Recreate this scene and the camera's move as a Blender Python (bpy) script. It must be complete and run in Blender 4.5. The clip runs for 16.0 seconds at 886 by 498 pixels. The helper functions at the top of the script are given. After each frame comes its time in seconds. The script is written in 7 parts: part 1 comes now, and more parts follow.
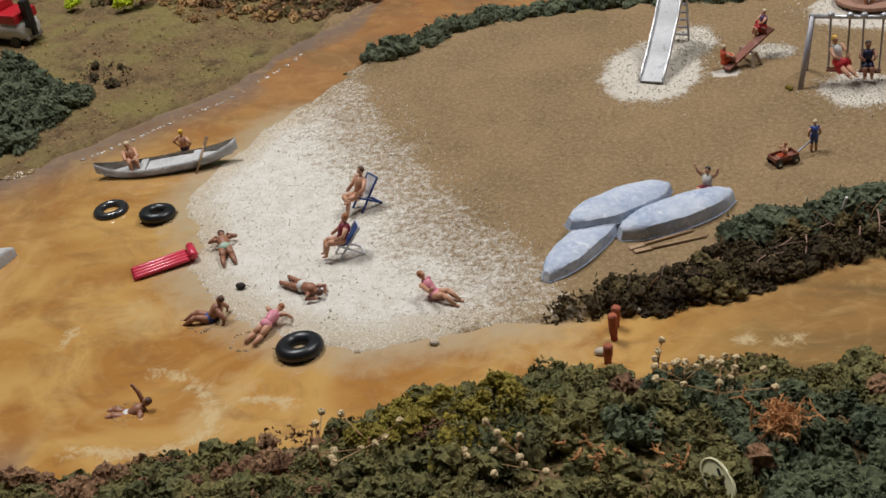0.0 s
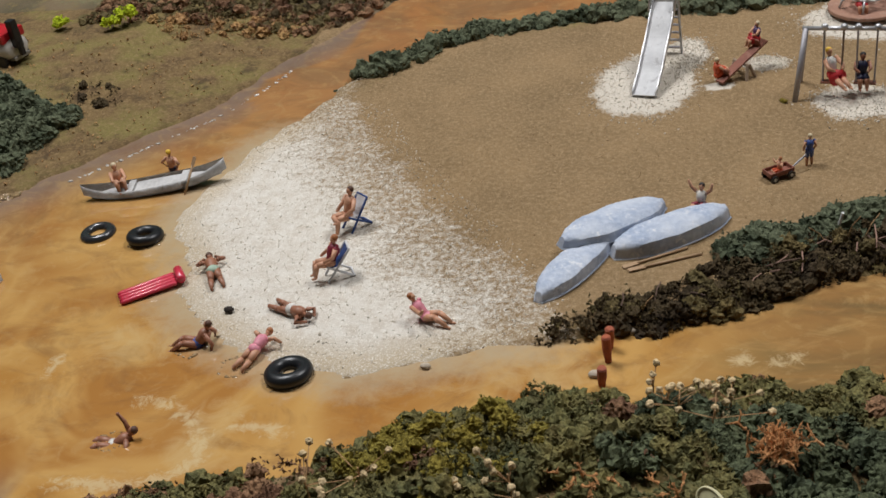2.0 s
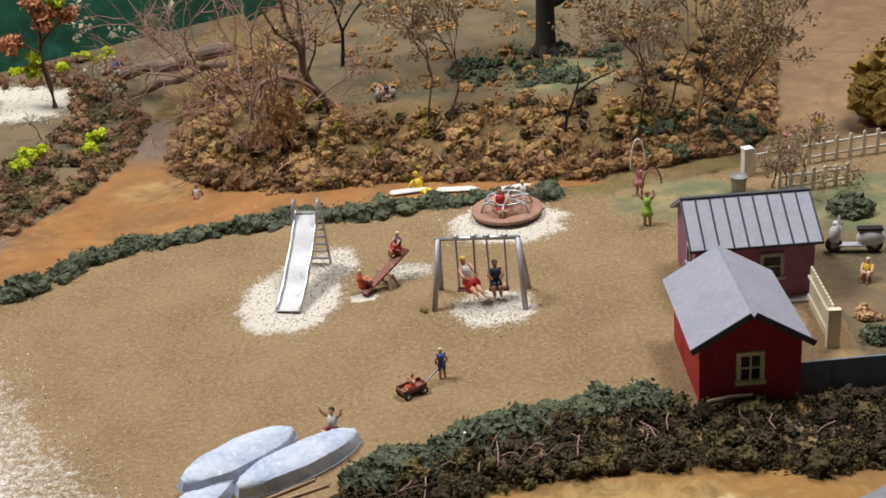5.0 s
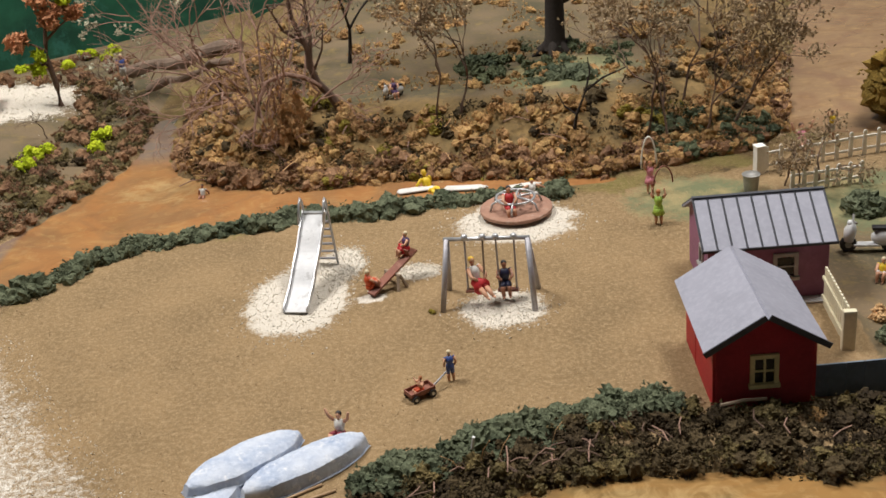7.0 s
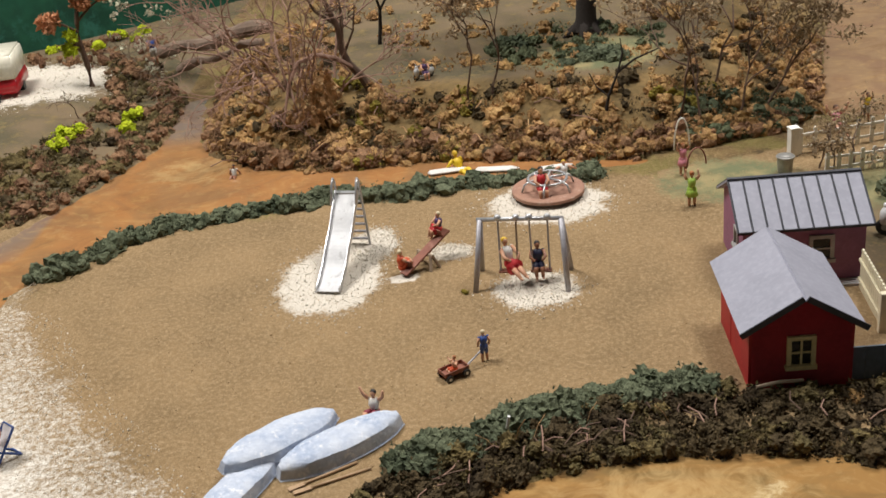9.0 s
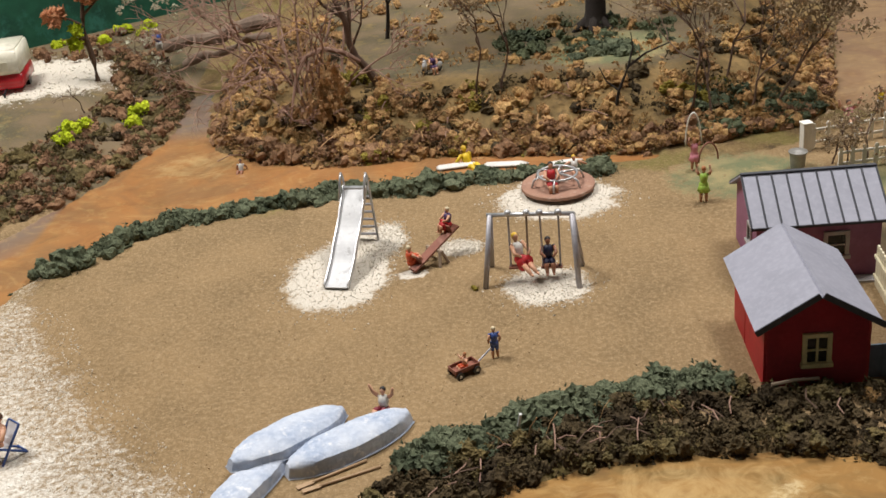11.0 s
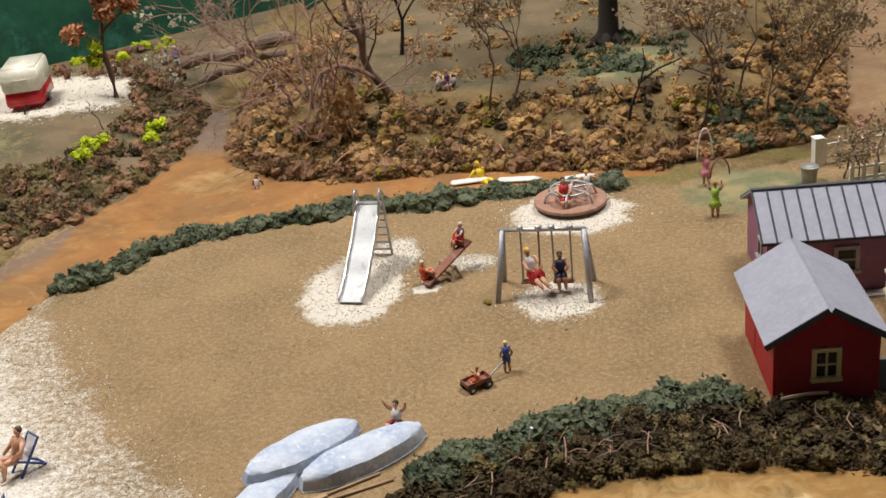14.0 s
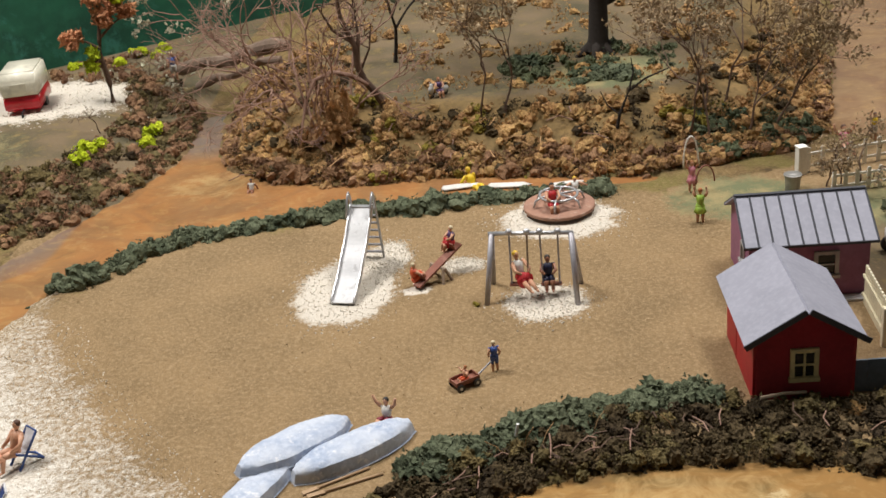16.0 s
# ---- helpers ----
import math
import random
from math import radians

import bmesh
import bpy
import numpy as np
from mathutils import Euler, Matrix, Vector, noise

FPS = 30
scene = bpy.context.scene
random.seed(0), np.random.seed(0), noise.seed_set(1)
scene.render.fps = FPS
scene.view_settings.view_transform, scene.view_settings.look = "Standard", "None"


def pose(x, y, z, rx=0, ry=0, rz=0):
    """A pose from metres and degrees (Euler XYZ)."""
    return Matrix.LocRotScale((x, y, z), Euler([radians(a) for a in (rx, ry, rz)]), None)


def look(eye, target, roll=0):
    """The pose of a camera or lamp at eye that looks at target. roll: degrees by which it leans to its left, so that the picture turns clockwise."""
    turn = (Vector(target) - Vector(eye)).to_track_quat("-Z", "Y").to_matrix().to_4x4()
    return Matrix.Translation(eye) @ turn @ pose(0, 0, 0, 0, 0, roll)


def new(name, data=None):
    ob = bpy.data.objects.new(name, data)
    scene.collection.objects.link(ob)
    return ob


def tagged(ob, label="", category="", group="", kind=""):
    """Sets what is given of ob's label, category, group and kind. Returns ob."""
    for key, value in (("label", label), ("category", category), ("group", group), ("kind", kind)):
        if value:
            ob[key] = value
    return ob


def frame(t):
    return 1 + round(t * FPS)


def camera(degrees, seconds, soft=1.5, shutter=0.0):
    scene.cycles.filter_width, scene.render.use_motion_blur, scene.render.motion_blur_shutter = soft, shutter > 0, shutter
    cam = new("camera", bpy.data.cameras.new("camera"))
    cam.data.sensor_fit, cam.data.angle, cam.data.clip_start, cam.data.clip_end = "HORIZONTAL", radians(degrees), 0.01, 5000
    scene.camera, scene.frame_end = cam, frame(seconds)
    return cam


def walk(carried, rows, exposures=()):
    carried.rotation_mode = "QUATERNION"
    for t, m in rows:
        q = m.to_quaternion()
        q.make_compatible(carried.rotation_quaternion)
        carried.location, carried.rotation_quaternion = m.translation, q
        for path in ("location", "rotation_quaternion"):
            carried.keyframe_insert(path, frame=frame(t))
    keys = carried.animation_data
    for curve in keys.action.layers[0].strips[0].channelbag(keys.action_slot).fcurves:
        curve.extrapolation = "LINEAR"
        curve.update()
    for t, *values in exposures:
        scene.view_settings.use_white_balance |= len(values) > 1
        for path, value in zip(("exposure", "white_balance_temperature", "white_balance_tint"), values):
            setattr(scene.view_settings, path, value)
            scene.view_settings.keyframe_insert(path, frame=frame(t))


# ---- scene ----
cam = camera(42.6, 16.0, soft=1.6, shutter=0.4)
PATH = [
    (0, (-0.00683, -0.51255, 0.25120), (-0.14825, -0.11643, -0.01915), -9.04),
    (0.5, (-0.00698, -0.51069, 0.25011), (-0.14827, -0.11359, -0.01886), -9.14),
    (1, (-0.00493, -0.50902, 0.25193), (-0.14594, -0.11165, -0.01681), -9.20),
    (1.5, (-0.00584, -0.50752, 0.25133), (-0.14844, -0.11042, -0.01695), -9.50),
    (2, (-0.00579, -0.50353, 0.25078), (-0.14695, -0.10512, -0.01632), -9.66),
    (2.5, (-0.00071, -0.49941, 0.25084), (-0.12851, -0.09145, -0.00846), -8.80),
    (3, (0.02120, -0.49135, 0.25424), (-0.07041, -0.06368, 0.01196), -7.49),
    (3.5, (0.03346, -0.48668, 0.25670), (-0.02655, -0.04524, 0.02969), -6.34),
    (4, (0.04213, -0.47773, 0.25716), (-0.00004, -0.02932, 0.04003), -5.97),
    (4.2, (0.04215, -0.47654, 0.25692), (0.00652, -0.02572, 0.04363), -5.97),
    (6.3, (0.04238, -0.46280, 0.25413), (0.01008, -0.01251, 0.03919), -5.80),
    (6.5, (0.04238, -0.46280, 0.25413), (0.01008, -0.01251, 0.03919), -5.80),
    (7, (0.04201, -0.46344, 0.25451), (0.00502, -0.01373, 0.03913), -6.15),
    (7.5, (0.04114, -0.46408, 0.25431), (0.00148, -0.01458, 0.03895), -6.28),
    (8, (0.03955, -0.46381, 0.25444), (-0.00077, -0.01448, 0.03885), -6.28),
    (8.5, (0.03786, -0.46419, 0.25440), (-0.00484, -0.01626, 0.03636), -6.18),
    (9, (0.03659, -0.46431, 0.25318), (-0.01034, -0.01807, 0.03259), -6.40),
    (9.2, (0.03507, -0.46504, 0.25173), (-0.01187, -0.01939, 0.02995), -6.28),
    (11.3, (0.03367, -0.45820, 0.25064), (-0.01602, -0.01289, 0.02876), -6.53),
    (11.5, (0.03437, -0.45765, 0.25078), (-0.01549, -0.01321, 0.02721), -6.68),
    (12, (0.03465, -0.45776, 0.25189), (-0.01720, -0.01391, 0.02760), -6.72),
    (12.5, (0.03456, -0.45720, 0.25158), (-0.01839, -0.01289, 0.02846), -6.78),
    (13, (0.03316, -0.45695, 0.25164), (-0.02215, -0.01266, 0.02907), -6.86),
    (13.5, (0.03401, -0.45993, 0.25261), (-0.02202, -0.01381, 0.03389), -6.88),
    (14, (0.03605, -0.46391, 0.25366), (-0.01984, -0.01643, 0.03771), -6.85),
    (14.5, (0.03953, -0.46902, 0.25504), (-0.00860, -0.01971, 0.04102), -6.29),
    (15, (0.04028, -0.47222, 0.25477), (-0.00484, -0.02080, 0.04458), -6.08),
    (15.5, (0.03947, -0.47347, 0.25443), (-0.01038, -0.02230, 0.04476), -6.26),
    (16, (0.03828, -0.47627, 0.25591), (-0.01422, -0.02675, 0.04338), -6.21),
]
walk(cam, [(t, look(eye, target, roll)) for t, eye, target, roll in PATH],
     exposures=((0.0, -0.6, 6100, 10), (2.2, -0.58, 6100, 10), (2.8, -0.53, 6050, 10), (3.5, -0.32, 6050, 10), (4.2, -0.12, 6050, 10), (7.0, -0.09, 6400, 10), (16.0, -0.08, 6380, 10)))

# ---- light: two ceiling panels of the exhibition room, a dim world ----
world = bpy.data.worlds.new("world")
scene.world = world
world.use_nodes = True
world.node_tree.nodes["Background"].inputs["Color"].default_value = (0.9, 0.95, 1.0, 1)
world.node_tree.nodes["Background"].inputs["Strength"].default_value = 0.15


def area_lamp(x, y, z, target, sx, sy, power, colour):
    data = bpy.data.lights.new("ceiling_panel_light", "AREA")
    data.shape, data.size, data.size_y = "RECTANGLE", sx, sy
    data.energy, data.color = power, colour
    ob = new("ceiling_panel_light", data)
    ob.matrix_world = look((x, y, z), target)
    return ob


area_lamp(-0.65, 0.18, 1.40, (-0.1, 0.05, 0.0), 0.5, 0.35, 26, (1.0, 0.965, 0.92))
area_lamp(0.5, 0.38, 1.40, (0.05, 0.1, 0.0), 0.6, 0.3, 20, (1.0, 0.96, 0.91))

# ---- helpers ----
CM = 0.01
WATER = -0.15  # cm
rng = np.random.default_rng(7)


def smooth(a, b, v):
    s = np.clip((v - a) / (b - a), 0, 1)
    return s * s * (3 - 2 * s)


def thing(name, x, y, z, rz=0, label="", category="", group="", kind="", rx=0, ry=0):
    ob = new(name)
    ob.empty_display_size = 0.01
    ob.matrix_basis = pose(x * CM, y * CM, z * CM, rx, ry, rz)
    return tagged(ob, label, category, group, kind)


def finish(bm, name, flat=True):
    bmesh.ops.scale(bm, vec=(CM, CM, CM), verts=bm.verts)
    bmesh.ops.recalc_face_normals(bm, faces=bm.faces)
    me = bpy.data.meshes.new(name)
    bm.to_mesh(me)
    bm.free()
    if not flat:
        me.shade_smooth()
    return me


def part(name, bm, material, parent, label="", flat=True):
    ob = new(name, finish(bm, name, flat))
    for m in material if isinstance(material, (list, tuple)) else [material]:
        ob.data.materials.append(m)
    ob.parent = parent
    return tagged(ob, label)


def solid(name, bm, material, m, label="", category="", group="", kind="", flat=True):
    ob = new(name, finish(bm, name, flat))
    for k in material if isinstance(material, (list, tuple)) else [material]:
        ob.data.materials.append(k)
    ob.matrix_basis = m
    return tagged(ob, label, category, group, kind)


def at(x, y, z, rz=0, rx=0, ry=0):
    return pose(x * CM, y * CM, z * CM, rx, ry, rz)


def box(bm, x, y, z, sx, sy, sz, bevel=0.0, m=None, mi=0):
    """A box with its centre at x, y, z."""
    got = bmesh.ops.create_cube(bm, size=1)["verts"]
    bmesh.ops.scale(bm, vec=(sx, sy, sz), verts=got)
    bmesh.ops.translate(bm, vec=(x, y, z), verts=got)
    faces = {f for v in got for f in v.link_faces}
    if bevel:
        edges = list({e for v in got for e in v.link_edges})
        out = bmesh.ops.bevel(bm, geom=edges, offset=bevel, segments=2, affect="EDGES", profile=0.7)
        got = list({v for f in out["faces"] for v in f.verts} | {v for v in got if v.is_valid})
        faces = {f for v in got for f in v.link_faces}
    for f in faces:
        f.material_index = mi
    if m is not None:
        bmesh.ops.transform(bm, matrix=m, verts=got)
    return got


def tube(bm, pts, r, n=8, mi=0, closed=False):
    """A round bar through pts; r is one radius or one for each point."""
    pts = [Vector(p) for p in pts]
    rs = r if isinstance(r, (list, tuple)) else [r] * len(pts)
    rings = []
    for i, p in enumerate(pts):
        if closed:
            way = pts[(i + 1) % len(pts)] - pts[i - 1]
        else:
            way = pts[min(i + 1, len(pts) - 1)] - pts[max(i - 1, 0)]
        q = way.to_track_quat("Z", "Y") if way.length > 1e-6 else Vector((0, 0, 1)).to_track_quat("Z", "Y")
        rings.append([bm.verts.new(p + q @ Vector((rs[i] * math.cos(a), rs[i] * math.sin(a), 0)))
                      for a in (2 * math.pi * k / n for k in range(n))])
    pairs = list(zip(rings, rings[1:])) + ([(rings[-1], rings[0])] if closed else [])
    for a, b in pairs:
        for k in range(n):
            bm.faces.new((a[k], a[(k + 1) % n], b[(k + 1) % n], b[k])).material_index = mi
    if not closed:
        bm.faces.new(rings[0][::-1]).material_index = mi
        bm.faces.new(rings[-1]).material_index = mi
    return [v for ring in rings for v in ring]


def ball(bm, c, r, mi=0, sub=2, m=None):
    """An ellipsoid with radii r at c."""
    rr = r if isinstance(r, (list, tuple)) else (r, r, r)
    mm = Matrix.Translation(c) @ (m or Matrix.Identity(4)) @ Matrix.Diagonal((*rr, 1))
    got = bmesh.ops.create_icosphere(bm, subdivisions=sub, radius=1, matrix=mm)["verts"]
    for f in {f for v in got for f in v.link_faces}:
        f.material_index = mi
    return got


def ring(bm, c, big, small, n=32, k=12, squash=1.0, mi=0):
    """A torus lying flat."""
    rows = []
    for i in range(n):
        a = 2 * math.pi * i / n
        rows.append([bm.verts.new((c[0] + (big + small * math.cos(b)) * math.cos(a), c[1] + (big + small * math.cos(b)) * math.sin(a),
                                   c[2] + squash * small * math.sin(b))) for b in (2 * math.pi * j / k for j in range(k))])
    for i in range(n):
        for j in range(k):
            p, q = rows[i], rows[(i + 1) % n]
            bm.faces.new((p[j], q[j], q[(j + 1) % k], p[(j + 1) % k])).material_index = mi


def prism(bm, outline, z0, z1, mi=0):
    """An upright prism over an outline of x, y."""
    lo = [bm.verts.new((x, y, z0)) for x, y in outline]
    hi = [bm.verts.new((x, y, z1)) for x, y in outline]
    n = len(outline)
    bm.faces.new(lo[::-1]).material_index = mi
    bm.faces.new(hi).material_index = mi
    for i in range(n):
        bm.faces.new((lo[i], lo[(i + 1) % n], hi[(i + 1) % n], hi[i])).material_index = mi
    return lo + hi


def slab(bm, quad, thick, mi=0):
    """A thin plate: four corners and a thickness along their normal (downwards)."""
    a = [Vector(p) for p in quad]
    n = (a[1] - a[0]).cross(a[3] - a[0]).normalized() * thick
    top = [bm.verts.new(p) for p in a]
    low = [bm.verts.new(p - n) for p in a]
    bm.faces.new(top).material_index = mi
    bm.faces.new(low[::-1]).material_index = mi
    for i in range(4):
        bm.faces.new((top[i], low[i], low[(i + 1) % 4], top[(i + 1) % 4])).material_index = mi
    return top + low


def mesh_np(name, verts, faces):
    """A mesh from arrays of vertices (cm) and faces."""
    me = bpy.data.meshes.new(name)
    faces = np.asarray(faces, dtype=np.int32)
    k = faces.shape[1]
    me.vertices.add(len(verts))
    me.vertices.foreach_set("co", (np.asarray(verts, dtype=np.float32) * CM).ravel())
    me.loops.add(faces.size)
    me.loops.foreach_set("vertex_index", faces.ravel())
    me.polygons.add(len(faces))
    me.polygons.foreach_set("loop_start", np.arange(0, faces.size, k, dtype=np.int32))
    me.update(calc_edges=True)
    me.validate()
    me.shade_flat()
    return me


# a few crumpled crumb shapes, from which foliage, moss and scree are heaped
def crumb_shapes(count):
    bm = bmesh.new()
    bmesh.ops.create_icosphere(bm, subdivisions=1, radius=1)
    bm.verts.ensure_lookup_table()
    v = np.array([p.co for p in bm.verts])
    f = np.array([[p.index for p in q.verts] for q in bm.faces])
    bm.free()
    return [v * rng.uniform(0.15, 1.6, (len(v), 1)) for _ in range(count)], f


CRUMBS, CRUMB_FACES = crumb_shapes(24)


def turns(n):
    q = rng.normal(size=(n, 4))
    q /= np.linalg.norm(q, axis=1, keepdims=True)
    w, x, y, z = q.T
    return np.stack([1 - 2 * (y * y + z * z), 2 * (x * y - w * z), 2 * (x * z + w * y), 2 * (x * y + w * z), 1 - 2 * (x * x + z * z),
                     2 * (y * z - w * x), 2 * (x * z - w * y), 2 * (y * z + w * x), 1 - 2 * (x * x + y * y)], -1).reshape(n, 3, 3)


def sprig_shapes(count, spikes=5):
    """Little stars of tapering spikes, like a pinch of lichen."""
    shapes, faces = [], []
    for _ in range(count):
        v = []
        for _ in range(spikes):
            d = rng.normal(size=3)
            d /= np.linalg.norm(d)
            a = np.cross(d, rng.normal(size=3))
            a /= np.linalg.norm(a)
            b = np.cross(d, a)
            r, far = rng.uniform(0.26, 0.52), rng.uniform(0.55, 1.2)
            v += [d * 0.1 + r * (math.cos(t) * a + math.sin(t) * b) for t in (0, 2.1, 4.2)] + [d * far]
        shapes.append(np.array(v))
    for i in range(spikes):
        k = 4 * i
        faces += [(k, k + 1, k + 3), (k + 1, k + 2, k + 3), (k + 2, k, k + 3)]
    return shapes, np.array(faces)


SPRIGS, SPRIG_FACES = sprig_shapes(30)


def crumbs(name, centres, sizes, stretch=(1, 1, 1), sprig=False, lumps=None):
    """One mesh of crumpled crumbs, or of sprigs, at the centres (cm); lumps adds foam lumps."""
    n = len(centres)
    SHAPES, FACES = (SPRIGS, SPRIG_FACES) if sprig else (CRUMBS, CRUMB_FACES)
    pick = rng.integers(0, len(SHAPES), n)
    base = np.array(SHAPES)[pick] * (np.asarray(sizes)[:, None, None] * rng.uniform(0.35, 1.45, (n, 1, 3)))
    v = np.einsum("nij,nkj->nki", turns(n), base) * np.array(stretch) + np.asarray(centres)[:, None, :]
    k = v.shape[1]
    f = FACES[None] + (np.arange(n) * k)[:, None, None]
    v, f = v.reshape(-1, 3), f.reshape(-1, 3)
    if lumps is not None:
        v, f = np.concatenate([v, lumps[0]]), np.concatenate([f, lumps[1] + len(v)])
    return mesh_np(name, v, f)


def puff_shapes(count, sub):
    """Ragged foam lumps: a ball broken up at three scales."""
    bm = bmesh.new()
    bmesh.ops.create_icosphere(bm, subdivisions=sub, radius=1)
    bm.verts.ensure_lookup_table()
    v = np.array([p.co for p in bm.verts])
    f = np.array([[p.index for p in q.verts] for q in bm.faces])
    bm.free()
    shapes = []
    for i in range(count):
        off = Vector((7.3 * i, 1.9 * i, 3.1 * i))
        r = np.array([0.74 + 0.34 * noise.noise(p * 1.5 + off) + 0.55 * abs(noise.noise(p * 3.4 + off)) + 0.3 * noise.noise(p * 8 + off) for p in map(Vector, v)])
        shapes.append(v * np.clip(r, 0.25, 1.7)[:, None] + rng.normal(size=v.shape) * 0.045)
    return np.array(shapes), f


PUFFS = {2: puff_shapes(14, 2), 3: puff_shapes(14, 3)}


def puffs(centres, sizes, sub=3):
    """Arrays of vertices and faces of foam lumps at the centres (cm)."""
    shapes, faces = PUFFS[sub]
    n = len(centres)
    base = shapes[rng.integers(0, len(shapes), n)] * (np.asarray(sizes)[:, None, None] * rng.uniform(0.7, 1.25, (n, 1, 3)))
    v = np.einsum("nij,nkj->nki", turns(n), base) + np.asarray(centres)[:, None, :]
    f = faces[None] + (np.arange(n) * v.shape[1])[:, None, None]
    return v.reshape(-1, 3), f.reshape(-1, 3)


def stuff(name, me, material, label, category, m=None):
    ob = new(name, me)
    me.materials.append(material)
    if m is not None:
        ob.matrix_basis = m
    return tagged(ob, label, category, kind="stuff")


# ---- materials ----
class Nodes:
    def __init__(self, name, rough=0.8, metal=0.0, coat=0.0, spec=0.5):
        self.m = bpy.data.materials.new(name)
        self.m.use_nodes = True
        self.t = self.m.node_tree
        self.b = self.t.nodes["Principled BSDF"]
        self.b.inputs["Roughness"].default_value = rough
        self.b.inputs["Metallic"].default_value = metal
        self.b.inputs["Coat Weight"].default_value = coat
        self.b.inputs["Coat Roughness"].default_value = 0.08
        self.b.inputs["Specular IOR Level"].default_value = spec
        self.pos = self.t.nodes.new("ShaderNodeNewGeometry").outputs["Position"]
        self.obj = self.t.nodes.new("ShaderNodeTexCoord").outputs["Object"]

    def link(self, a, b):
        self.t.links.new(a, b)

    def noise(self, size_cm, detail=4, rough=0.6, local=False, stretch=None, distort=0.0):
        n = self.t.nodes.new("ShaderNodeTexNoise")
        n.inputs["Scale"].default_value = 100.0 / size_cm
        n.inputs["Detail"].default_value = detail
        n.inputs["Roughness"].default_value = rough
        n.inputs["Distortion"].default_value = distort
        src = self.obj if local else self.pos
        if stretch:
            mp = self.t.nodes.new("ShaderNodeMapping")
            mp.inputs["Scale"].default_value = stretch[:3]
            if len(stretch) > 3:
                mp.inputs["Rotation"].default_value = (0, 0, radians(stretch[3]))
            self.link(src, mp.inputs["Vector"])
            src = mp.outputs[0]
        self.link(src, n.inputs["Vector"])
        return n.outputs["Fac"]

    def ramp(self, fac, stops):
        r = self.t.nodes.new("ShaderNodeValToRGB")
        e = r.color_ramp.elements
        while len(e) < len(stops):
            e.new(0.5)
        for k, (p, c) in zip(e, stops):
            k.position = p
            k.color = (*(c if isinstance(c, tuple) else (c, c, c)), 1)
        self.link(fac, r.inputs["Fac"])
        return r.outputs["Color"]

    def mix(self, a, b, fac, mode="MIX"):
        n = self.t.nodes.new("ShaderNodeMix")
        n.data_type, n.blend_type = "RGBA", mode
        for s, v in ((n.inputs["Factor"], fac), (n.inputs[6], a), (n.inputs[7], b)):
            if isinstance(v, (int, float)):
                s.default_value = v
            elif isinstance(v, tuple):
                s.default_value = (*v, 1)
            else:
                self.link(v, s)
        return n.outputs[2]

    def attr(self, name):
        a = self.t.nodes.new("ShaderNodeAttribute")
        a.attribute_name = name
        return a.outputs["Fac"]

    def island(self):
        return self.t.nodes.new("ShaderNodeNewGeometry").outputs["Random Per Island"]

    def bump(self, height, depth_cm, strength=1.0):
        n = self.t.nodes.new("ShaderNodeBump")
        n.inputs["Strength"].default_value = strength
        n.inputs["Distance"].default_value = depth_cm * CM
        self.link(height, n.inputs["Height"])
        self.link(n.outputs[0], self.b.inputs["Normal"])

    def colour(self, c):
        self.link(c, self.b.inputs["Base Color"])
        return self


def paint(name, c, c2=None, size=0.15, rough=0.5, metal=0.0, coat=0.0, bump=0.01, wear=None, spec=0.5):
    """A painted or moulded surface: two tones at two scales, slight relief."""
    n = Nodes(name, rough, metal, coat, spec)
    c2 = c2 or tuple(v * 0.72 for v in c)
    a = n.mix(c, c2, n.ramp(n.noise(size * 6, 3), [(0.35, 0.0), (0.7, 1.0)]))
    a = n.mix(a, tuple(min(1, v * 1.18 + 0.01) for v in c), n.ramp(n.noise(size, 4), [(0.45, 0.0), (0.75, 0.6)]))
    if wear:
        a = n.mix(a, wear, n.ramp(n.noise(size * 2.2, 6, 0.75), [(0.56, 0.0), (0.66, 0.8)]))
    n.colour(a)
    n.bump(n.noise(size, 5), bump, 0.5)
    return n.m


def foliage(name, cols, patch=2.0, rough=0.9, dark=0.35):
    """Dyed lichen and ground foam: each crumb has its own tone, patches drift."""
    n = Nodes(name, rough, spec=0.2)
    k = len(cols)
    a = n.ramp(n.island(), [(i / max(1, k - 1), c) for i, c in enumerate(cols)])
    b = n.ramp(n.noise(patch, 3), [(0.3 + 0.4 * i / max(1, k - 1), c) for i, c in enumerate(cols[::-1])])
    c = n.ramp(n.noise(patch * 2.6, 2), [(0.36, cols[0]), (0.5, cols[len(cols) // 2]), (0.62, cols[-2])])
    a = n.mix(n.mix(a, b, 0.5), c, 0.5)
    a = n.mix(a, n.ramp(n.noise(0.09, 4, 0.7), [(0.3, dark), (0.72, 1.5)]), 1.0, "MULTIPLY")
    n.colour(a)
    n.bump(n.noise(0.05, 3), 0.04, 0.8)
    return n.m

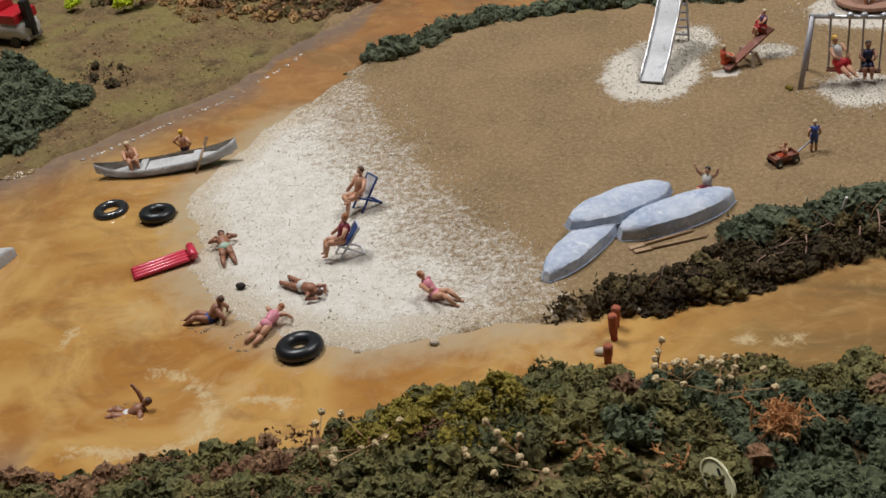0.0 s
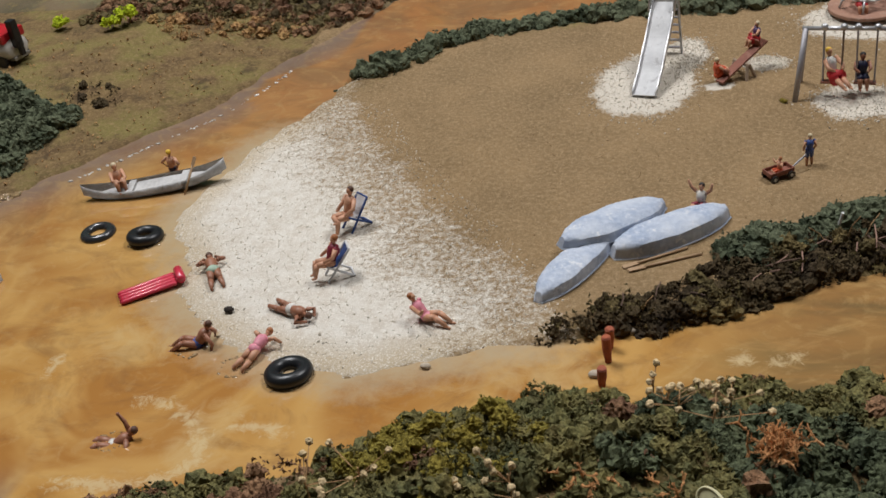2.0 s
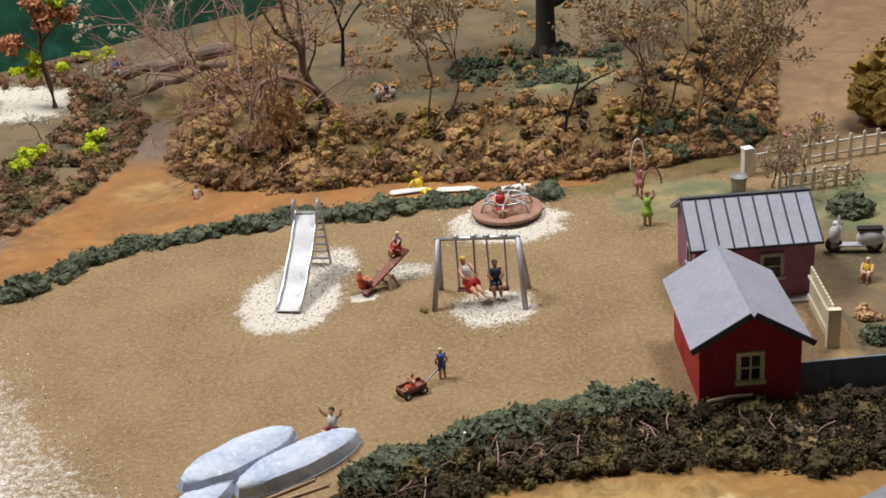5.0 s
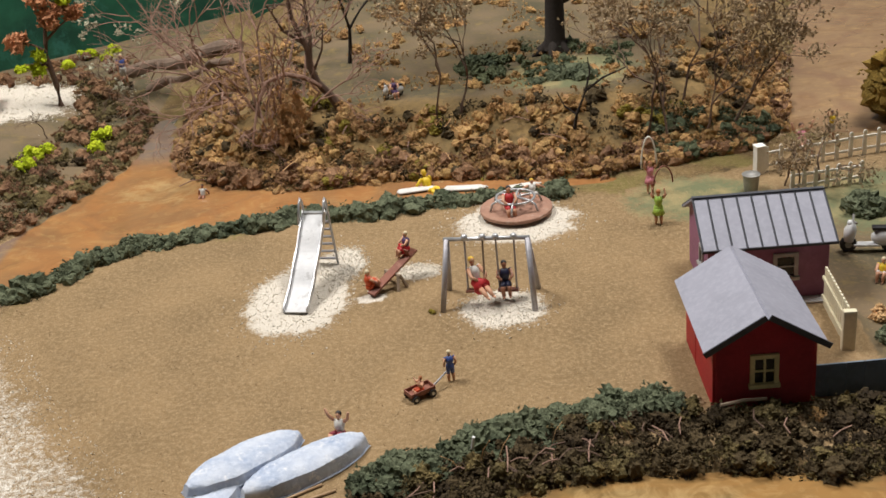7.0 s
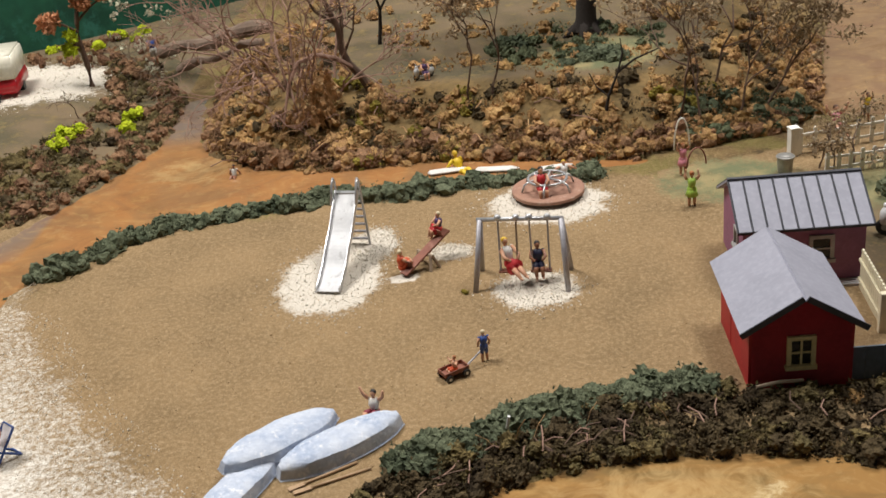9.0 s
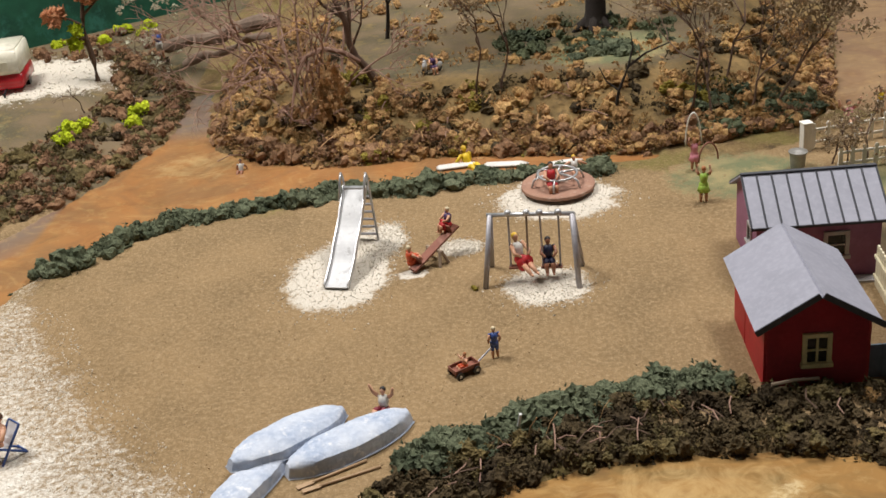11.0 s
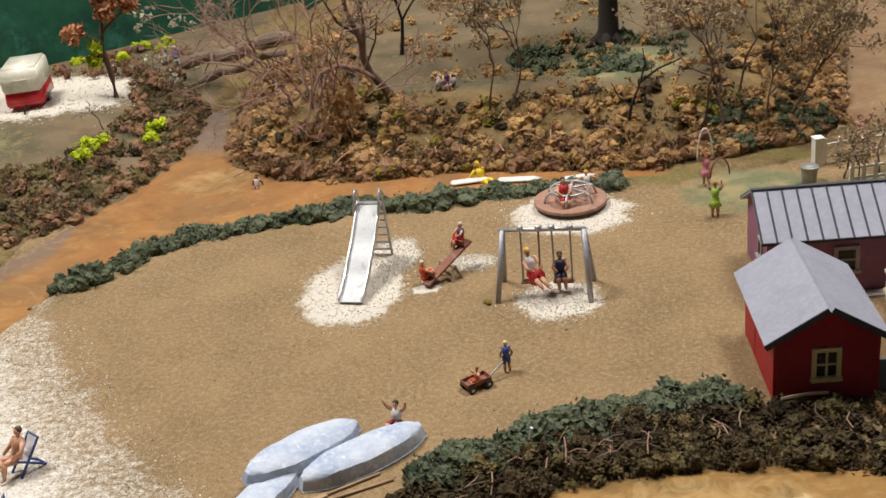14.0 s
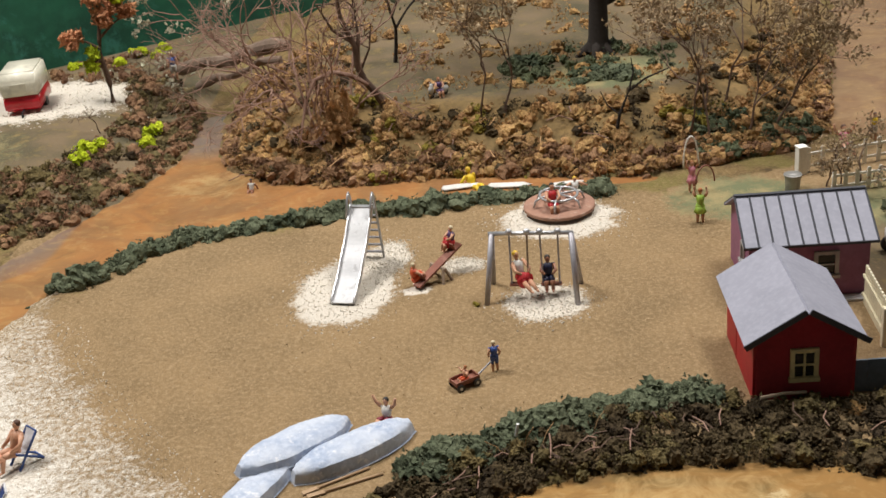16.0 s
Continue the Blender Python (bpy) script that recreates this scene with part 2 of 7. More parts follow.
# ---- ground, water and layout edge (plan in cm) ----
RIVER = [(-75, -16), (-50, -13), (-42, -11), (-38.2, -9), (-37, -7.9), (-34.7, -5), (-33.5, -2.9), (-30.6, 0.4), (-28.2, 7.3), (-26.6, 10),
         (-25.8, 12.3), (-24, 15.8), (-22.9, 18.6), (-21.6, 22.5), (-21.6, 27), (-22.3, 32), (-21, 33), (-19.9, 27), (-18.9, 23), (-17.9, 20.9),
         (-13.9, 17.8), (-8.8, 16.5), (-3.4, 17), (3.4, 16), (9, 15.2), (9.5, 14.4)]
NEAR_SHORE = [(6.8, 14.3), (3.3, 14.5), (-0.5, 14.2), (-4.6, 13.3), (-8.8, 13.2), (-14, 12.2), (-18.4, 10.6), (-21.6, 7), (-23.3, 4.9),
              (-24.1, 1.9), (-25.5, -2.3), (-26.4, -3.9), (-26.6, -5.9), (-27.3, -8.5), (-27.5, -10.8), (-27, -11.9), (-24.9, -14.5),
              (-24.8, -16.4), (-23.6, -17.8), (-21.3, -19.5), (-20.1, -20.1), (-17.4, -21), (-15.4, -21.2), (-12.8, -20.3), (-10.5, -19.3)]
BANK = [(-8.6, -18.6), (-6, -18.1), (-4.1, -17.6), (-2.1, -16.6), (-0.2, -15.4), (3.9, -13.4), (8, -13.0), (11.1, -13.0), (14.8, -13.8), (22, -13), (45, -7)]
FRONT = [(5.5, -23.5), (2.7, -20.6), (-2.8, -21.2), (-6.4, -21.9), (-8.8, -22.4), (-11.7, -23.9), (-14.7, -25.7), (-17.7, -27), (-21, -28.6),
         (-24.6, -29.6), (-30, -31), (-50, -33), (-75, -33)]
WATERS = [RIVER + NEAR_SHORE + BANK + [(45, -30), (12, -30)] + FRONT,
          [(20.5, 20), (24.4, 35), (27.8, 51), (32, 95), (60, 95), (60, 24), (34, 21.5), (25, 19)]]
HILL = [(-19, 95), (-20.5, 40), (-20.5, 33), (-19.9, 27), (-18.9, 23), (-17.9, 20.9), (-13.9, 17.8), (-8.8, 16.5), (-3.4, 17), (3.4, 16), (9, 15.2), (13, 16),
        (17.5, 17.5), (20.5, 20), (24.4, 35), (27.8, 51), (32, 95)]
SAND = [(-26, 3)] + NEAR_SHORE[8:] + [(-8.6, -18.6), (-8.2, -18), (-9.1, -16.8), (-9.7, -15.3), (-11.9, -13.4), (-13.9, -12.2), (-14.9, -10.4),
        (-18.1, -6.5), (-21.4, -1.8), (-23.6, 2.6)]
# the sand drawn out over the water, so that only its turf border counts
SAND_WIDE = [(-24.5, 8), (-60, 8), (-60, -40), (-6.5, -40)] + SAND[-9:]
EDGE_SLOPE = 0.6


def edge_y(x):
    x = np.asarray(x, float)
    return np.where(x > 8.5, -18.9 + EDGE_SLOPE * (x - 9.8), np.maximum(-19.68 - 4.5 * (8.5 - x), -38.0))


def inside_distance(poly, x, y):
    """Distance to the outline: positive inside."""
    p = np.array(poly, float)
    q = np.roll(p, -1, 0)
    best = np.full(x.shape, 1e9)
    odd = np.zeros(x.shape, bool)
    for (ax, ay), (bx, by) in zip(p, q):
        dx, dy = bx - ax, by - ay
        s = np.clip(((x - ax) * dx + (y - ay) * dy) / (dx * dx + dy * dy), 0, 1)
        best = np.minimum(best, np.hypot(x - ax - s * dx, y - ay - s * dy))
        if ay != by:
            odd ^= ((ay > y) != (by > y)) & (x < dx * (y - ay) / dy + ax)
    return np.where(odd, best, -best)


def wobble(x, y, size, seed=0.0):
    """Cheap smooth noise, about -1 to 1."""
    u, v = x / size + seed, y / size - 1.7 * seed
    return (np.sin(2.1 * u + 1.3 * np.sin(1.7 * v)) + np.sin(2.7 * v + 1.1 * np.sin(2.3 * u + 1)) + np.sin(1.9 * (u + v) + 2 * np.sin(0.9 * (u - v)))) / 3


def water_depth(x, y):
    return np.maximum(*(inside_distance(w, x, y) for w in WATERS))


def height(x, y):
    """The ground's height in cm."""
    x, y = np.asarray(x, float), np.asarray(y, float)
    xs, ys = x + 0.25 * wobble(x, y, 1.1), y + 0.25 * wobble(x, y, 1.3, 5)
    d = -water_depth(xs, ys)
    sand = smooth(-0.6, 0.6, inside_distance(SAND, x, y))
    steep = 0.55 * smooth(-0.25, 0.25, d) - 0.55
    beach = np.clip(-0.15 + 0.09 * d, -0.55, 0.0)
    z = steep * (1 - sand) + beach * sand
    hill = inside_distance(HILL, xs, ys)
    z = z + (2.75 + 0.4 * wobble(x, y, 9)) * smooth(-0.6, 7.5, hill) + 0.012 * np.clip(y - 30, 0, 60) * (hill > 0)
    left = np.clip(d, 0, 99) * (x < -20) * (y > -14) * (inside_distance(SAND, x, y) < -1) * (hill < 0) * ((x < -28) | (y > 11))
    z = z + 1.3 * smooth(1.0, 11, left)
    front = np.clip(d, 0, 99) * (y < -19) * (inside_distance(SAND, x, y) < -1)
    z = z + 1.7 * smooth(0, 4.5, front)
    return z + 0.04 * wobble(x, y, 1.7, 2) * (d > 0.5)


def grid(x0, x1, y0, y1, step):
    xs, ys = np.arange(x0, x1 + 1e-6, step), np.arange(y0, y1 + 1e-6, step)
    gx, gy = np.meshgrid(xs, ys)
    nx = len(xs)
    i = (np.arange(len(ys) - 1)[:, None] * nx + np.arange(nx - 1)[None]).ravel()
    return gx.ravel(), gy.ravel(), np.stack([i, i + 1, i + nx + 1, i + nx], 1)


def trimmed(gx, gy, f):
    """Cuts a sheet off along the front edge of the layout."""
    keep = gy[f].max(1) > edge_y(gx[f]).min(1)
    used, back = np.unique(f[keep], return_inverse=True)
    x, y = gx[used], gy[used]
    return x, np.maximum(y, edge_y(x)), back.reshape(-1, 4)


def ellipse(x, y, cx, cy, rx, ry):
    u = np.hypot((x - cx) / rx, (y - cy) / ry) + 0.10 * wobble(x, y, 0.9) + 0.05 * wobble(x, y, 0.35, 3)
    return 1 - smooth(0.45, 1.3, u)


def ground_material():
    n = Nodes("ground_turf_sand_and_soil", 0.95, spec=0.15)
    grain, fine, drift = n.noise(0.22, 6, 0.85), n.noise(0.075, 3, 0.8), n.noise(5, 4)
    turf = n.mix((0.272, 0.18, 0.09), (0.185, 0.123, 0.061), n.ramp(drift, [(0.35, 0.0), (0.68, 1.0)]))
    turf = n.mix(turf, (0.385, 0.275, 0.155), n.ramp(grain, [(0.46, 0.0), (0.63, 0.85)]))
    turf = n.mix(turf, (0.13, 0.095, 0.055), n.ramp(fine, [(0.32, 0.55), (0.5, 0.0)]))
    white = n.mix((0.66, 0.62, 0.55), (0.54, 0.48, 0.40), n.ramp(n.noise(0.7, 5, 0.7), [(0.42, 0.0), (0.66, 1.0)]))
    white = n.mix(white, (0.42, 0.34, 0.25), n.ramp(grain, [(0.55, 0.0), (0.70, 0.45)]))
    white = n.mix(white, (0.46, 0.37, 0.25), n.ramp(n.mix(n.attr("wet"), n.noise(0.9, 5, 0.7), 0.35), [(0.35, 0.0), (0.75, 0.85)]))
    white = n.mix(white, (0.80, 0.77, 0.70), n.ramp(fine, [(0.53, 0.0), (0.62, 0.8)]))
    gravel = n.mix((0.66, 0.61, 0.53), (0.50, 0.44, 0.36), n.ramp(fine, [(0.35, 0.0), (0.65, 1.0)]))
    soil = n.mix((0.20, 0.135, 0.06), (0.11, 0.07, 0.035), n.ramp(n.noise(1.2, 5, 0.7), [(0.4, 0.0), (0.65, 1.0)]))
    soil = n.mix(soil, (0.20, 0.17, 0.055), n.ramp(n.noise(3.0, 4, 0.6), [(0.46, 0.0), (0.62, 0.8)]))
    soil = n.mix(soil, (0.32, 0.22, 0.11), n.ramp(grain, [(0.5, 0.0), (0.62, 0.8)]))
    soil = n.mix(soil, (0.06, 0.04, 0.022), n.ramp(fine, [(0.34, 0.6), (0.5, 0.0)]))
    soil = n.mix(soil, (0.055, 0.038, 0.024), n.ramp(n.noise(2.2, 6, 0.75), [(0.55, 0.0), (0.66, 0.7)]))
    far = n.mix((0.175, 0.128, 0.078), (0.095, 0.082, 0.05), n.ramp(n.noise(4, 4), [(0.4, 0.0), (0.62, 1.0)]))
    far = n.mix(far, (0.27, 0.19, 0.08), n.ramp(n.noise(1.0, 5, 0.7), [(0.52, 0.0), (0.7, 0.7)]))
    green = n.mix((0.15, 0.16, 0.085), (0.29, 0.24, 0.12), n.ramp(n.noise(2.2, 5, 0.65), [(0.42, 0.0), (0.62, 1.0)]))

    ochre = n.mix((0.25, 0.165, 0.07), (0.15, 0.105, 0.048), n.ramp(n.noise(1.8, 5, 0.7), [(0.4, 0.0), (0.62, 1.0)]))
    ochre = n.mix(ochre, (0.11, 0.075, 0.04), n.ramp(n.noise(0.5, 5, 0.75), [(0.52, 0.0), (0.66, 0.8)]))

    def soft(name, lo, hi):
        """An attribute with a grainy border."""
        e = n.mix(n.attr(name), n.ramp(n.noise(0.3, 6, 0.85), [(0.3, 0.0), (0.7, 1.0)]), 0.4)
        return n.ramp(e, [(lo, 0.0), (hi, 1.0)])

    c = n.mix(turf, soil, soft("soil", 0.45, 0.6))
    c = n.mix(c, far, soft("far", 0.45, 0.6))
    c = n.mix(c, ochre, soft("ochre", 0.40, 0.62))
    c = n.mix(c, green, soft("green", 0.40, 0.62))
    c = n.mix(c, white, soft("sand", 0.40, 0.60))
    c = n.mix(c, gravel, soft("gravel", 0.43, 0.56))
    n.colour(c)
    n.bump(n.mix(grain, fine, 0.5), 0.045, 0.9)
    return n.m


def water_material():
    n = Nodes("painted_resin_water", 0.16, coat=0.7, spec=0.5)
    broad = n.noise(7, 3, 0.5, distort=1.5)
    c = n.ramp(broad, [(0.32, (0.44, 0.215, 0.05)), (0.5, (0.56, 0.325, 0.10)), (0.66, (0.40, 0.185, 0.045))])
    c = n.mix(c, n.mix((0.37, 0.165, 0.065), (0.27, 0.135, 0.065), n.ramp(n.noise(4, 4, 0.6, distort=1.2), [(0.42, 0.0), (0.62, 1.0)])), n.attr("red"))
    c = n.mix(c, (0.22, 0.16, 0.13), n.attr("grey"))
    c = n.mix(c, n.mix((0.31, 0.17, 0.06), (0.17, 0.115, 0.05), n.ramp(n.noise(3.5, 4, 0.6, stretch=(0.5, 1.3, 1, 15), distort=1.5), [(0.4, 0.0), (0.62, 1.0)])), n.attr("brown"))
    streak = n.noise(1.6, 5, 0.6, stretch=(0.7, 1.1, 1, 20), distort=2.2)
    c = n.mix(c, (0.56, 0.36, 0.14), n.ramp(streak, [(0.52, 0.0), (0.72, 0.35)]))
    c = n.mix(c, (0.20, 0.095, 0.04), n.ramp(n.noise(2.8, 5, 0.7, stretch=(0.7, 1.1, 1, -15), distort=1.5), [(0.5, 0.0), (0.7, 0.45)]))
    c = n.mix(c, (0.60, 0.42, 0.19), n.ramp(n.mix(n.attr("pale"), n.ramp(n.noise(1.4, 5, 0.7, distort=1.5), [(0.35, 0.0), (0.65, 1.0)]), 0.55), [(0.4, 0.0), (1.0, 0.6)]))
    c = n.mix(c, (0.48, 0.37, 0.23), n.ramp(n.mix(n.attr("shallow"), n.ramp(n.noise(0.9, 6, 0.8), [(0.3, 0.0), (0.7, 1.0)]), 0.35), [(0.3, 0.0), (0.85, 0.9)]))
    c = n.mix(c, (0.64, 0.50, 0.28), n.ramp(n.mix(n.attr("foam"), n.ramp(n.noise(0.55, 6, 0.8, distort=1.0), [(0.35, 0.0), (0.65, 1.0)]), 0.5), [(0.48, 0.0), (0.74, 0.7)]))
    n.colour(c)
    n.bump(n.noise(1.1, 3), 0.03, 0.35)
    return n.m


def set_attr(me, name, values):
    me.attributes.new(name, "FLOAT", "POINT").data.foreach_set("value", np.asarray(values, dtype=np.float32))


def make_ground():
    gx, gy, f = grid(-75, 50, -60, 95, 0.4)
    x, y, f = trimmed(gx, gy, f)
    d = -water_depth(x, y)
    me = mesh_np("ground", np.stack([x, y, height(x, y)], 1), f)
    hill = inside_distance(HILL, x, y)
    deep = inside_distance(SAND, x, y) + 0.5 * wobble(x, y, 1.0) + 0.35 * wobble(x, y, 0.4, 2)
    from_turf = inside_distance(SAND_WIDE, x, y)
    sand = np.where(deep > 0, np.clip(0.42 + 0.58 * smooth(0, 8.5, from_turf + 0.7 * wobble(x, y, 1.0)), 0, 1), 0.42 * (1 - smooth(0, 1.8, -deep)))
    sand = np.where(from_turf < -2.5, 0, sand)
    gravel = np.maximum.reduce([ellipse(x, y, *e) for e in ((-7.1, 2.2, 2.8, 3.9), (-5.4, 5.8, 1.4, 2.2), (2.9, -0.1, 2.2, 2.0), (3.7, 9.5, 3.6, 3.0),
                                                            (-1.3, 4.4, 1.2, 1.0), (-3.5, 1.9, 0.9, 0.5), (-37, 35, 9.0, 6.0))])
    # the last ellipse puts the oak's shade into the ground colour
    green = np.maximum.reduce([0.8 * ellipse(x, y, *e) for e in ((13.5, 11, 4.5, 3.5), (24, 9, 7, 5), (-44, 22, 12, 9), (7.5, 26.5, 5.5, 4.0))])
    soil = np.maximum.reduce([1.0 * (x < -27.6) * (y < 12) * (y > -14), smooth(0, 1.5, d) * (y < -19) * (sand < 0.1), (y > 11) * (x < -20.5) * 0.9 * smooth(0, 1, d),
                              ((hill > -2.2) & (hill < 1.2)) * 1.0, ((x > 9) & (hill > -2.5) & (hill < 0.5)) * 0.8,
                              smooth(2.0, 0.6, d) * (x > -8) * (y < -9),
                              0.62 * smooth(5.0, 0.8, d + 0.8 * wobble(x, y, 1.5, 4)) * smooth(-2, 4, y) * (x > -24) * (x < 10) * (y < 14)])
    far = np.maximum(smooth(4, 6, hill), np.maximum(((x > 18.2) & (y < 9)) * 0.7, 0.75 * ((x < -22.5) & (y > 13))))
    for name, v in (("sand", sand), ("gravel", gravel), ("green", green), ("soil", soil), ("far", far), ("ochre", smooth(0.3, 1.5, hill) * (1 - smooth(5.0, 9.0, hill))), ("wet", (1 - smooth(0, 3.2, d)) * (y < 4))):
        set_attr(me, name, v)
    me.materials.append(ground_material())
    me.shade_smooth()
    return tagged(new("ground", me), "model landscape of tan turf, white sand and dark soil", "ground", kind="structure")


FOAM_LINES = [[(-22.8, -22.9), (-21.2, -23.2), (-19.8, -24.4), (-19.2, -25.6), (-19.8, -26.5), (-21.4, -27.2), (-24, -27.4)],
              [(-18.6, -23.9), (-16.8, -24.2)], [(-27.6, -21.0), (-27.4, -21.8)],
              [(7.4, -17.6), (8.8, -17.1), (9.9, -15.5), (10.9, -14.8)], [(-1.9, -19.3), (-1.5, -19.1)], [(-0.4, -19.1), (0.2, -18.9)], [(3.4, -17.0), (4.0, -17.6)]]


def foam_lines(x, y):
    """Brushed pale foam along a few lines."""
    best = np.full(x.shape, 1e9)
    for line in FOAM_LINES:
        for (ax, ay), (bx, by) in zip(line, line[1:]):
            s = np.clip(((x - ax) * (bx - ax) + (y - ay) * (by - ay)) / ((bx - ax) ** 2 + (by - ay) ** 2), 0, 1)
            best = np.minimum(best, np.hypot(x - ax - s * (bx - ax), y - ay - s * (by - ay)))
    return 1 - smooth(0.0, 0.6, best)


def make_water():
    gx, gy, f = grid(-75, 50, -60, 95, 0.4)
    x, y, f = trimmed(gx, gy, f)
    me = mesh_np("water", np.stack([x, y, np.full_like(x, WATER) + 0.02 * wobble(x, y, 1.6)], 1), f)
    d = water_depth(x, y)
    near_sand = -inside_distance(SAND, x, y)
    shallow = (1 - smooth(-0.4, 2.6, near_sand)) * smooth(1, -3, y)
    brown = 0.9 * smooth(-6, 1, x) * (y < -8)
    red = np.maximum(smooth(-14, 4, y) * (x < 12), smooth(-30, -42, x)) * 0.85
    grey = np.maximum((1 - smooth(0, 3.8, d)) * (x < -25) * (y < 30) * 0.85 * (near_sand > 3), np.maximum(smooth(22, 26, y) * (x < 0), smooth(18, 22, x) * (y > 15) * 0.62))
    # the pale ellipse on the far stream paints a reflection into the colour
    for name, v in (("shallow", shallow), ("brown", brown), ("red", red), ("grey", grey), ("foam", foam_lines(x, y)),
                    ("pale", np.maximum.reduce([ellipse(x, y, *e) for e in ((-9.5, -20.3, 4.5, 1.4), (8, -15, 5, 1.6), (-19.5, -24.6, 1.4, 2.4), (-18, 18.5, 3.5, 2.2), (-24.5, -19.5, 2.5, 1.6))]))):
        set_attr(me, name, v)
    me.materials.append(water_material())
    me.shade_smooth()
    return tagged(new("water", me), "glossy ochre painted resin river", "river", kind="structure")


ground = make_ground()
water = make_water()

M_BLACK = paint("black_fascia_paint", (0.012, 0.012, 0.013), size=0.5, rough=0.6)
M_GREYLIP = paint("grey_edge_paint", (0.22, 0.22, 0.23), size=0.3, rough=0.6)


def layout_edge():
    ob = thing("layout_frame", 9.8, edge_y(9.8), 0, math.degrees(math.atan(EDGE_SLOPE)), "black fascia board with a grey lip along the layout", "frame", kind="structure")
    bm = bmesh.new()
    box(bm, 29, -0.25, -0.05, 61, 0.7, 0.5, 0.05)
    part("lip", bm, M_GREYLIP, ob)
    bm = bmesh.new()
    box(bm, 29, -0.45, -4, 61, 0.8, 7.3, 0.05)
    part("fascia", bm, M_BLACK, ob)
    bm = bmesh.new()
    box(bm, -10.6, -8.8, -3, 0.8, 18.6, 6, 0.05, m=Matrix.Rotation(radians(46.5), 4, "Z") @ Matrix.Translation((4.2, 8.8, 0)))
    part("return_board", bm, M_BLACK, ob)
    bm = bmesh.new()
    box(bm, 0, 0, -3, 80, 0.8, 6, 0.05, m=Matrix.Rotation(-math.atan(EDGE_SLOPE), 4, "Z") @ Matrix.Translation((-45.5, -19.6, 0)))
    part("front_board", bm, M_BLACK, ob)


layout_edge()

# ---- the room round the layout ----
M_PLASTER = paint("dull_room_plaster", (0.22, 0.21, 0.2), size=6, rough=0.9)
M_CEILING = paint("white_ceiling_board", (0.42, 0.41, 0.39), size=6, rough=0.9)
M_FLOOR = paint("grey_room_floor", (0.12, 0.115, 0.11), size=4, rough=0.6)
M_BACKDROP = paint("dark_green_backdrop_cloth", (0.014, 0.14, 0.075), (0.006, 0.055, 0.036), size=1.6, rough=0.7, wear=(0.04, 0.2, 0.15))


def wall(name, x, y, z, sx, sy, sz, material, label, category="wall"):
    bm = bmesh.new()
    box(bm, 0, 0, 0, sx, sy, sz)
    return solid(name, bm, material, at(x, y, z), label, category, kind="structure")


wall("wall_north", 0, 190, 30, 380, 10, 240, M_PLASTER, "plain dull plaster wall of the room")
wall("wall_south", 0, -190, 30, 380, 10, 240, M_PLASTER, "plain dull plaster wall of the room")
wall("wall_west", -190, 0, 30, 10, 370, 240, M_PLASTER, "plain dull plaster wall of the room")
wall("wall_east", 190, 0, 30, 10, 370, 240, M_PLASTER, "plain dull plaster wall of the room")
wall("floor", 0, 0, -95, 380, 380, 10, M_FLOOR, "plain grey floor of the room", "floor")
wall("ceiling", 0, 0, 155, 380, 380, 10, M_CEILING, "plain white ceiling of the room", "ceiling")


def layout_table():
    """The table that carries the layout."""
    ob = thing("layout_table", -12.5, 30, -90, 0, "plain black table that carries the model layout", "table")
    bm = bmesh.new()
    box(bm, 0, 0, 87.8, 124, 128, 2.4, 0.2)
    part("tabletop", bm, M_BLACK, ob)
    for x in (-57, 57):
        for y in (-55, 60):
            bm = bmesh.new()
            box(bm, x, y, 43.2, 7, 7, 86.4, 0.3)
            part("leg", bm, M_BLACK, ob)
    for y in (-55, 60):
        bm = bmesh.new()
        box(bm, 0, y, 78, 106, 3, 12, 0.2)
        part("apron", bm, M_BLACK, ob)


layout_table()

bm = bmesh.new()
box(bm, 0, 0, 0, 130, 1.0, 40)
solid("backdrop", bm, M_BACKDROP, at(-34, 49, 19, 38), "dark green painted cloth backdrop behind the layout", "backdrop", kind="structure")

# ---- buildings ----
M_RED = paint("red_siding_paint", (0.40, 0.012, 0.018), (0.30, 0.008, 0.014), size=0.2, rough=0.55)
M_ROOF = paint("grey_blue_roof_sheet", (0.30, 0.30, 0.355), (0.26, 0.262, 0.31), size=0.25, rough=0.7)
M_ROOFEDGE = paint("dark_roof_edge", (0.055, 0.057, 0.068), size=0.2, rough=0.7)
M_CREAM = paint("cream_plastic", (0.68, 0.62, 0.44), (0.58, 0.52, 0.36), size=0.2, rough=0.45)
M_PURPLE = paint("faded_purple_paint", (0.30, 0.115, 0.20), (0.22, 0.085, 0.15), size=0.25, rough=0.6)
M_DARKGLASS = paint("dark_window_glass", (0.01, 0.011, 0.012), size=0.3, rough=0.12)
M_YELLOWTRIM = paint("pale_yellow_window_trim", (0.74, 0.65, 0.34), size=0.2, rough=0.5)
M_GREYTRIM = paint("grey_window_trim", (0.42, 0.40, 0.38), size=0.2, rough=0.6)
M_BLUEGREY = paint("blue_grey_weathered_fence", (0.15, 0.19, 0.24), (0.10, 0.13, 0.165), size=0.2, rough=0.8, wear=(0.17, 0.19, 0.21))


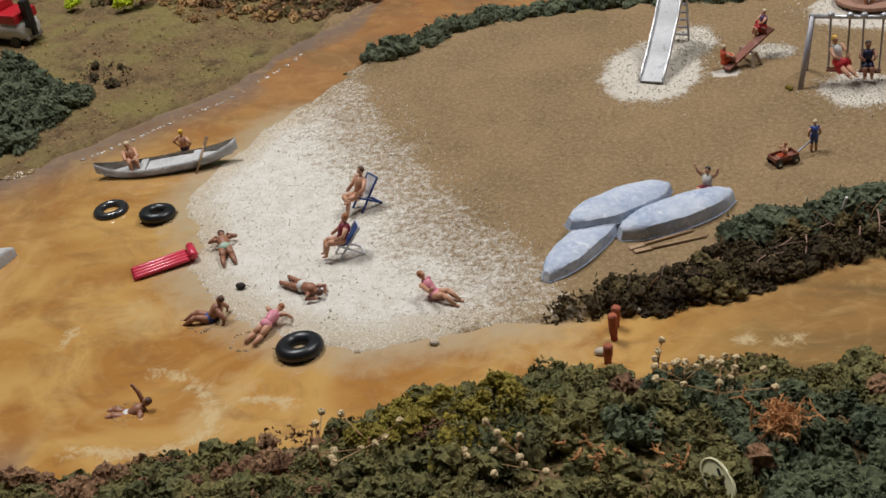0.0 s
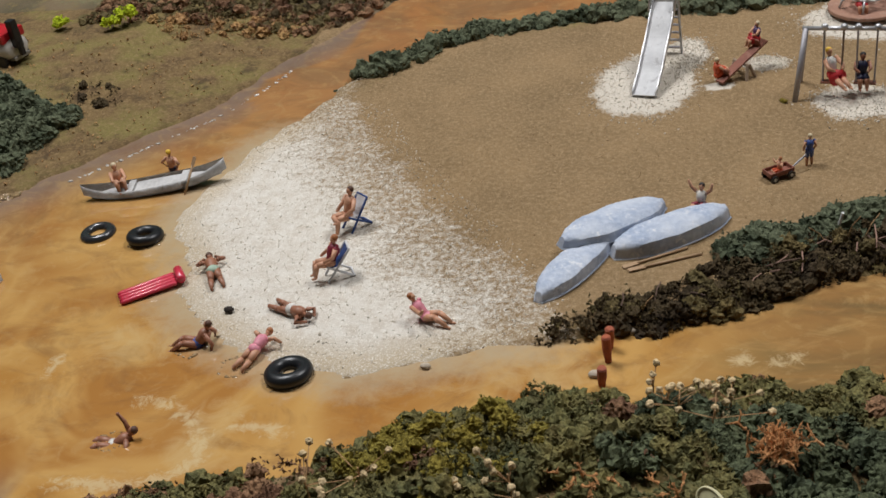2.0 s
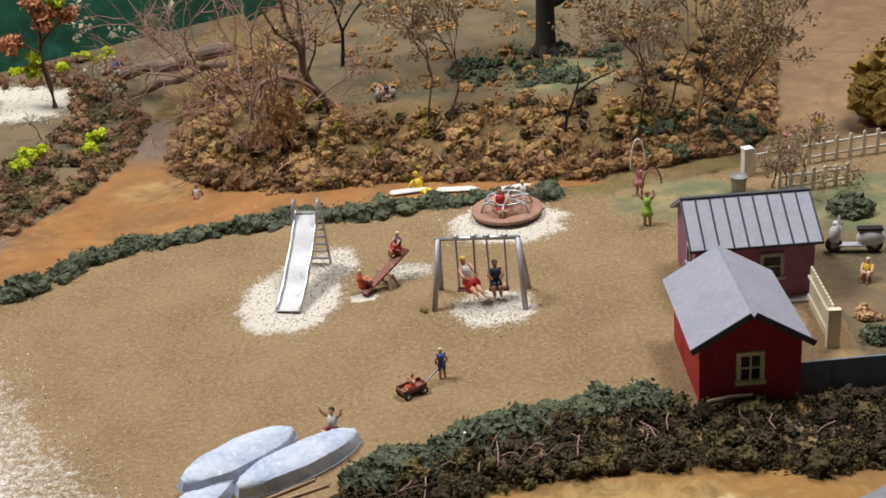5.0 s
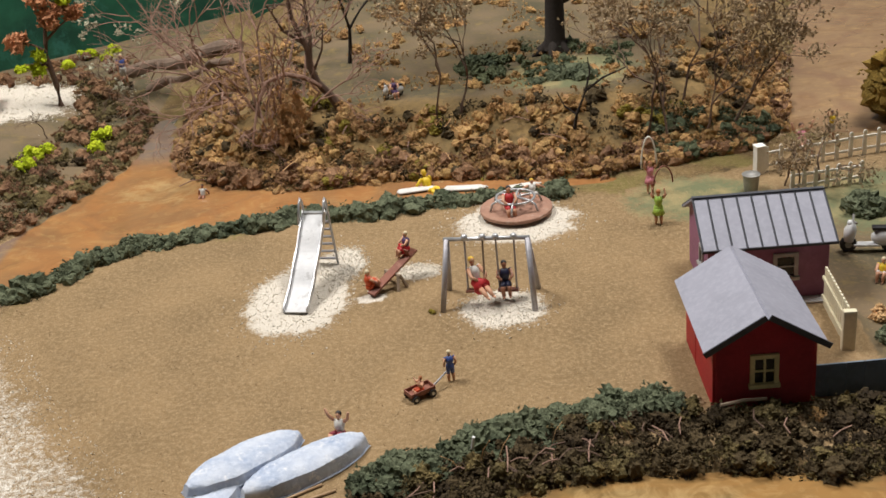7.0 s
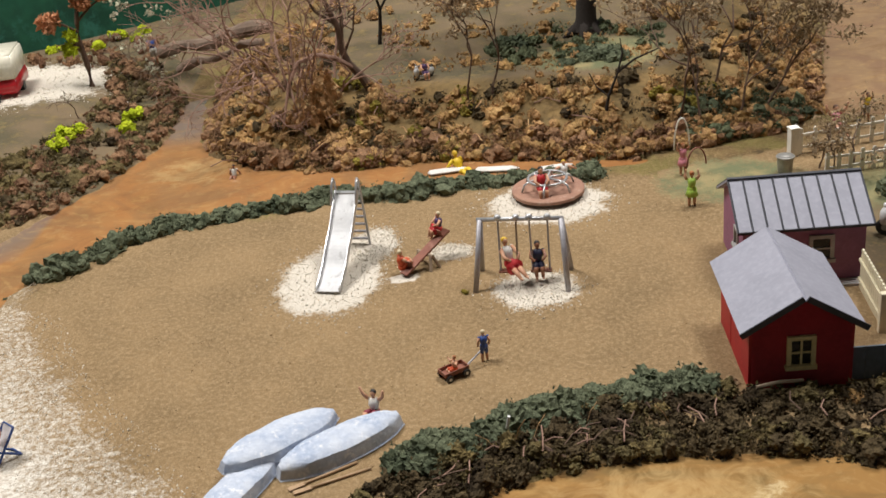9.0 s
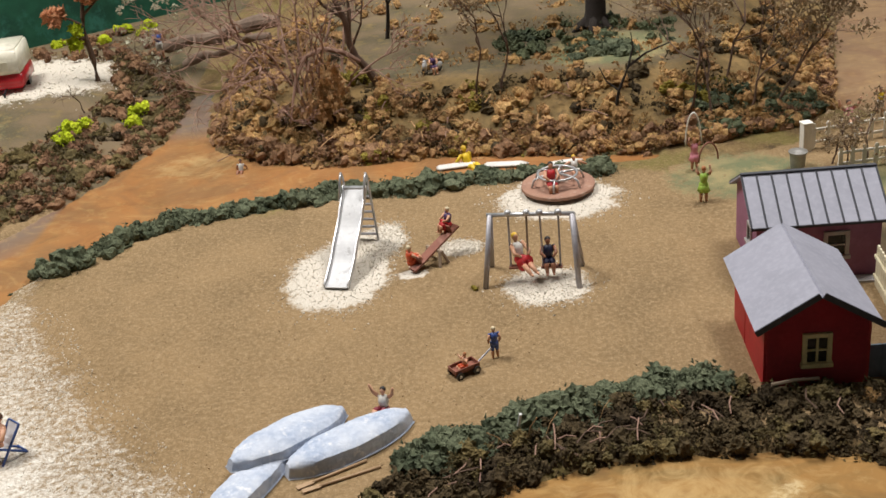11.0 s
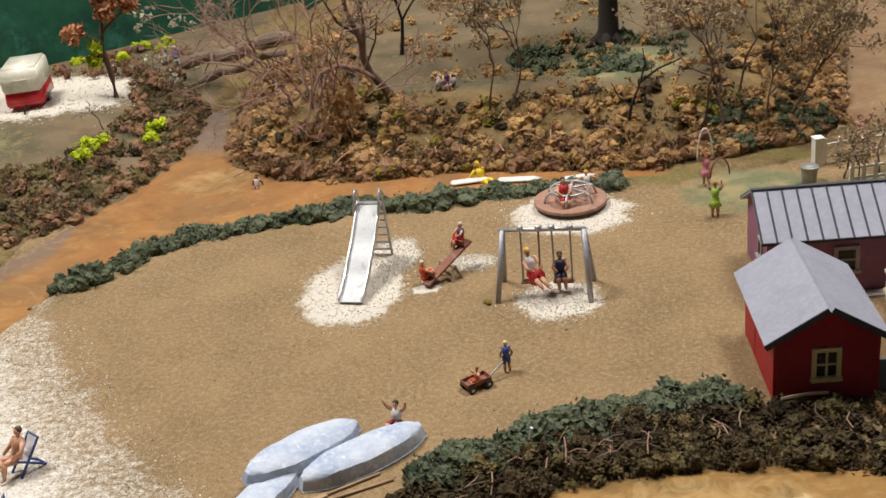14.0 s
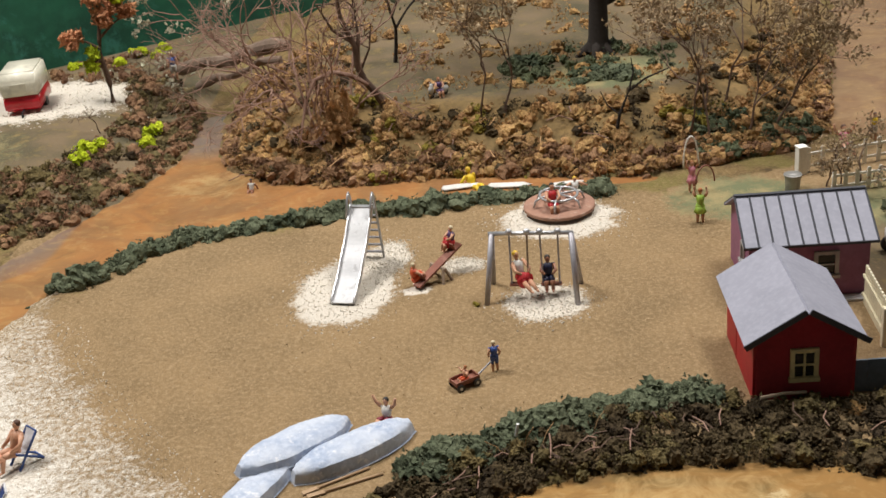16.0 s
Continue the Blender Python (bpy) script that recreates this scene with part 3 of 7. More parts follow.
def window(parent, x, y, z, w, h, rz, trim, panes=(2, 2), name="window"):
    """A window on a wall that faces -y, before the turn."""
    ob = new(name)
    ob.parent = parent
    ob.matrix_basis = at(x, y, z, rz)
    ob.empty_display_size = 0.005
    t = 0.16 * min(w, 1.3)
    bm = bmesh.new()
    box(bm, -w / 2 + t / 2, 0, 0, t, 0.14, h, 0.02)
    box(bm, w / 2 - t / 2, 0, 0, t, 0.14, h, 0.02)
    box(bm, 0, 0, h / 2 - t / 2, w - 2 * t - 0.004, 0.13, t, 0.02)
    part("frame", bm, trim, ob)
    bm = bmesh.new()
    box(bm, 0, -0.04, -h / 2 + t / 2 - 0.02, w + 0.1, 0.24, t, 0.02)
    part("sill", bm, trim, ob)
    iw, ih = w - 2 * t, h - 2 * t
    bm = bmesh.new()
    for i in range(1, panes[0]):
        box(bm, -iw / 2 + iw * i / panes[0], -0.02, 0, 0.08, 0.09, ih - 0.01)
    for j in range(1, panes[1]):
        box(bm, 0, -0.018, -ih / 2 + ih * j / panes[1], iw - 0.01, 0.07, 0.07)
    if panes != (1, 1):
        part("glazing_bar", bm, trim, ob)
    else:
        bm.free()
    for i in range(panes[0]):
        for j in range(panes[1]):
            bm = bmesh.new()
            box(bm, -iw / 2 + iw * (i + 0.5) / panes[0], 0.03, -ih / 2 + ih * (j + 0.5) / panes[1], iw / panes[0] - 0.006, 0.04, ih / panes[1] - 0.006)
            part("pane", bm, M_DARKGLASS, ob)
    return ob


def gable(bm, w, h, peak, y0, y1):
    """A gable wall plate across x between y0 and y1."""
    o = [(-w / 2, 0), (w / 2, 0), (w / 2, h), (0, peak), (-w / 2, h)]
    a = [bm.verts.new((x, y0, z)) for x, z in o]
    b = [bm.verts.new((x, y1, z)) for x, z in o]
    bm.faces.new(a)
    bm.faces.new(b[::-1])
    for i in range(5):
        bm.faces.new((a[i], b[i], b[(i + 1) % 5], a[(i + 1) % 5]))


def red_shed():
    w, depth, h, peak = 3.85, 5.3, 2.72, 3.92
    ob = thing("shed", 12.8, -9.1, -0.02, 2.0, "red clapboard shed with a plain grey gable roof", "shed")
    bm = bmesh.new()
    gable(bm, w, h, peak, 0, 0.12)
    front = part("front_wall", bm, M_RED, ob)
    bm = bmesh.new()
    gable(bm, w, h, peak, depth - 0.12, depth)
    part("back_wall", bm, M_RED, ob)
    for s in (-1, 1):
        bm = bmesh.new()
        box(bm, s * (w / 2 - 0.06), depth / 2, h / 2, 0.118, depth - 0.25, h)
        box(bm, s * (w / 2 - 0.03), depth * 0.62, h / 2 - 0.02, 0.1, 0.08, h - 0.1)
        part("side_wall", bm, M_RED, ob)
    pitch = 0.17
    z = 0.05
    while z < peak - 0.25:
        half = w / 2 - 0.08 if z + pitch < h else (peak - z - pitch) / (peak - h) * w / 2 - 0.05
        if half > 0.1:
            bm = bmesh.new()
            v = [(-half, -0.004, z + pitch), (half, -0.004, z + pitch), (half, -0.085, z), (-half, -0.085, z)]
            slab(bm, v, 0.03)
            part("clapboard", bm, M_RED, ob)
        z += pitch
    for s in (-1, 1):
        bm = bmesh.new()
        box(bm, s * (w / 2 - 0.03), -0.03, h / 2, 0.12, 0.08, h)
        part("corner_board", bm, M_RED, ob)
    over, lap = 0.42, 0.36
    drop = (peak - h) / (w / 2)
    for s in (-1, 1):
        bm = bmesh.new()
        x1 = s * (w / 2 + lap)
        z1 = peak + 0.1 - drop * (w / 2 + lap)
        q = [(0, -over, peak + 0.1), (x1, -over, z1), (x1, depth + over, z1), (0, depth + over, peak + 0.1)]
        slab(bm, q if s < 0 else q[::-1], 0.1)
        part("roof", bm, M_ROOF, ob)
        bm = bmesh.new()
        q = [(0, -over - 0.06, peak + 0.09), (x1, -over - 0.06, z1 - 0.01), (x1, -over - 0.004, z1 - 0.01), (0, -over - 0.004, peak + 0.09)]
        slab(bm, q if s < 0 else q[::-1], 0.24)
        part("barge_board", bm, M_ROOFEDGE, ob)
    window(ob, -0.02, -0.15, 1.66, 1.08, 1.4, 0, M_YELLOWTRIM)


def purple_house():
    length, depth, h, peak = 5.3, 4.6, 2.95, 4.25
    ob = thing("house", 14.75, -0.9, -0.1, 1.0, "faded purple house with a standing seam metal roof", "house")
    for y in (0.06, depth - 0.06):
        bm = bmesh.new()
        box(bm, 0, y, h / 2, length - 0.25, 0.12, h)
        part("long_wall", bm, M_PURPLE, ob)
    for s in (-1, 1):
        bm = bmesh.new()
        gable(bm, depth, h, peak, -0.06, 0.06)
        bmesh.ops.rotate(bm, matrix=Matrix.Rotation(math.pi / 2, 3, "Z"), verts=bm.verts)
        bmesh.ops.translate(bm, vec=(s * (length / 2 - 0.06), depth / 2, 0), verts=bm.verts)
        part("gable_wall", bm, M_PURPLE, ob)
    over, lap = 0.3, 0.3
    drop = (peak - h) / (depth / 2)
    zt = peak + 0.1
    for s in (-1, 1):
        y1 = depth / 2 + s * (depth / 2 + lap)
        z1 = zt - drop * (depth / 2 + lap)
        x = length / 2 + over
        bm = bmesh.new()
        q = [(-x, depth / 2, zt), (-x, y1, z1), (x, y1, z1), (x, depth / 2, zt)]
        slab(bm, q if s < 0 else q[::-1], 0.09)
        roof = part("roof", bm, M_ROOF, ob)
        for i in range(10):
            sx = -x + 0.03 + (2 * x - 0.06) * i / 9
            bm = bmesh.new()
            tube(bm, [(sx, depth / 2, zt + 0.02), (sx, y1, z1 + 0.02)], 0.045, 4)
            part("seam", bm, M_ROOFEDGE, roof)
        bm = bmesh.new()
        box(bm, 0, y1 - s * 0.02, z1 - 0.03, 2 * x, 0.08, 0.12)
        part("eave_board", bm, M_ROOFEDGE, ob)
    bm = bmesh.new()
    box(bm, 0, depth / 2, zt + 0.02, 2 * (length / 2 + over), 0.22, 0.06, 0.015)
    part("ridge_cap", bm, M_ROOFEDGE, ob)
    window(ob, 0.75, -0.04, 1.75, 1.1, 1.3, 0, M_GREYTRIM, (1, 2))
    window(ob, -length / 2 - 0.03, 1.3, 1.9, 0.8, 1.0, -90, M_GREYTRIM, (1, 1))
    bm = bmesh.new()
    box(bm, 0.1, -0.35, 0.14, length - 0.2, 0.6, 0.12, 0.03)
    part("step", bm, M_GREYTRIM, ob)


red_shed()
purple_house()

# ---- greenery ----
M_HEDGE = foliage("dark_green_foam", [(0.045, 0.058, 0.033), (0.08, 0.098, 0.057), (0.14, 0.155, 0.093), (0.06, 0.071, 0.038)], 0.7)
M_FOREBUSH = foliage("olive_lichen", [(0.075, 0.085, 0.042), (0.19, 0.17, 0.062), (0.10, 0.115, 0.056), (0.25, 0.205, 0.07), (0.125, 0.125, 0.05), (0.19, 0.125, 0.065)], 1.4, dark=0.3)
M_BLUEMOSS = foliage("blue_green_lichen", [(0.045, 0.06, 0.038), (0.09, 0.11, 0.065), (0.13, 0.145, 0.075), (0.055, 0.07, 0.045)], 1.2, dark=0.3)
M_YELLOWMOSS = foliage("mustard_lichen", [(0.33, 0.25, 0.035), (0.22, 0.18, 0.035), (0.40, 0.31, 0.06)], 1.0)
M_BANKMOSS = foliage("dark_brown_moss", [(0.024, 0.016, 0.010), (0.055, 0.037, 0.020), (0.095, 0.068, 0.032), (0.034, 0.025, 0.014)], 0.9)
M_OLIVEMOSS = foliage("olive_brown_moss", [(0.14, 0.105, 0.04), (0.23, 0.165, 0.065), (0.10, 0.08, 0.036), (0.19, 0.15, 0.06)], 0.9)
M_HILLMOSS = foliage("brown_olive_moss", [(0.23, 0.12, 0.06), (0.50, 0.29, 0.115), (0.54, 0.37, 0.12), (0.31, 0.18, 0.08), (0.54, 0.31, 0.14), (0.37, 0.29, 0.10)], 1.6, dark=0.35)
M_RUSSET = foliage("russet_dark_moss", [(0.12, 0.06, 0.038), (0.23, 0.12, 0.068), (0.31, 0.18, 0.095), (0.17, 0.09, 0.053)], 1.0, dark=0.35)
M_LIME = foliage("lime_foam", [(0.50, 0.56, 0.02), (0.36, 0.44, 0.015), (0.60, 0.64, 0.06)], 0.6, dark=0.6)
M_GOLDLEAF = foliage("gold_leaf_foam", [(0.196, 0.133, 0.028), (0.28, 0.182, 0.042), (0.119, 0.084, 0.028)], 0.8)
M_RUST = foliage("rust_dry_flower", [(0.60, 0.28, 0.14), (0.45, 0.20, 0.10), (0.68, 0.38, 0.21)], 0.6, dark=0.65)
M_BEIGE = foliage("beige_dry_buds", [(0.42, 0.31, 0.18), (0.24, 0.165, 0.09), (0.56, 0.46, 0.31)], 0.5, dark=0.8)
M_PALEBUD = foliage("pale_green_white_buds", [(0.52, 0.50, 0.38), (0.38, 0.37, 0.26), (0.62, 0.58, 0.46)], 0.5, dark=0.8)
M_STRAW = foliage("straw_leaves", [(0.52, 0.34, 0.17), (0.42, 0.25, 0.12), (0.6, 0.42, 0.23)], 0.6, dark=0.75)
M_TWIG = paint("brown_twig", (0.14, 0.085, 0.055), (0.09, 0.055, 0.04), size=0.1, rough=0.9)
M_GREYTWIG = paint("greyish_twig", (0.33, 0.20, 0.145), (0.20, 0.115, 0.085), size=0.1, rough=0.9)
M_DARKBARK = paint("dark_bark", (0.03, 0.022, 0.017), size=0.15, rough=0.95, bump=0.05)


def bush_mesh(name, r, squash, size, count, material, sub=3):
    """A bush of foam lumps round a core, with a fuzz of sprigs."""
    def shell(n, lo, hi):
        p = rng.normal(size=(n, 3))
        p /= np.linalg.norm(p, axis=1, keepdims=True)
        p[:, 2] = np.abs(p[:, 2]) - 0.12
        lump = 0.8 + 0.28 * wobble(p[:, 0] * 2, p[:, 1] * 2 + p[:, 2], 0.6, seed)
        p *= (r * lump * rng.uniform(lo, hi, n))[:, None]
        p[:, 2] *= squash
        return p
    seed = rng.uniform(0, 9)
    n = max(10, int(count / 20))
    me = crumbs(name, shell(count // 2, 0.65, 1.1), rng.uniform(0.5, 1.1, count // 2) * size * 0.68, sprig=True,
                lumps=puffs(shell(n, 0.35, 0.9), rng.uniform(0.7, 1.35, n) * r * 0.33, sub))
    me.materials.append(material)
    return me


HEDGE_MESHES = [bush_mesh("bush", 0.78, 0.95, 0.125, 520, M_HEDGE) for _ in range(6)]
FAR_HEDGE_MESHES = [bush_mesh("bush", 0.78, 0.95, 0.125, 560, M_HEDGE, 2) for _ in range(6)]


def hedge(points, step, scale, label, group, jitter=0.2, meshes=HEDGE_MESHES, name="bush", z=None):
    """Bushes in a row along a line of x, y."""
    pts = [Vector((*p, 0)) for p in points]
    left = 0.0
    for a, b in zip(pts, pts[1:]):
        ln = (b - a).length
        s = left
        while s < ln:
            p = a + (b - a) * (s / ln)
            x, y = p.x + rng.normal() * jitter, p.y + rng.normal() * jitter
            k = scale * rng.uniform(0.75, 1.25)
            ob = new(name, meshes[rng.integers(len(meshes))])
            zz = float(height(x, y)) if z is None else z
            ob.matrix_basis = at(x, y, zz - 0.08, rng.uniform(0, 360)) @ Matrix.Diagonal((k, k, k * rng.uniform(0.8, 1.1), 1))
            tagged(ob, label, "bush", group)
            s += step * rng.uniform(0.8, 1.2)
        left = s - ln


hedge([(-22.6, 4.6), (-20.7, 6.4), (-18.4, 9.0), (-14, 10.6), (-8.8, 12.0), (-4.6, 11.9), (-0.5, 12.8), (3.3, 13.2), (7.0, 13.0)], 0.85, 1.3,
      "dark green foam bush in a low hedge by the stream", "stream hedge", meshes=FAR_HEDGE_MESHES)
hedge([(-1.9, -12.9), (1.9, -10.8), (5.2, -9.4), (9.6, -8.9)], 0.8, 1.35, "dark green foam bush in a hedge on the bank", "bank hedge", 0.22)
hedge([(-1.2, -13.3), (2.4, -11.6), (5.2, -10.3)], 1.3, 0.8, "dark green foam bush in a hedge on the bank", "bank hedge", 0.2)
hedge([(-44.5, 0.5), (-41.2, -0.5), (-38.6, -3.6), (-40.5, -6.0), (-44, -4)], 0.85, 1.5, "dark blue-green foam bush on the river bank", "river bank bushes", 0.7)
hedge([(-45, -1), (-43.5, -1.5), (-41, -3.5), (-42.5, -5)], 0.6, 1.6, "dark blue-green foam bush on the river bank", "river bank bushes", 0.7)


def scatter(outline, per_cm2, keep=None):
    """Random places inside an outline."""
    p = np.array(outline, float)
    lo, hi = p.min(0), p.max(0)
    n = int(per_cm2 * np.prod(hi - lo))
    x, y = rng.uniform(lo[0], hi[0], n), rng.uniform(lo[1], hi[1], n)
    ok = inside_distance(outline, x, y) > 0
    ok &= y > edge_y(x) + 0.5
    if keep is not None:
        ok &= keep(x, y)
    return x[ok], y[ok]


def heap(name, outline, per_cm2, size, tall, material, label, category, lump=1.6, keep=None, sink=0.1, sprig=True, puff=0.05, sub=3, fuzz=0.45):
    """Lumps and crumbs heaped over the ground in rounded lumps with hollows between them."""
    x, y = scatter(outline, per_cm2, keep)
    lx, ly = scatter(outline, 1.5 / (0.35 * lump) ** 2 * 0.35)
    if not len(lx):
        lx, ly = np.array([x.mean()]), np.array([y.mean()])
    lr, lh = rng.uniform(0.25, 0.55, len(lx)) * lump, rng.uniform(0.45, 1.25, len(lx))
    dome = np.zeros(len(x))
    for s in range(0, len(x), 4000):
        q = slice(s, s + 4000)
        d = np.hypot(x[q, None] - lx[None], y[q, None] - ly[None]) / lr[None]
        dome[q] = (lh[None] * np.sqrt(np.clip(1 - d * d, 0, 1))).max(1)
    open_ = (dome > 0.2) | (rng.uniform(size=len(x)) < 0.4)
    x, y, dome = x[open_], y[open_], dome[open_]
    z = height(x, y) + tall * dome * rng.uniform(0.7, 1.05, len(x)) + rng.uniform(0, 0.15, len(x)) - sink
    c, lumps = np.stack([x, y, z], 1), None
    if puff:
        few = rng.permutation(len(c))
        n = int(len(c) * puff)
        lumps = puffs(c[few[:n]] - (0, 0, 0.15), rng.uniform(0.5, 1.5, n) * size * 2.2, sub)
        c, size = c[few[n:n + int(len(c) * fuzz)]], size * 0.8
    return stuff(name, crumbs(name, c, rng.uniform(0.55, 1.4, len(c)) * size * (1.15 if sprig else 1.0), sprig=sprig, lumps=lumps), material, label, category)


FORE = [(7, -25), (5.6, -22.8), (2.7, -20.4), (-2.8, -21.0), (-6.4, -21.7), (-8.8, -22.2), (-11.7, -23.7), (-14.7, -25.5), (-17.7, -26.8), (-21, -28.3), (-24.6, -29.4),
        (-30, -30.8), (-32, -33), (-14, -33.5), (-6, -34.5), (2, -30)]


def blue_zone(x, y):
    return (x + 0.6 * (y + 25) + 2.2 * wobble(x, y, 2.0, 3) > -4.0) & (y + 0.2 * x < -24.0)


heap("lichen_scrub", FORE, 90, 0.145, 0.9, M_FOREBUSH, "olive and brown lichen scrub on the front bank", "scrub", 2.4, keep=lambda x, y: ~blue_zone(x, y), puff=0.06, fuzz=0.85)
heap("blue_green_lichen", FORE, 90, 0.145, 0.9, M_BLUEMOSS, "dark blue-green lichen scrub on the front bank", "scrub", 2.4, keep=blue_zone, puff=0.06, fuzz=0.85)
heap("mustard_lichen", FORE, 85, 0.13, 1.45, M_YELLOWMOSS, "mustard yellow lichen tufts in the scrub", "scrub", 1.2,
     keep=lambda x, y: (wobble(x, y, 1.3, 4) > -0.15) & (np.hypot((x + 10.4) / 3.6, (y + 26.3) / 2.6) < 1))
heap("brown_lichen", FORE, 50, 0.13, 0.95, M_RUSSET, "dull brown lichen patches in the scrub", "scrub", 1.2, keep=lambda x, y: (wobble(x, y, 1.5, 1.4) > 0.55) | (x < -15 + wobble(x, y, 2)))
BANKZONE = [(-9, -18.9), (-8.2, -17.8), (-6.6, -16.4), (-4.3, -14.9), (-2.3, -13.6), (-0.2, -12.3), (2.4, -11.2), (5.3, -9.9), (9.8, -9.4), (16, -9.5), (26, -8),
            (26, -12.4), (14.8, -14.1), (11.1, -13.2), (8, -13.2), (3.9, -13.6), (-0.2, -15.6), (-2.1, -16.8), (-4.1, -17.8), (-6, -18.4)]
heap("bank_moss", BANKZONE, 130, 0.125, 0.5, M_BANKMOSS, "dark brown moss covering the steep bank", "moss", 1.1, puff=0.04, fuzz=0.6)
heap("bank_moss_olive", BANKZONE, 80, 0.12, 0.7, M_OLIVEMOSS, "olive moss tufts on the steep bank", "moss", 1.0, keep=lambda x, y: wobble(x, y, 1.6, 3) > 0.15, puff=0.04, fuzz=0.6)
HILLZONE = [(-20.2, 40), (-19.5, 30), (-18.6, 23.3), (-17.6, 20.8), (-13.9, 17.6), (-8.8, 16.3), (-3.4, 16.8), (3.4, 15.8), (9, 15.0), (13, 15.8), (17.5, 17.2), (20.5, 19.8),
            (23.8, 34), (19.5, 36), (15, 27), (10, 23), (4, 22.2), (-2, 22.4), (-5, 22.6), (-9, 25), (-12, 38)]


def hill_foot(x, y):
    return inside_distance(HILL, x, y) + 0.8 * wobble(x, y, 2.2, 1) < 1.4


heap("hillside_moss", HILLZONE, 62, 0.14, 0.6, M_HILLMOSS, "brown and olive moss clods on the far hillside", "moss", 1.5, keep=lambda x, y: wobble(x, y, 1.5, 5) + 0.6 * wobble(x, y, 0.7, 2) > -0.75 + 0.16 * inside_distance(HILL, x, y), puff=0.055, fuzz=0.9, sub=2)
heap("hillside_russet_moss", HILLZONE, 70, 0.15, 0.55, M_RUSSET, "dark russet moss clods along the foot of the hill", "moss", 1.6, keep=hill_foot, puff=0.055, fuzz=0.9, sub=2)
heap("hillside_dark_moss", HILLZONE, 32, 0.14, 0.45, M_BANKMOSS, "dark brown moss in the hollows of the hillside", "moss", 1.2, keep=lambda x, y: wobble(x, y, 1.4, 6) > 0.15, puff=0.055, fuzz=0.9, sub=2)
heap("hillside_green_moss", HILLZONE, 65, 0.15, 0.6, M_BLUEMOSS, "dark grey-green moss on the flank of the hill", "moss", 1.8,
     keep=lambda x, y: (np.hypot((x - 16) / 4.5, (y - 18.6) / 2.2) + 0.3 * wobble(x, y, 1.5) < 1), puff=0.055, fuzz=0.9, sub=2)
heap("hillside_mustard_moss", HILLZONE, 50, 0.14, 0.6, M_YELLOWMOSS, "mustard moss patches on the hillside", "moss", 1.2,
     keep=lambda x, y: ((wobble(x, y, 1.7, 8) > 0.4) & (x < 2) & (x > -10)) | (np.hypot((x - 13) / 3.0, (y - 20) / 1.2) + 0.3 * wobble(x, y, 1) < 0.8))
CREEK = [(-44, 10.4), (-36, 10.2), (-28.2, 10.0), (-26.2, 12), (-24.2, 16), (-23, 19), (-21.8, 23), (-21.8, 28), (-22.5, 33), (-26, 39), (-31, 40), (-28, 32), (-28.5, 25), (-31, 20), (-36, 17.5), (-44, 16)]
heap("creek_bank_moss", CREEK, 36, 0.15, 0.35, M_OLIVEMOSS, "olive-brown moss along the creek bank", "moss", 1.3, keep=lambda x, y: wobble(x, y, 2.2, 2) > -0.35, puff=0.055, fuzz=0.9, sub=2)
heap("creek_bank_clods", CREEK, 50, 0.14, 0.5, M_RUSSET, "dark russet clods of soil along the creek bank", "soil", 1.1, keep=lambda x, y: (wobble(x, y, 1.3, 4) > 0.05) | (-water_depth(x, y) < 1.2), puff=0.055, fuzz=0.9, sub=2)
heap("creek_bank_dark_moss", CREEK, 26, 0.13, 0.4, M_BANKMOSS, "dark brown moss along the creek bank", "moss", 0.9, keep=lambda x, y: wobble(x, y, 1.3, 9) > 0.3, puff=0.055, fuzz=0.9, sub=2)
# dark moss heaped here in place of the shade under the oak
heap("oak_shade_moss", [(0.5, 26.5), (5, 25.2), (12, 26), (13, 31), (5, 33.5), (0, 31)], 34, 0.15, 0.5, M_BLUEMOSS, "dark green moss standing in for shade round the oak", "moss", 1.5, keep=lambda x, y: wobble(x, y, 2.0, 3) + 0.5 * wobble(x, y, 0.8) > -0.1, puff=0.06)
heap("back_brush_moss", [(-37, 39.5), (-28, 37.5), (-24, 41.5), (-30, 47), (-38, 43)], 24, 0.16, 0.7, M_RUSSET, "russet dry scrub at the foot of the backdrop", "scrub", 1.4, keep=lambda x, y: wobble(x, y, 1.8, 7) > -0.1)
heap("left_bank_moss", [(-36.5, 8.0), (-27.9, 10.2), (-28.6, 12.5), (-39, 10.5)], 40, 0.13, 0.3, M_HILLMOSS, "brown moss on the river bank", "moss", 1.0)
heap("left_bank_black_moss", [(-40, 2.2), (-36.5, 2.6), (-36, 0.4), (-39, -0.5)], 22, 0.12, 0.22, M_BANKMOSS, "dark moss patch on the olive river bank", "moss", 1.0,
     keep=lambda x, y: np.hypot((x + 38) / 1.9, (y - 1.1) / 1.4) + 0.2 * wobble(x, y, 0.7) < 1)
heap("bank_crumbs", [(-48, 8), (-30, 8.5), (-30.5, 1), (-34, -3.5), (-38, -8), (-48, -8)], 2, 0.06, 0.08, M_HILLMOSS, "brown crumbs of soil and moss on the river bank", "soil", 2.0, sprig=False, sink=0.03, puff=0)
heap("plateau_moss", [(-16, 26), (-6, 21), (4, 20), (14, 24), (22, 34), (26, 50), (-10, 55), (-19, 44)], 12, 0.15, 0.4, M_HILLMOSS, "sparse brown moss on the far hilltop", "moss", 2.5, keep=lambda x, y: wobble(x, y, 3, 2) > 0)
M_GRAIN = foliage("white_grit", [(0.62, 0.58, 0.5), (0.54, 0.49, 0.41), (0.7, 0.66, 0.6)], 0.5, dark=0.9)
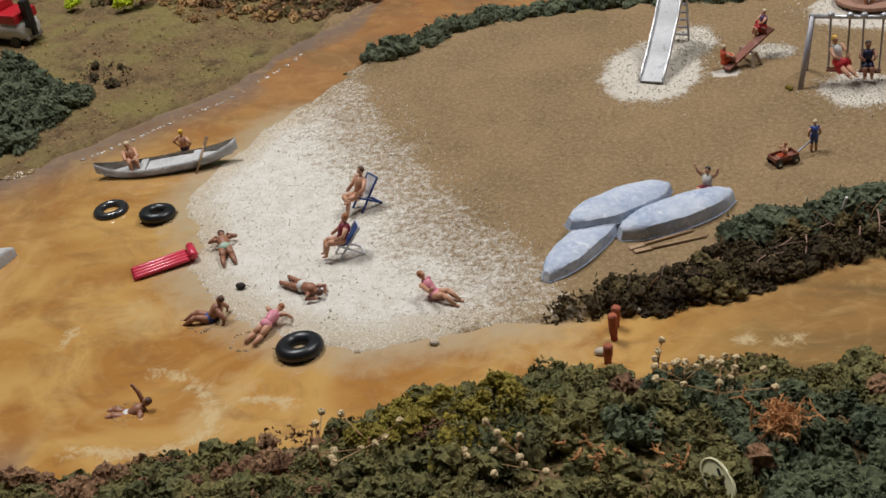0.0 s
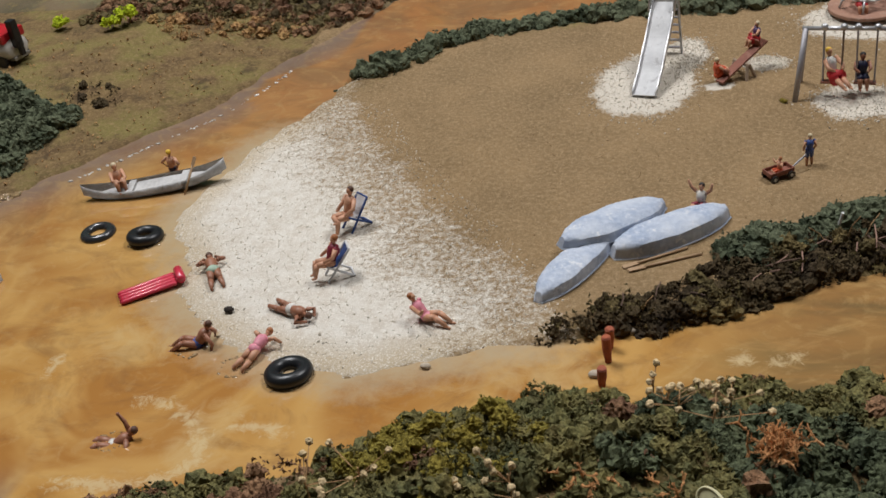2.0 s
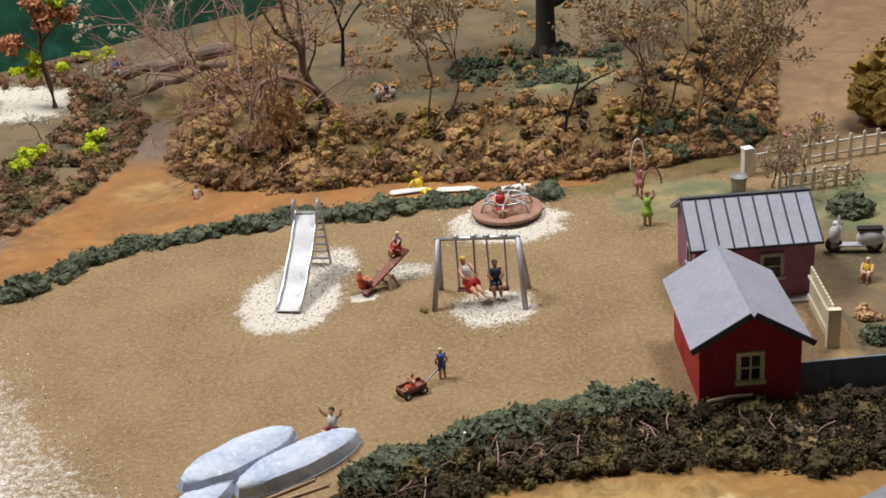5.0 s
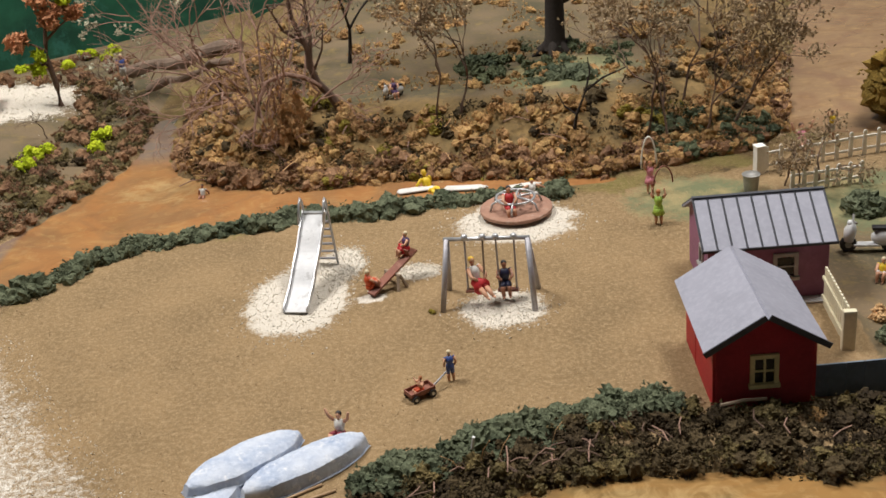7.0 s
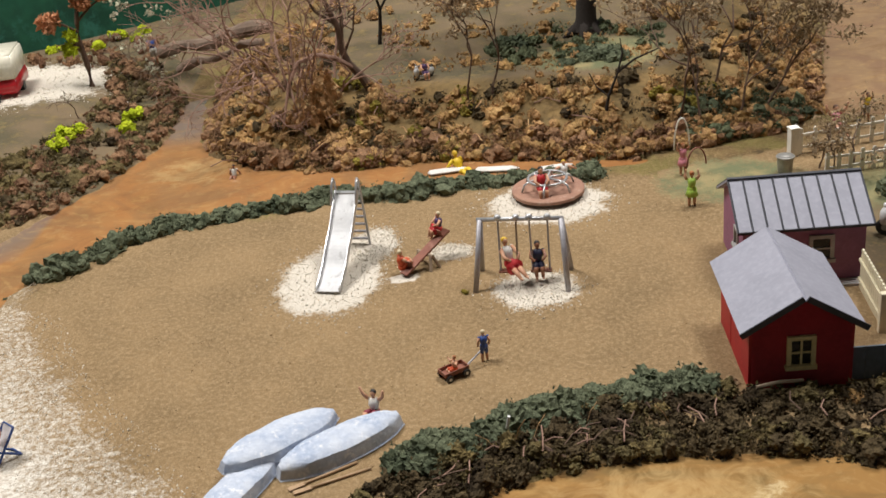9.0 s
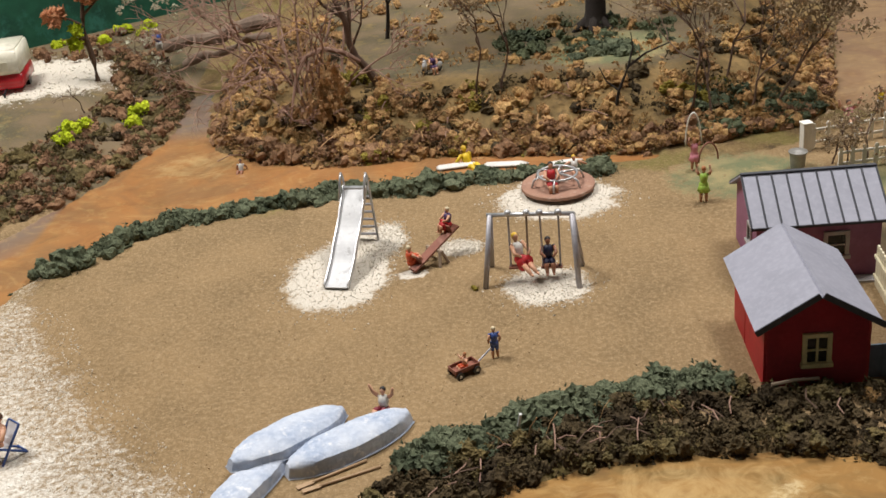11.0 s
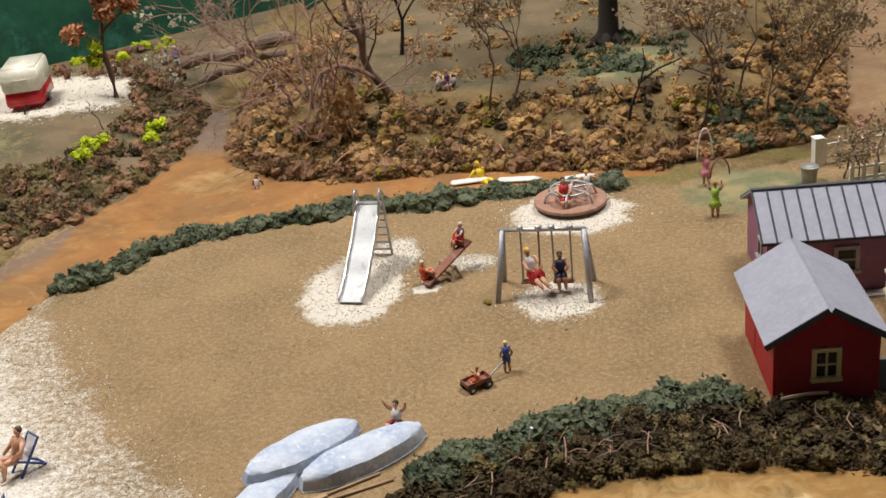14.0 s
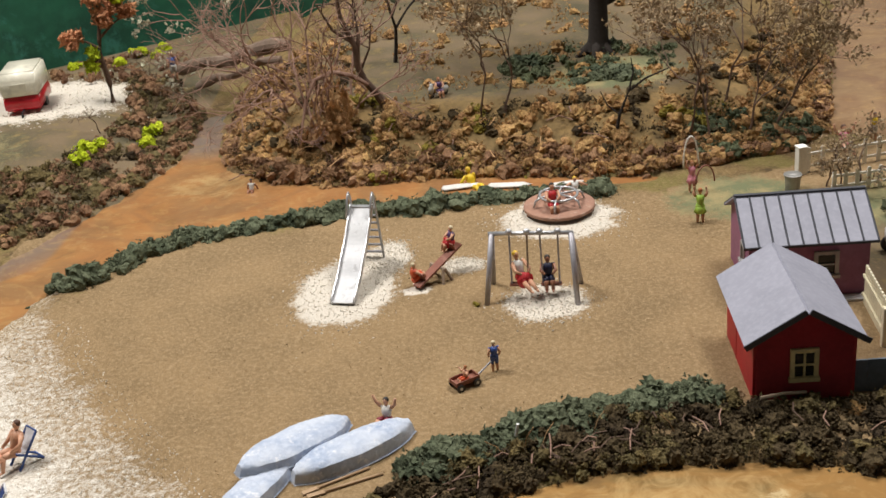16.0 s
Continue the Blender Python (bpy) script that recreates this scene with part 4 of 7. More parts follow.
M_DARKGRAIN = foliage("tan_turf_flock", [(0.42, 0.30, 0.17), (0.32, 0.22, 0.12), (0.52, 0.40, 0.25)], 0.8, dark=0.85)


def grit(name, centres, count, size, material, label):
    """Loose grains strewn round places given as x, y, radius in x, radius in y."""
    pts = []
    for cx, cy, rx, ry in centres:
        a, r = rng.uniform(0, 2 * math.pi, count), np.abs(rng.normal(0.75, 0.28, count))
        pts.append(np.stack([cx + rx * r * np.cos(a), cy + ry * r * np.sin(a)], 1))
    p = np.concatenate(pts)
    p = p[water_depth(p[:, 0], p[:, 1]) < -0.1]
    z = height(p[:, 0], p[:, 1]) + 0.01
    stuff(name, crumbs(name, np.column_stack([p, z]), rng.uniform(0.6, 1.4, len(p)) * size), material, label, "gravel")


grit("white_grit", ((-7.1, 2.2, 2.6, 3.7), (-5.4, 5.8, 1.3, 2.1), (2.9, -0.1, 2.1, 1.9), (3.7, 9.5, 3.4, 2.9), (-1.3, 4.4, 1.1, 0.9)), 1000, 0.035, M_GRAIN, "white grit strewn round the playground")
grit("trailer_grit", ((-37, 35, 8.5, 5.6),), 900, 0.07, M_GRAIN, "white gravel round the caravan")
x, y = scatter([(-26, 3), (-27, -12), (-24, -19), (-16, -21), (-9, -18.5), (-8, -16), (-12, -11), (-17, -5), (-20, 0)], 22)
ok = water_depth(x, y) < -0.2
x, y = x[ok], y[ok]
stuff("sand_flecks", crumbs("sand_flecks", np.column_stack([x, y, height(x, y)]), rng.uniform(0.5, 1.5, len(x)) * 0.03), M_GRAIN, "coarse white grains on the beach", "sand")
x, y = scatter([(-21, 6), (-26, -3), (-25, -13), (-16, -18), (-9, -17), (-4, -14), (4, -9.5), (10, -8.5), (10, 4), (16, 12), (8, 12.5), (-8, 11)], 9)
dens = inside_distance(SAND, x, y)
ok = (water_depth(x, y) < -0.3) & (rng.uniform(size=len(x)) < 1 - smooth(0, 4.5, dens))
x, y = x[ok], y[ok]
stuff("turf_flock", crumbs("turf_flock", np.column_stack([x, y, height(x, y)]), rng.uniform(0.5, 1.5, len(x)) * 0.024), M_DARKGRAIN, "tan flock grains scattered over turf and sand", "turf")

# ---- model figures: one plain mesh each ----
M_SKIN = paint("tan_figure_paint", (0.58, 0.31, 0.19), (0.48, 0.24, 0.14), size=0.1, rough=0.5)
M_BROWNSKIN = paint("brown_figure_paint", (0.34, 0.15, 0.085), (0.26, 0.11, 0.06), size=0.1, rough=0.45)
M_HAIRBROWN = paint("brown_hair_paint", (0.10, 0.045, 0.025), size=0.1, rough=0.6)
M_HAIRBLACK = paint("black_hair_paint", (0.02, 0.015, 0.013), size=0.1, rough=0.6)
M_HAIRYELLOW = paint("yellow_hair_paint", (0.75, 0.47, 0.035), size=0.1, rough=0.55)
M_HAIRBLOND = paint("blond_hair_paint", (0.66, 0.55, 0.36), size=0.1, rough=0.6)
M_HAIRGINGER = paint("ginger_hair_paint", (0.36, 0.13, 0.04), size=0.1, rough=0.6)
M_FIGRED = paint("red_figure_paint", (0.55, 0.025, 0.03), size=0.1, rough=0.5)
M_FIGMAROON = paint("maroon_figure_paint", (0.24, 0.02, 0.04), size=0.1, rough=0.5)
M_FIGORANGE = paint("orange_red_figure_paint", (0.60, 0.085, 0.02), size=0.1, rough=0.5)
M_FIGBLUE = paint("blue_figure_paint", (0.045, 0.095, 0.34), size=0.1, rough=0.5)
M_FIGNAVY = paint("navy_figure_paint", (0.012, 0.014, 0.05), size=0.1, rough=0.5)
M_FIGWHITE = paint("white_figure_paint", (0.72, 0.69, 0.64), size=0.1, rough=0.5)
M_FIGPINK = paint("pink_figure_paint", (0.78, 0.29, 0.36), size=0.1, rough=0.5)
M_FIGMINT = paint("mint_figure_paint", (0.40, 0.52, 0.40), size=0.1, rough=0.5)
M_FIGYELLOW = paint("yellow_figure_paint", (0.80, 0.55, 0.02), size=0.1, rough=0.5)
M_FIGLIME = paint("lime_figure_paint", (0.36, 0.55, 0.08), size=0.1, rough=0.5)
M_FIGPURPLE = paint("purple_figure_paint", (0.09, 0.045, 0.13), size=0.1, rough=0.5)

STAND = dict(H=(0, -0.02, 1.82), N=(0, 0, 1.62), C=(0, 0, 1.36), P=(0, 0, 0.98), k=(0.13, -0.03, 0.52), f=(0.14, 0, 0.04), s=(0.25, 0, 1.53), e=(0.33, 0.03, 1.2), h=(0.3, -0.1, 0.95))
SIT_LEAN = dict(STAND, H=(0, 0.3, 1.02), N=(0, 0.28, 0.84), C=(0, 0.2, 0.58), P=(0, 0, 0.2), s=(0.24, 0.26, 0.76), e=(0.4, 0.42, 0.45), h=(0.42, 0.45, 0.06), k=(0.16, -0.45, 0.42), f=(0.16, -0.85, 0.06))
SIT_CHAIR = dict(STAND, H=(0, 0.3, 1.52), N=(0, 0.27, 1.34), C=(0, 0.2, 1.06), P=(0, 0, 0.66), s=(0.24, 0.25, 1.24), e=(0.34, 0.08, 0.98), h=(0.26, -0.22, 0.86), k=(0.13, -0.48, 0.74), f=(0.13, -0.62, 0.24))
SIT_UP = dict(STAND, H=(0, 0.02, 1.02), N=(0, 0.02, 0.84), C=(0, 0.02, 0.58), P=(0, 0, 0.2), s=(0.23, 0.02, 0.76), e=(0.3, -0.16, 0.55), h=(0.18, -0.36, 0.5), k=(0.13, -0.46, 0.24), f=(0.13, -0.55, -0.18))
RECLINE = dict(SIT_LEAN, H=(0, 0.5, 0.84), N=(0, 0.44, 0.68), C=(0, 0.3, 0.45), P=(0, 0, 0.17), s=(0.24, 0.4, 0.6), e=(0.36, 0.58, 0.3), h=(0.38, 0.5, 0.04), k=(0.15, -0.45, 0.34), f=(0.15, -0.9, 0.06))
FLOAT = dict(RECLINE, H=(0, 0.72, 0.62), N=(0, 0.58, 0.48), C=(0, 0.38, 0.3), P=(0, 0, 0.16), s=(0.24, 0.52, 0.44), e=(0.42, 0.5, 0.2), h=(0.5, 0.25, 0.14))
HUG = dict(SIT_UP, k=(0.15, -0.42, 0.52), f=(0.14, -0.6, 0.06), h=(0.05, -0.5, 0.5), e=(0.28, -0.25, 0.5))
ARMS_UP = dict(SIT_LEAN, H=(0, 0.05, 1.02), N=(0, 0.04, 0.84), C=(0, 0.02, 0.58), s=(0.24, 0.04, 0.78), e=(0.42, 0, 0.95), h=(0.5, -0.05, 1.25))
PRONE = dict(STAND, e=(0.45, -0.08, 1.62), h=(0.2, -0.12, 1.88), f=(0.2, 0.02, 0.05), k=(0.16, -0.02, 0.5))
HIPS = dict(STAND, e=(0.5, 0.1, 1.3), h=(0.28, 0.02, 1.08))
HOOP = dict(STAND, e=(0.36, -0.05, 1.7), h=(0.3, -0.05, 2.0))


def doll(name, m, pose_, cols, label, scale=1.0, right=None, dress=False, category="figurine", group=""):
    """A small painted figure. cols: skin, hair, top, lower. right: joints that differ on its right side."""
    bm = bmesh.new()
    bare = any(k in label for k in ("trunks", "swimsuit", "face down", "river", "standing in the water"))
    j = {k: Vector(v) for k, v in pose_.items()}
    tube(bm, [j["P"] - Vector((0, 0, 0.02)), (j["P"] + j["C"]) / 2, j["C"], j["C"].lerp(j["N"], 0.6), j["N"]], [0.17, 0.175, 0.225, 0.2, 0.08], 10, 2)
    ball(bm, j["P"], (0.245, 0.21, 0.2), 3)
    tube(bm, [j["N"].lerp(j["C"], 0.2), j["H"]], 0.065, 8, 0)
    ball(bm, j["H"], (0.115, 0.13, 0.15), 0)
    back = (j["H"] - j["N"]).normalized()
    ball(bm, j["H"] + back * 0.045 + Vector((0, 0.028, 0)), (0.128, 0.13, 0.13), 1)
    for side in (1, -1):
        q = dict(pose_, **(right or {})) if side < 0 else pose_
        g = {k: Vector((side * q[k][0], q[k][1], q[k][2])) for k in "sehkf"}
        hip = j["P"] + Vector((side * 0.1, 0, 0))
        tube(bm, [hip, hip.lerp(g["k"], 0.5), g["k"]], [0.145, 0.13, 0.1], 8, 0 if bare else 3)
        tube(bm, [g["k"], g["k"].lerp(g["f"], 0.35), g["f"]], [0.1, 0.095, 0.062], 8, 0)
        ball(bm, g["f"] + Vector((0, -0.05, 0)), (0.055, 0.12, 0.05), 0, 1)
        ball(bm, g["s"], 0.085, 2, 1)
        tube(bm, [g["s"], g["e"], g["h"]], [0.088, 0.072, 0.055], 8, 0)
        ball(bm, g["h"], 0.06, 0, 1)
    if dress:
        mid = j["P"].lerp(Vector((0, pose_["k"][1], pose_["k"][2])), 0.75)
        tube(bm, [j["P"].lerp(j["C"], 0.35), j["P"], mid], [0.15, 0.21, 0.34], 12, 3)
    bmesh.ops.scale(bm, vec=(scale, scale, scale), verts=bm.verts)
    return solid(name, bm, list(cols), m, label, category, group, flat=False)


S, B = M_SKIN, M_BROWNSKIN
doll("figurine", at(-18.4, -11.5, -0.12, -36), SIT_CHAIR, (S, M_HAIRBROWN, S, S), "tan male figurine sitting in a deck chair", 1.23, right=dict(k=(0.1, -0.5, 0.8), f=(-0.2, -0.6, 0.7)))
doll("figurine", at(-17.9, -15.2, 0, -60), SIT_CHAIR, (S, M_HAIRGINGER, M_FIGMAROON, S), "female figurine in a maroon swimsuit in a deck chair", 1.17)
doll("figurine", at(-22.6, -16.3, 0.12, 212, 84), PRONE, (B, M_HAIRBROWN, B, M_FIGMINT), "tanned figurine lying face down on the sand", 1.25)
doll("figurine", at(-19.8, -17.2, 0.14, 64, 86), PRONE, (B, M_HAIRBROWN, B, M_FIGWHITE), "tanned figurine in white trunks lying face down", 1.17)
doll("figurine", at(-13.2, -17.8, 0, 72), RECLINE, (S, M_HAIRGINGER, M_FIGPINK, M_FIGPINK), "figurine in a pink swimsuit sitting on the sand", 1.11, right=dict(e=(0.45, -0.1, 0.6), h=(0.55, -0.3, 0.85)))
doll("figurine", at(-22.0, -19.7, -0.25, -75), RECLINE, (B, M_HAIRBROWN, B, M_FIGBLUE), "tanned figurine in blue trunks at the water's edge", 1.17)
doll("figurine", at(-19.7, -21.2, -0.05, 160, 78), dict(PRONE, e=(0.42, 0.05, 1.6), h=(0.45, -0.3, 1.75)), (S, M_HAIRGINGER, M_FIGPINK, M_FIGPINK), "figurine in a pink swimsuit lying by the water", 1.11)
doll("figurine", at(-22.8, -25.2, -0.5, -75), FLOAT, (B, M_HAIRBROWN, B, M_FIGWHITE), "brown figurine waving in the river", 1.15, right=dict(e=(0.4, 0.4, 0.7), h=(0.36, 0.3, 1.05)))
doll("figurine", at(-31.4, -8.3, 0.15, 40), HUG, (S, M_HAIRBLOND, S, S), "figurine sitting in the grey canoe", 1.15)
doll("figurine", at(-29.6, -6.2, -1.0, 170), HIPS, (S, M_HAIRYELLOW, S, M_FIGNAVY), "figurine with yellow hair standing in the water", 1.05)
doll("figurine", at(-3.6, -9.6, 0, -20), ARMS_UP, (S, M_HAIRBLACK, M_FIGWHITE, M_FIGMAROON), "figurine with raised arms sitting on the turf", 1.0)
doll("figurine", at(0.65, -6.0, 0, 200), STAND, (S, M_HAIRBLOND, M_FIGBLUE, M_FIGBLUE), "small figurine in blue pulling a wagon", 0.76)
doll("figurine", at(-0.55, -7.0, 0.22, -60), dict(SIT_UP, e=(0.4, -0.1, 0.6), h=(0.5, -0.2, 0.85)), (S, M_HAIRGINGER, S, M_FIGORANGE), "small figurine sitting in the red wagon", 0.62)
doll("figurine", at(-3.55, 2.3, 0.22, 120), HUG, (S, M_HAIRBLOND, M_FIGORANGE, M_FIGORANGE), "orange-red figurine on the low end of a seesaw", 0.95)
doll("figurine", at(-1.75, 4.05, 1.35, -60), SIT_UP, (S, M_HAIRBLOND, M_FIGPURPLE, M_FIGRED), "figurine in a red skirt on the high end of a seesaw", 0.9, dress=True)
doll("figurine", at(1.75, 0.75, 0.8, 30), dict(SIT_UP, H=(0, 0.3, 0.98), N=(0, 0.26, 0.8), C=(0, 0.18, 0.55), s=(0.23, 0.24, 0.74), k=(0.12, -0.5, 0.16), f=(0.12, -1.0, 0.0)), (S, M_HAIRYELLOW, M_FIGWHITE, M_FIGRED), "figurine in a red skirt on a swing", 1.25, dress=True)
doll("figurine", at(3.05, 1.0, 0.6, 5), SIT_UP, (B, M_HAIRBLACK, M_FIGNAVY, M_FIGNAVY), "dark figurine sitting on a swing", 1.15)
doll("figurine", at(3.4, 9.9, 0.55, 10), SIT_UP, (S, M_HAIRBLACK, M_FIGRED, M_FIGRED), "red figurine riding a merry-go-round", 1.2)
doll("figurine", at(4.7, 12.2, 0.2, 10), dict(ARMS_UP, e=(0.45, 0, 0.7), h=(0.7, -0.1, 0.6)), (S, M_HAIRYELLOW, M_FIGWHITE, M_FIGWHITE), "figurine with yellow hair behind the hedge", 0.95)
doll("figurine", at(-1.3, 15.4, -0.5, 40), SIT_LEAN, (M_FIGYELLOW, M_HAIRYELLOW, M_FIGYELLOW, M_FIGYELLOW), "yellow figurine on a white raft", 1.25)
doll("figurine", at(-15.3, 17.0, -0.35, 0), SIT_LEAN, (B, M_HAIRBLACK, M_FIGWHITE, B), "dark figurine bathing in the stream", 0.75)
doll("figurine", at(11.2, 12.1, 0, 10), HOOP, (S, M_HAIRGINGER, M_FIGPINK, M_FIGPINK), "figurine in a pink dress with a skipping rope", 0.95, dress=True)
doll("figurine", at(11.1, 7.9, 0, 170), HOOP, (S, M_HAIRGINGER, M_FIGLIME, M_FIGLIME), "figurine in a lime dress turning a rope", 1.0, dress=True)
doll("figurine", at(20.6, 17.0, 0, 10), ARMS_UP, (S, M_HAIRBROWN, M_FIGPINK, M_FIGPINK), "pink figurine behind the picket fence", 1.3)
doll("figurine", at(22.4, 17.3, 0.4, 10), HOOP, (S, M_HAIRBROWN, M_FIGYELLOW, M_FIGWHITE), "yellow figurine behind the picket fence", 0.85)
doll("figurine", at(20.2, 0.4, 0, -30), HUG, (S, M_HAIRBLOND, M_FIGYELLOW, M_FIGWHITE), "yellow figurine crouching beside a scooter", 0.9)
doll("figurine", at(-26.0, 38.0, 1.3, 30), STAND, (S, M_HAIRBLOND, M_FIGBLUE, M_FIGWHITE), "figurine in blue standing by a log", 1.2)
doll("figurine", at(-3.7, 24.6, float(height(-3.7, 24.6)) + 0.25, 20), SIT_UP, (S, M_HAIRGINGER, M_FIGPURPLE, M_FIGPURPLE), "figurine riding a small grey motor scooter", 0.9)

# ---- boats and beach things ----
# brushed paint, its contrast raised to stand in for lit bottoms and shaded sides
M_CANOE = paint("brushed_blue_white_hull_paint", (0.52, 0.56, 0.64), (0.27, 0.34, 0.48), size=0.2, rough=0.6, bump=0.09, wear=(0.76, 0.76, 0.77))
M_CANOEIN = paint("grey_canoe_inside", (0.55, 0.54, 0.53), (0.38, 0.37, 0.36), size=0.15, rough=0.7, bump=0.05, wear=(0.62, 0.61, 0.59))
M_RUBBER = paint("black_rubber", (0.012, 0.013, 0.015), size=0.2, rough=0.35)
M_WETRUBBER = paint("wet_dusty_rubber", (0.03, 0.03, 0.032), size=0.2, rough=0.25, coat=0.5)
M_MAT = paint("red_pink_plastic", (0.62, 0.035, 0.075), (0.5, 0.03, 0.06), size=0.25, rough=0.3, coat=0.3)
M_WOOD = paint("pale_wood", (0.42, 0.28, 0.16), (0.30, 0.19, 0.10), size=0.1, rough=0.6)
M_CHAIRBLUE = paint("blue_canvas", (0.035, 0.075, 0.24), size=0.1, rough=0.7)
M_CHAIRWHITE = paint("white_chair_frame", (0.68, 0.68, 0.70), size=0.1, rough=0.5)
M_TERRACOTTA = paint("terracotta_post_paint", (0.36, 0.085, 0.03), (0.26, 0.06, 0.025), size=0.15, rough=0.7, wear=(0.15, 0.04, 0.03))
M_STONE = paint("pale_stone", (0.5, 0.42, 0.32), size=0.2, rough=0.8)


def hull(bm, length, width, tall, upside=True, n=26, k=14):
    """A canoe hull along x. Upside down it is a closed shell; else its top is open to a floor."""
    rows = []
    for i in range(n + 1):
        s = -1 + 2 * i / n
        w = (max(0.14, (1 - abs(s) ** 2.5) ** 0.7) if upside else max(0.06, (1 - abs(s) ** 2.6) ** 0.8)) * width / 2
        h = tall * (1 - 0.42 * abs(s) ** 5) if upside else tall
        rise = 0.0 if upside else 0.55 * abs(s) ** 3
        row = []
        for j in range(k + 1):
            a = math.pi * j / k
            cx, cz = math.cos(a), math.sin(a)
            yy = w * math.copysign(abs(cx) ** 0.85, cx)
            zz = h * cz ** 0.55
            if upside:  # flat-bottomed, with steep sides that lean in
                zz = h * max(cz, 0.0) ** 0.36
                yy = w * math.copysign(abs(cx) ** 0.55, cx) * (1 - 0.2 * zz / h)
            row.append(bm.verts.new((s * length / 2, yy, zz) if upside else (s * length / 2, yy, tall + rise * 1.0 - zz * (1 + 0.0))))
        rows.append(row)
    for a, b in zip(rows, rows[1:]):
        for j in range(k):
            bm.faces.new((a[j], a[j + 1], b[j + 1], b[j]))
    for r in (rows[0], rows[-1]):
        bm.faces.new(r)
    return rows


def overturned_canoe(x, y, z, rz, length, width, tall, tilt, pitch=0):
    """A flat-bottomed hull, bottom up: a low crowned bottom, a hard chine and raked sides."""
    ob = thing("canoe", x, y, z, rz, "overturned blue-white painted canoe lying on the turf", "canoe", "overturned canoes", rx=tilt, ry=pitch)
    section = [(1.0, 0.0), (0.985, 0.28), (0.955, 0.56), (0.91, 0.8), (0.70, 0.95), (0.36, 1.02), (0.0, 1.05)]
    section += [(-a, b) for a, b in section[-2::-1]]
    bm = bmesh.new()
    n, rows = 36, []
    for i in range(n + 1):
        s = -1 + 2 * i / n
        w = max(0.2, (1 - abs(s) ** 2.3) ** 0.62) * width / 2
        h = tall * (1 - 0.30 * abs(s) ** 4)
        row = []
        for a, b in section:
            rake = 1 - 0.055 * b * abs(s) ** 3
            p = Vector((s * length / 2 * rake, a * w, b * h))
            q = p * 1.4 + Vector((x, y, 0))
            p += Vector((0.02, 0.03, 0.04)) * noise.noise(q) + Vector((0.01, 0.02, 0.022)) * noise.noise(q * 4.5)
            row.append(bm.verts.new(p))
        rows.append(row)
    for a, b in zip(rows, rows[1:]):
        for k in range(len(section) - 1):
            bm.faces.new((a[k], a[k + 1], b[k + 1], b[k]))
        bm.faces.new((a[0], b[0], b[-1], a[-1]))
    for r in (rows[0], rows[-1]):
        bm.faces.new(r)
    shell = part("hull", bm, M_CANOE, ob, flat=False)
    shell.data.set_sharp_from_angle(angle=radians(38))
    for side in (1, -1):
        bm = bmesh.new()
        tube(bm, [(-length / 2 + length * i / 24, side * (max(0.2, (1 - abs(-1 + i / 12) ** 2.3) ** 0.62) * width / 2 + 0.015), 0.05) for i in range(25)], 0.028, 6)
        part("gunwale", bm, M_CANOE, ob, flat=False)


overturned_canoe(-8.1, -14.05, 0.0, 66, 5.4, 1.55, 0.6, 0)
overturned_canoe(-6.95, -11.75, 0.42, 44, 5.2, 1.75, 0.6, 6, 3)
overturned_canoe(-4.65, -11.8, 0.0, 37, 5.4, 1.75, 0.78, 0)


def river_canoe():
    ob = thing("river_canoe", -29.6, -8.0, -0.25, 16, "grey weathered canoe half drawn up on the sand", "canoe", ry=-3)
    bm = bmesh.new()
    hull(bm, 7.2, 1.3, 0.6, False)
    bmesh.ops.solidify(bm, geom=bm.faces[:], thickness=0.07)
    part("hull", bm, M_CANOEIN, ob, flat=False)
    bm = bmesh.new()
    n = 20
    left = [(-1 + 2 * i / n) for i in range(n + 1)]
    rim = [(s * 3.3, 0.56 * (1 - abs(s) ** 2.6) ** 0.8) for s in left]
    prism(bm, [(x, y) for x, y in rim] + [(x, -y) for x, y in rim[-2:0:-1]], 0.34, 0.46)
    part("floor", bm, M_CANOEIN, ob)
    for sx in (-1.2, 1.5):
        bm = bmesh.new()
        box(bm, sx, 0, 0.56, 0.35, 1.15, 0.07, 0.02)
        part("thwart", bm, M_CANOEIN, ob)
    return ob


river_canoe()


def paddle(x, y, z, rz, tilt, length, label):
    ob = thing("paddle", x, y, z, rz, label, "paddle", "paddles", ry=tilt)
    bm = bmesh.new()
    tube(bm, [(-length / 2, 0, 0), (length * 0.3, 0, 0)], 0.055, 8)
    part("shaft", bm, M_WOOD, ob, flat=False)
    bm = bmesh.new()
    box(bm, length * 0.4, 0, 0, length * 0.24, 0.22, 0.06, 0.028)
    part("blade", bm, M_WOOD, ob)


paddle(-4.7, -13.65, 0.07, 205, 0, 2.9, "pale wooden paddle lying on the turf")
paddle(-5.1, -13.35, 0.07, 212, 0, 2.7, "pale wooden paddle lying on the turf")
paddle(-27.7, -8.0, 0.55, 60, -55, 2.0, "wooden paddle leaning on the grey canoe")


def tyre(x, y, z, big, small, tilt, rz, material, label):
    bm = bmesh.new()
    ring(bm, (0, 0, 0), big, small, 36, 14, 0.95)
    solid("inner_tube", bm, material, at(x, y, z, rz, tilt), label, "inner tube", "inner tubes", flat=False)


tyre(-17.6, -21.2, 0.0, 0.62, 0.3, -6, 20, M_RUBBER, "black rubber inner tube at the water's edge")
tyre(-28.0, -12.4, 0.05, 0.58, 0.27, -8, -20, M_RUBBER, "black rubber inner tube beside the sand")
tyre(-30.7, -12.0, -0.12, 0.6, 0.24, 0, 0, M_WETRUBBER, "wet grey-black inner tube floating in the river")


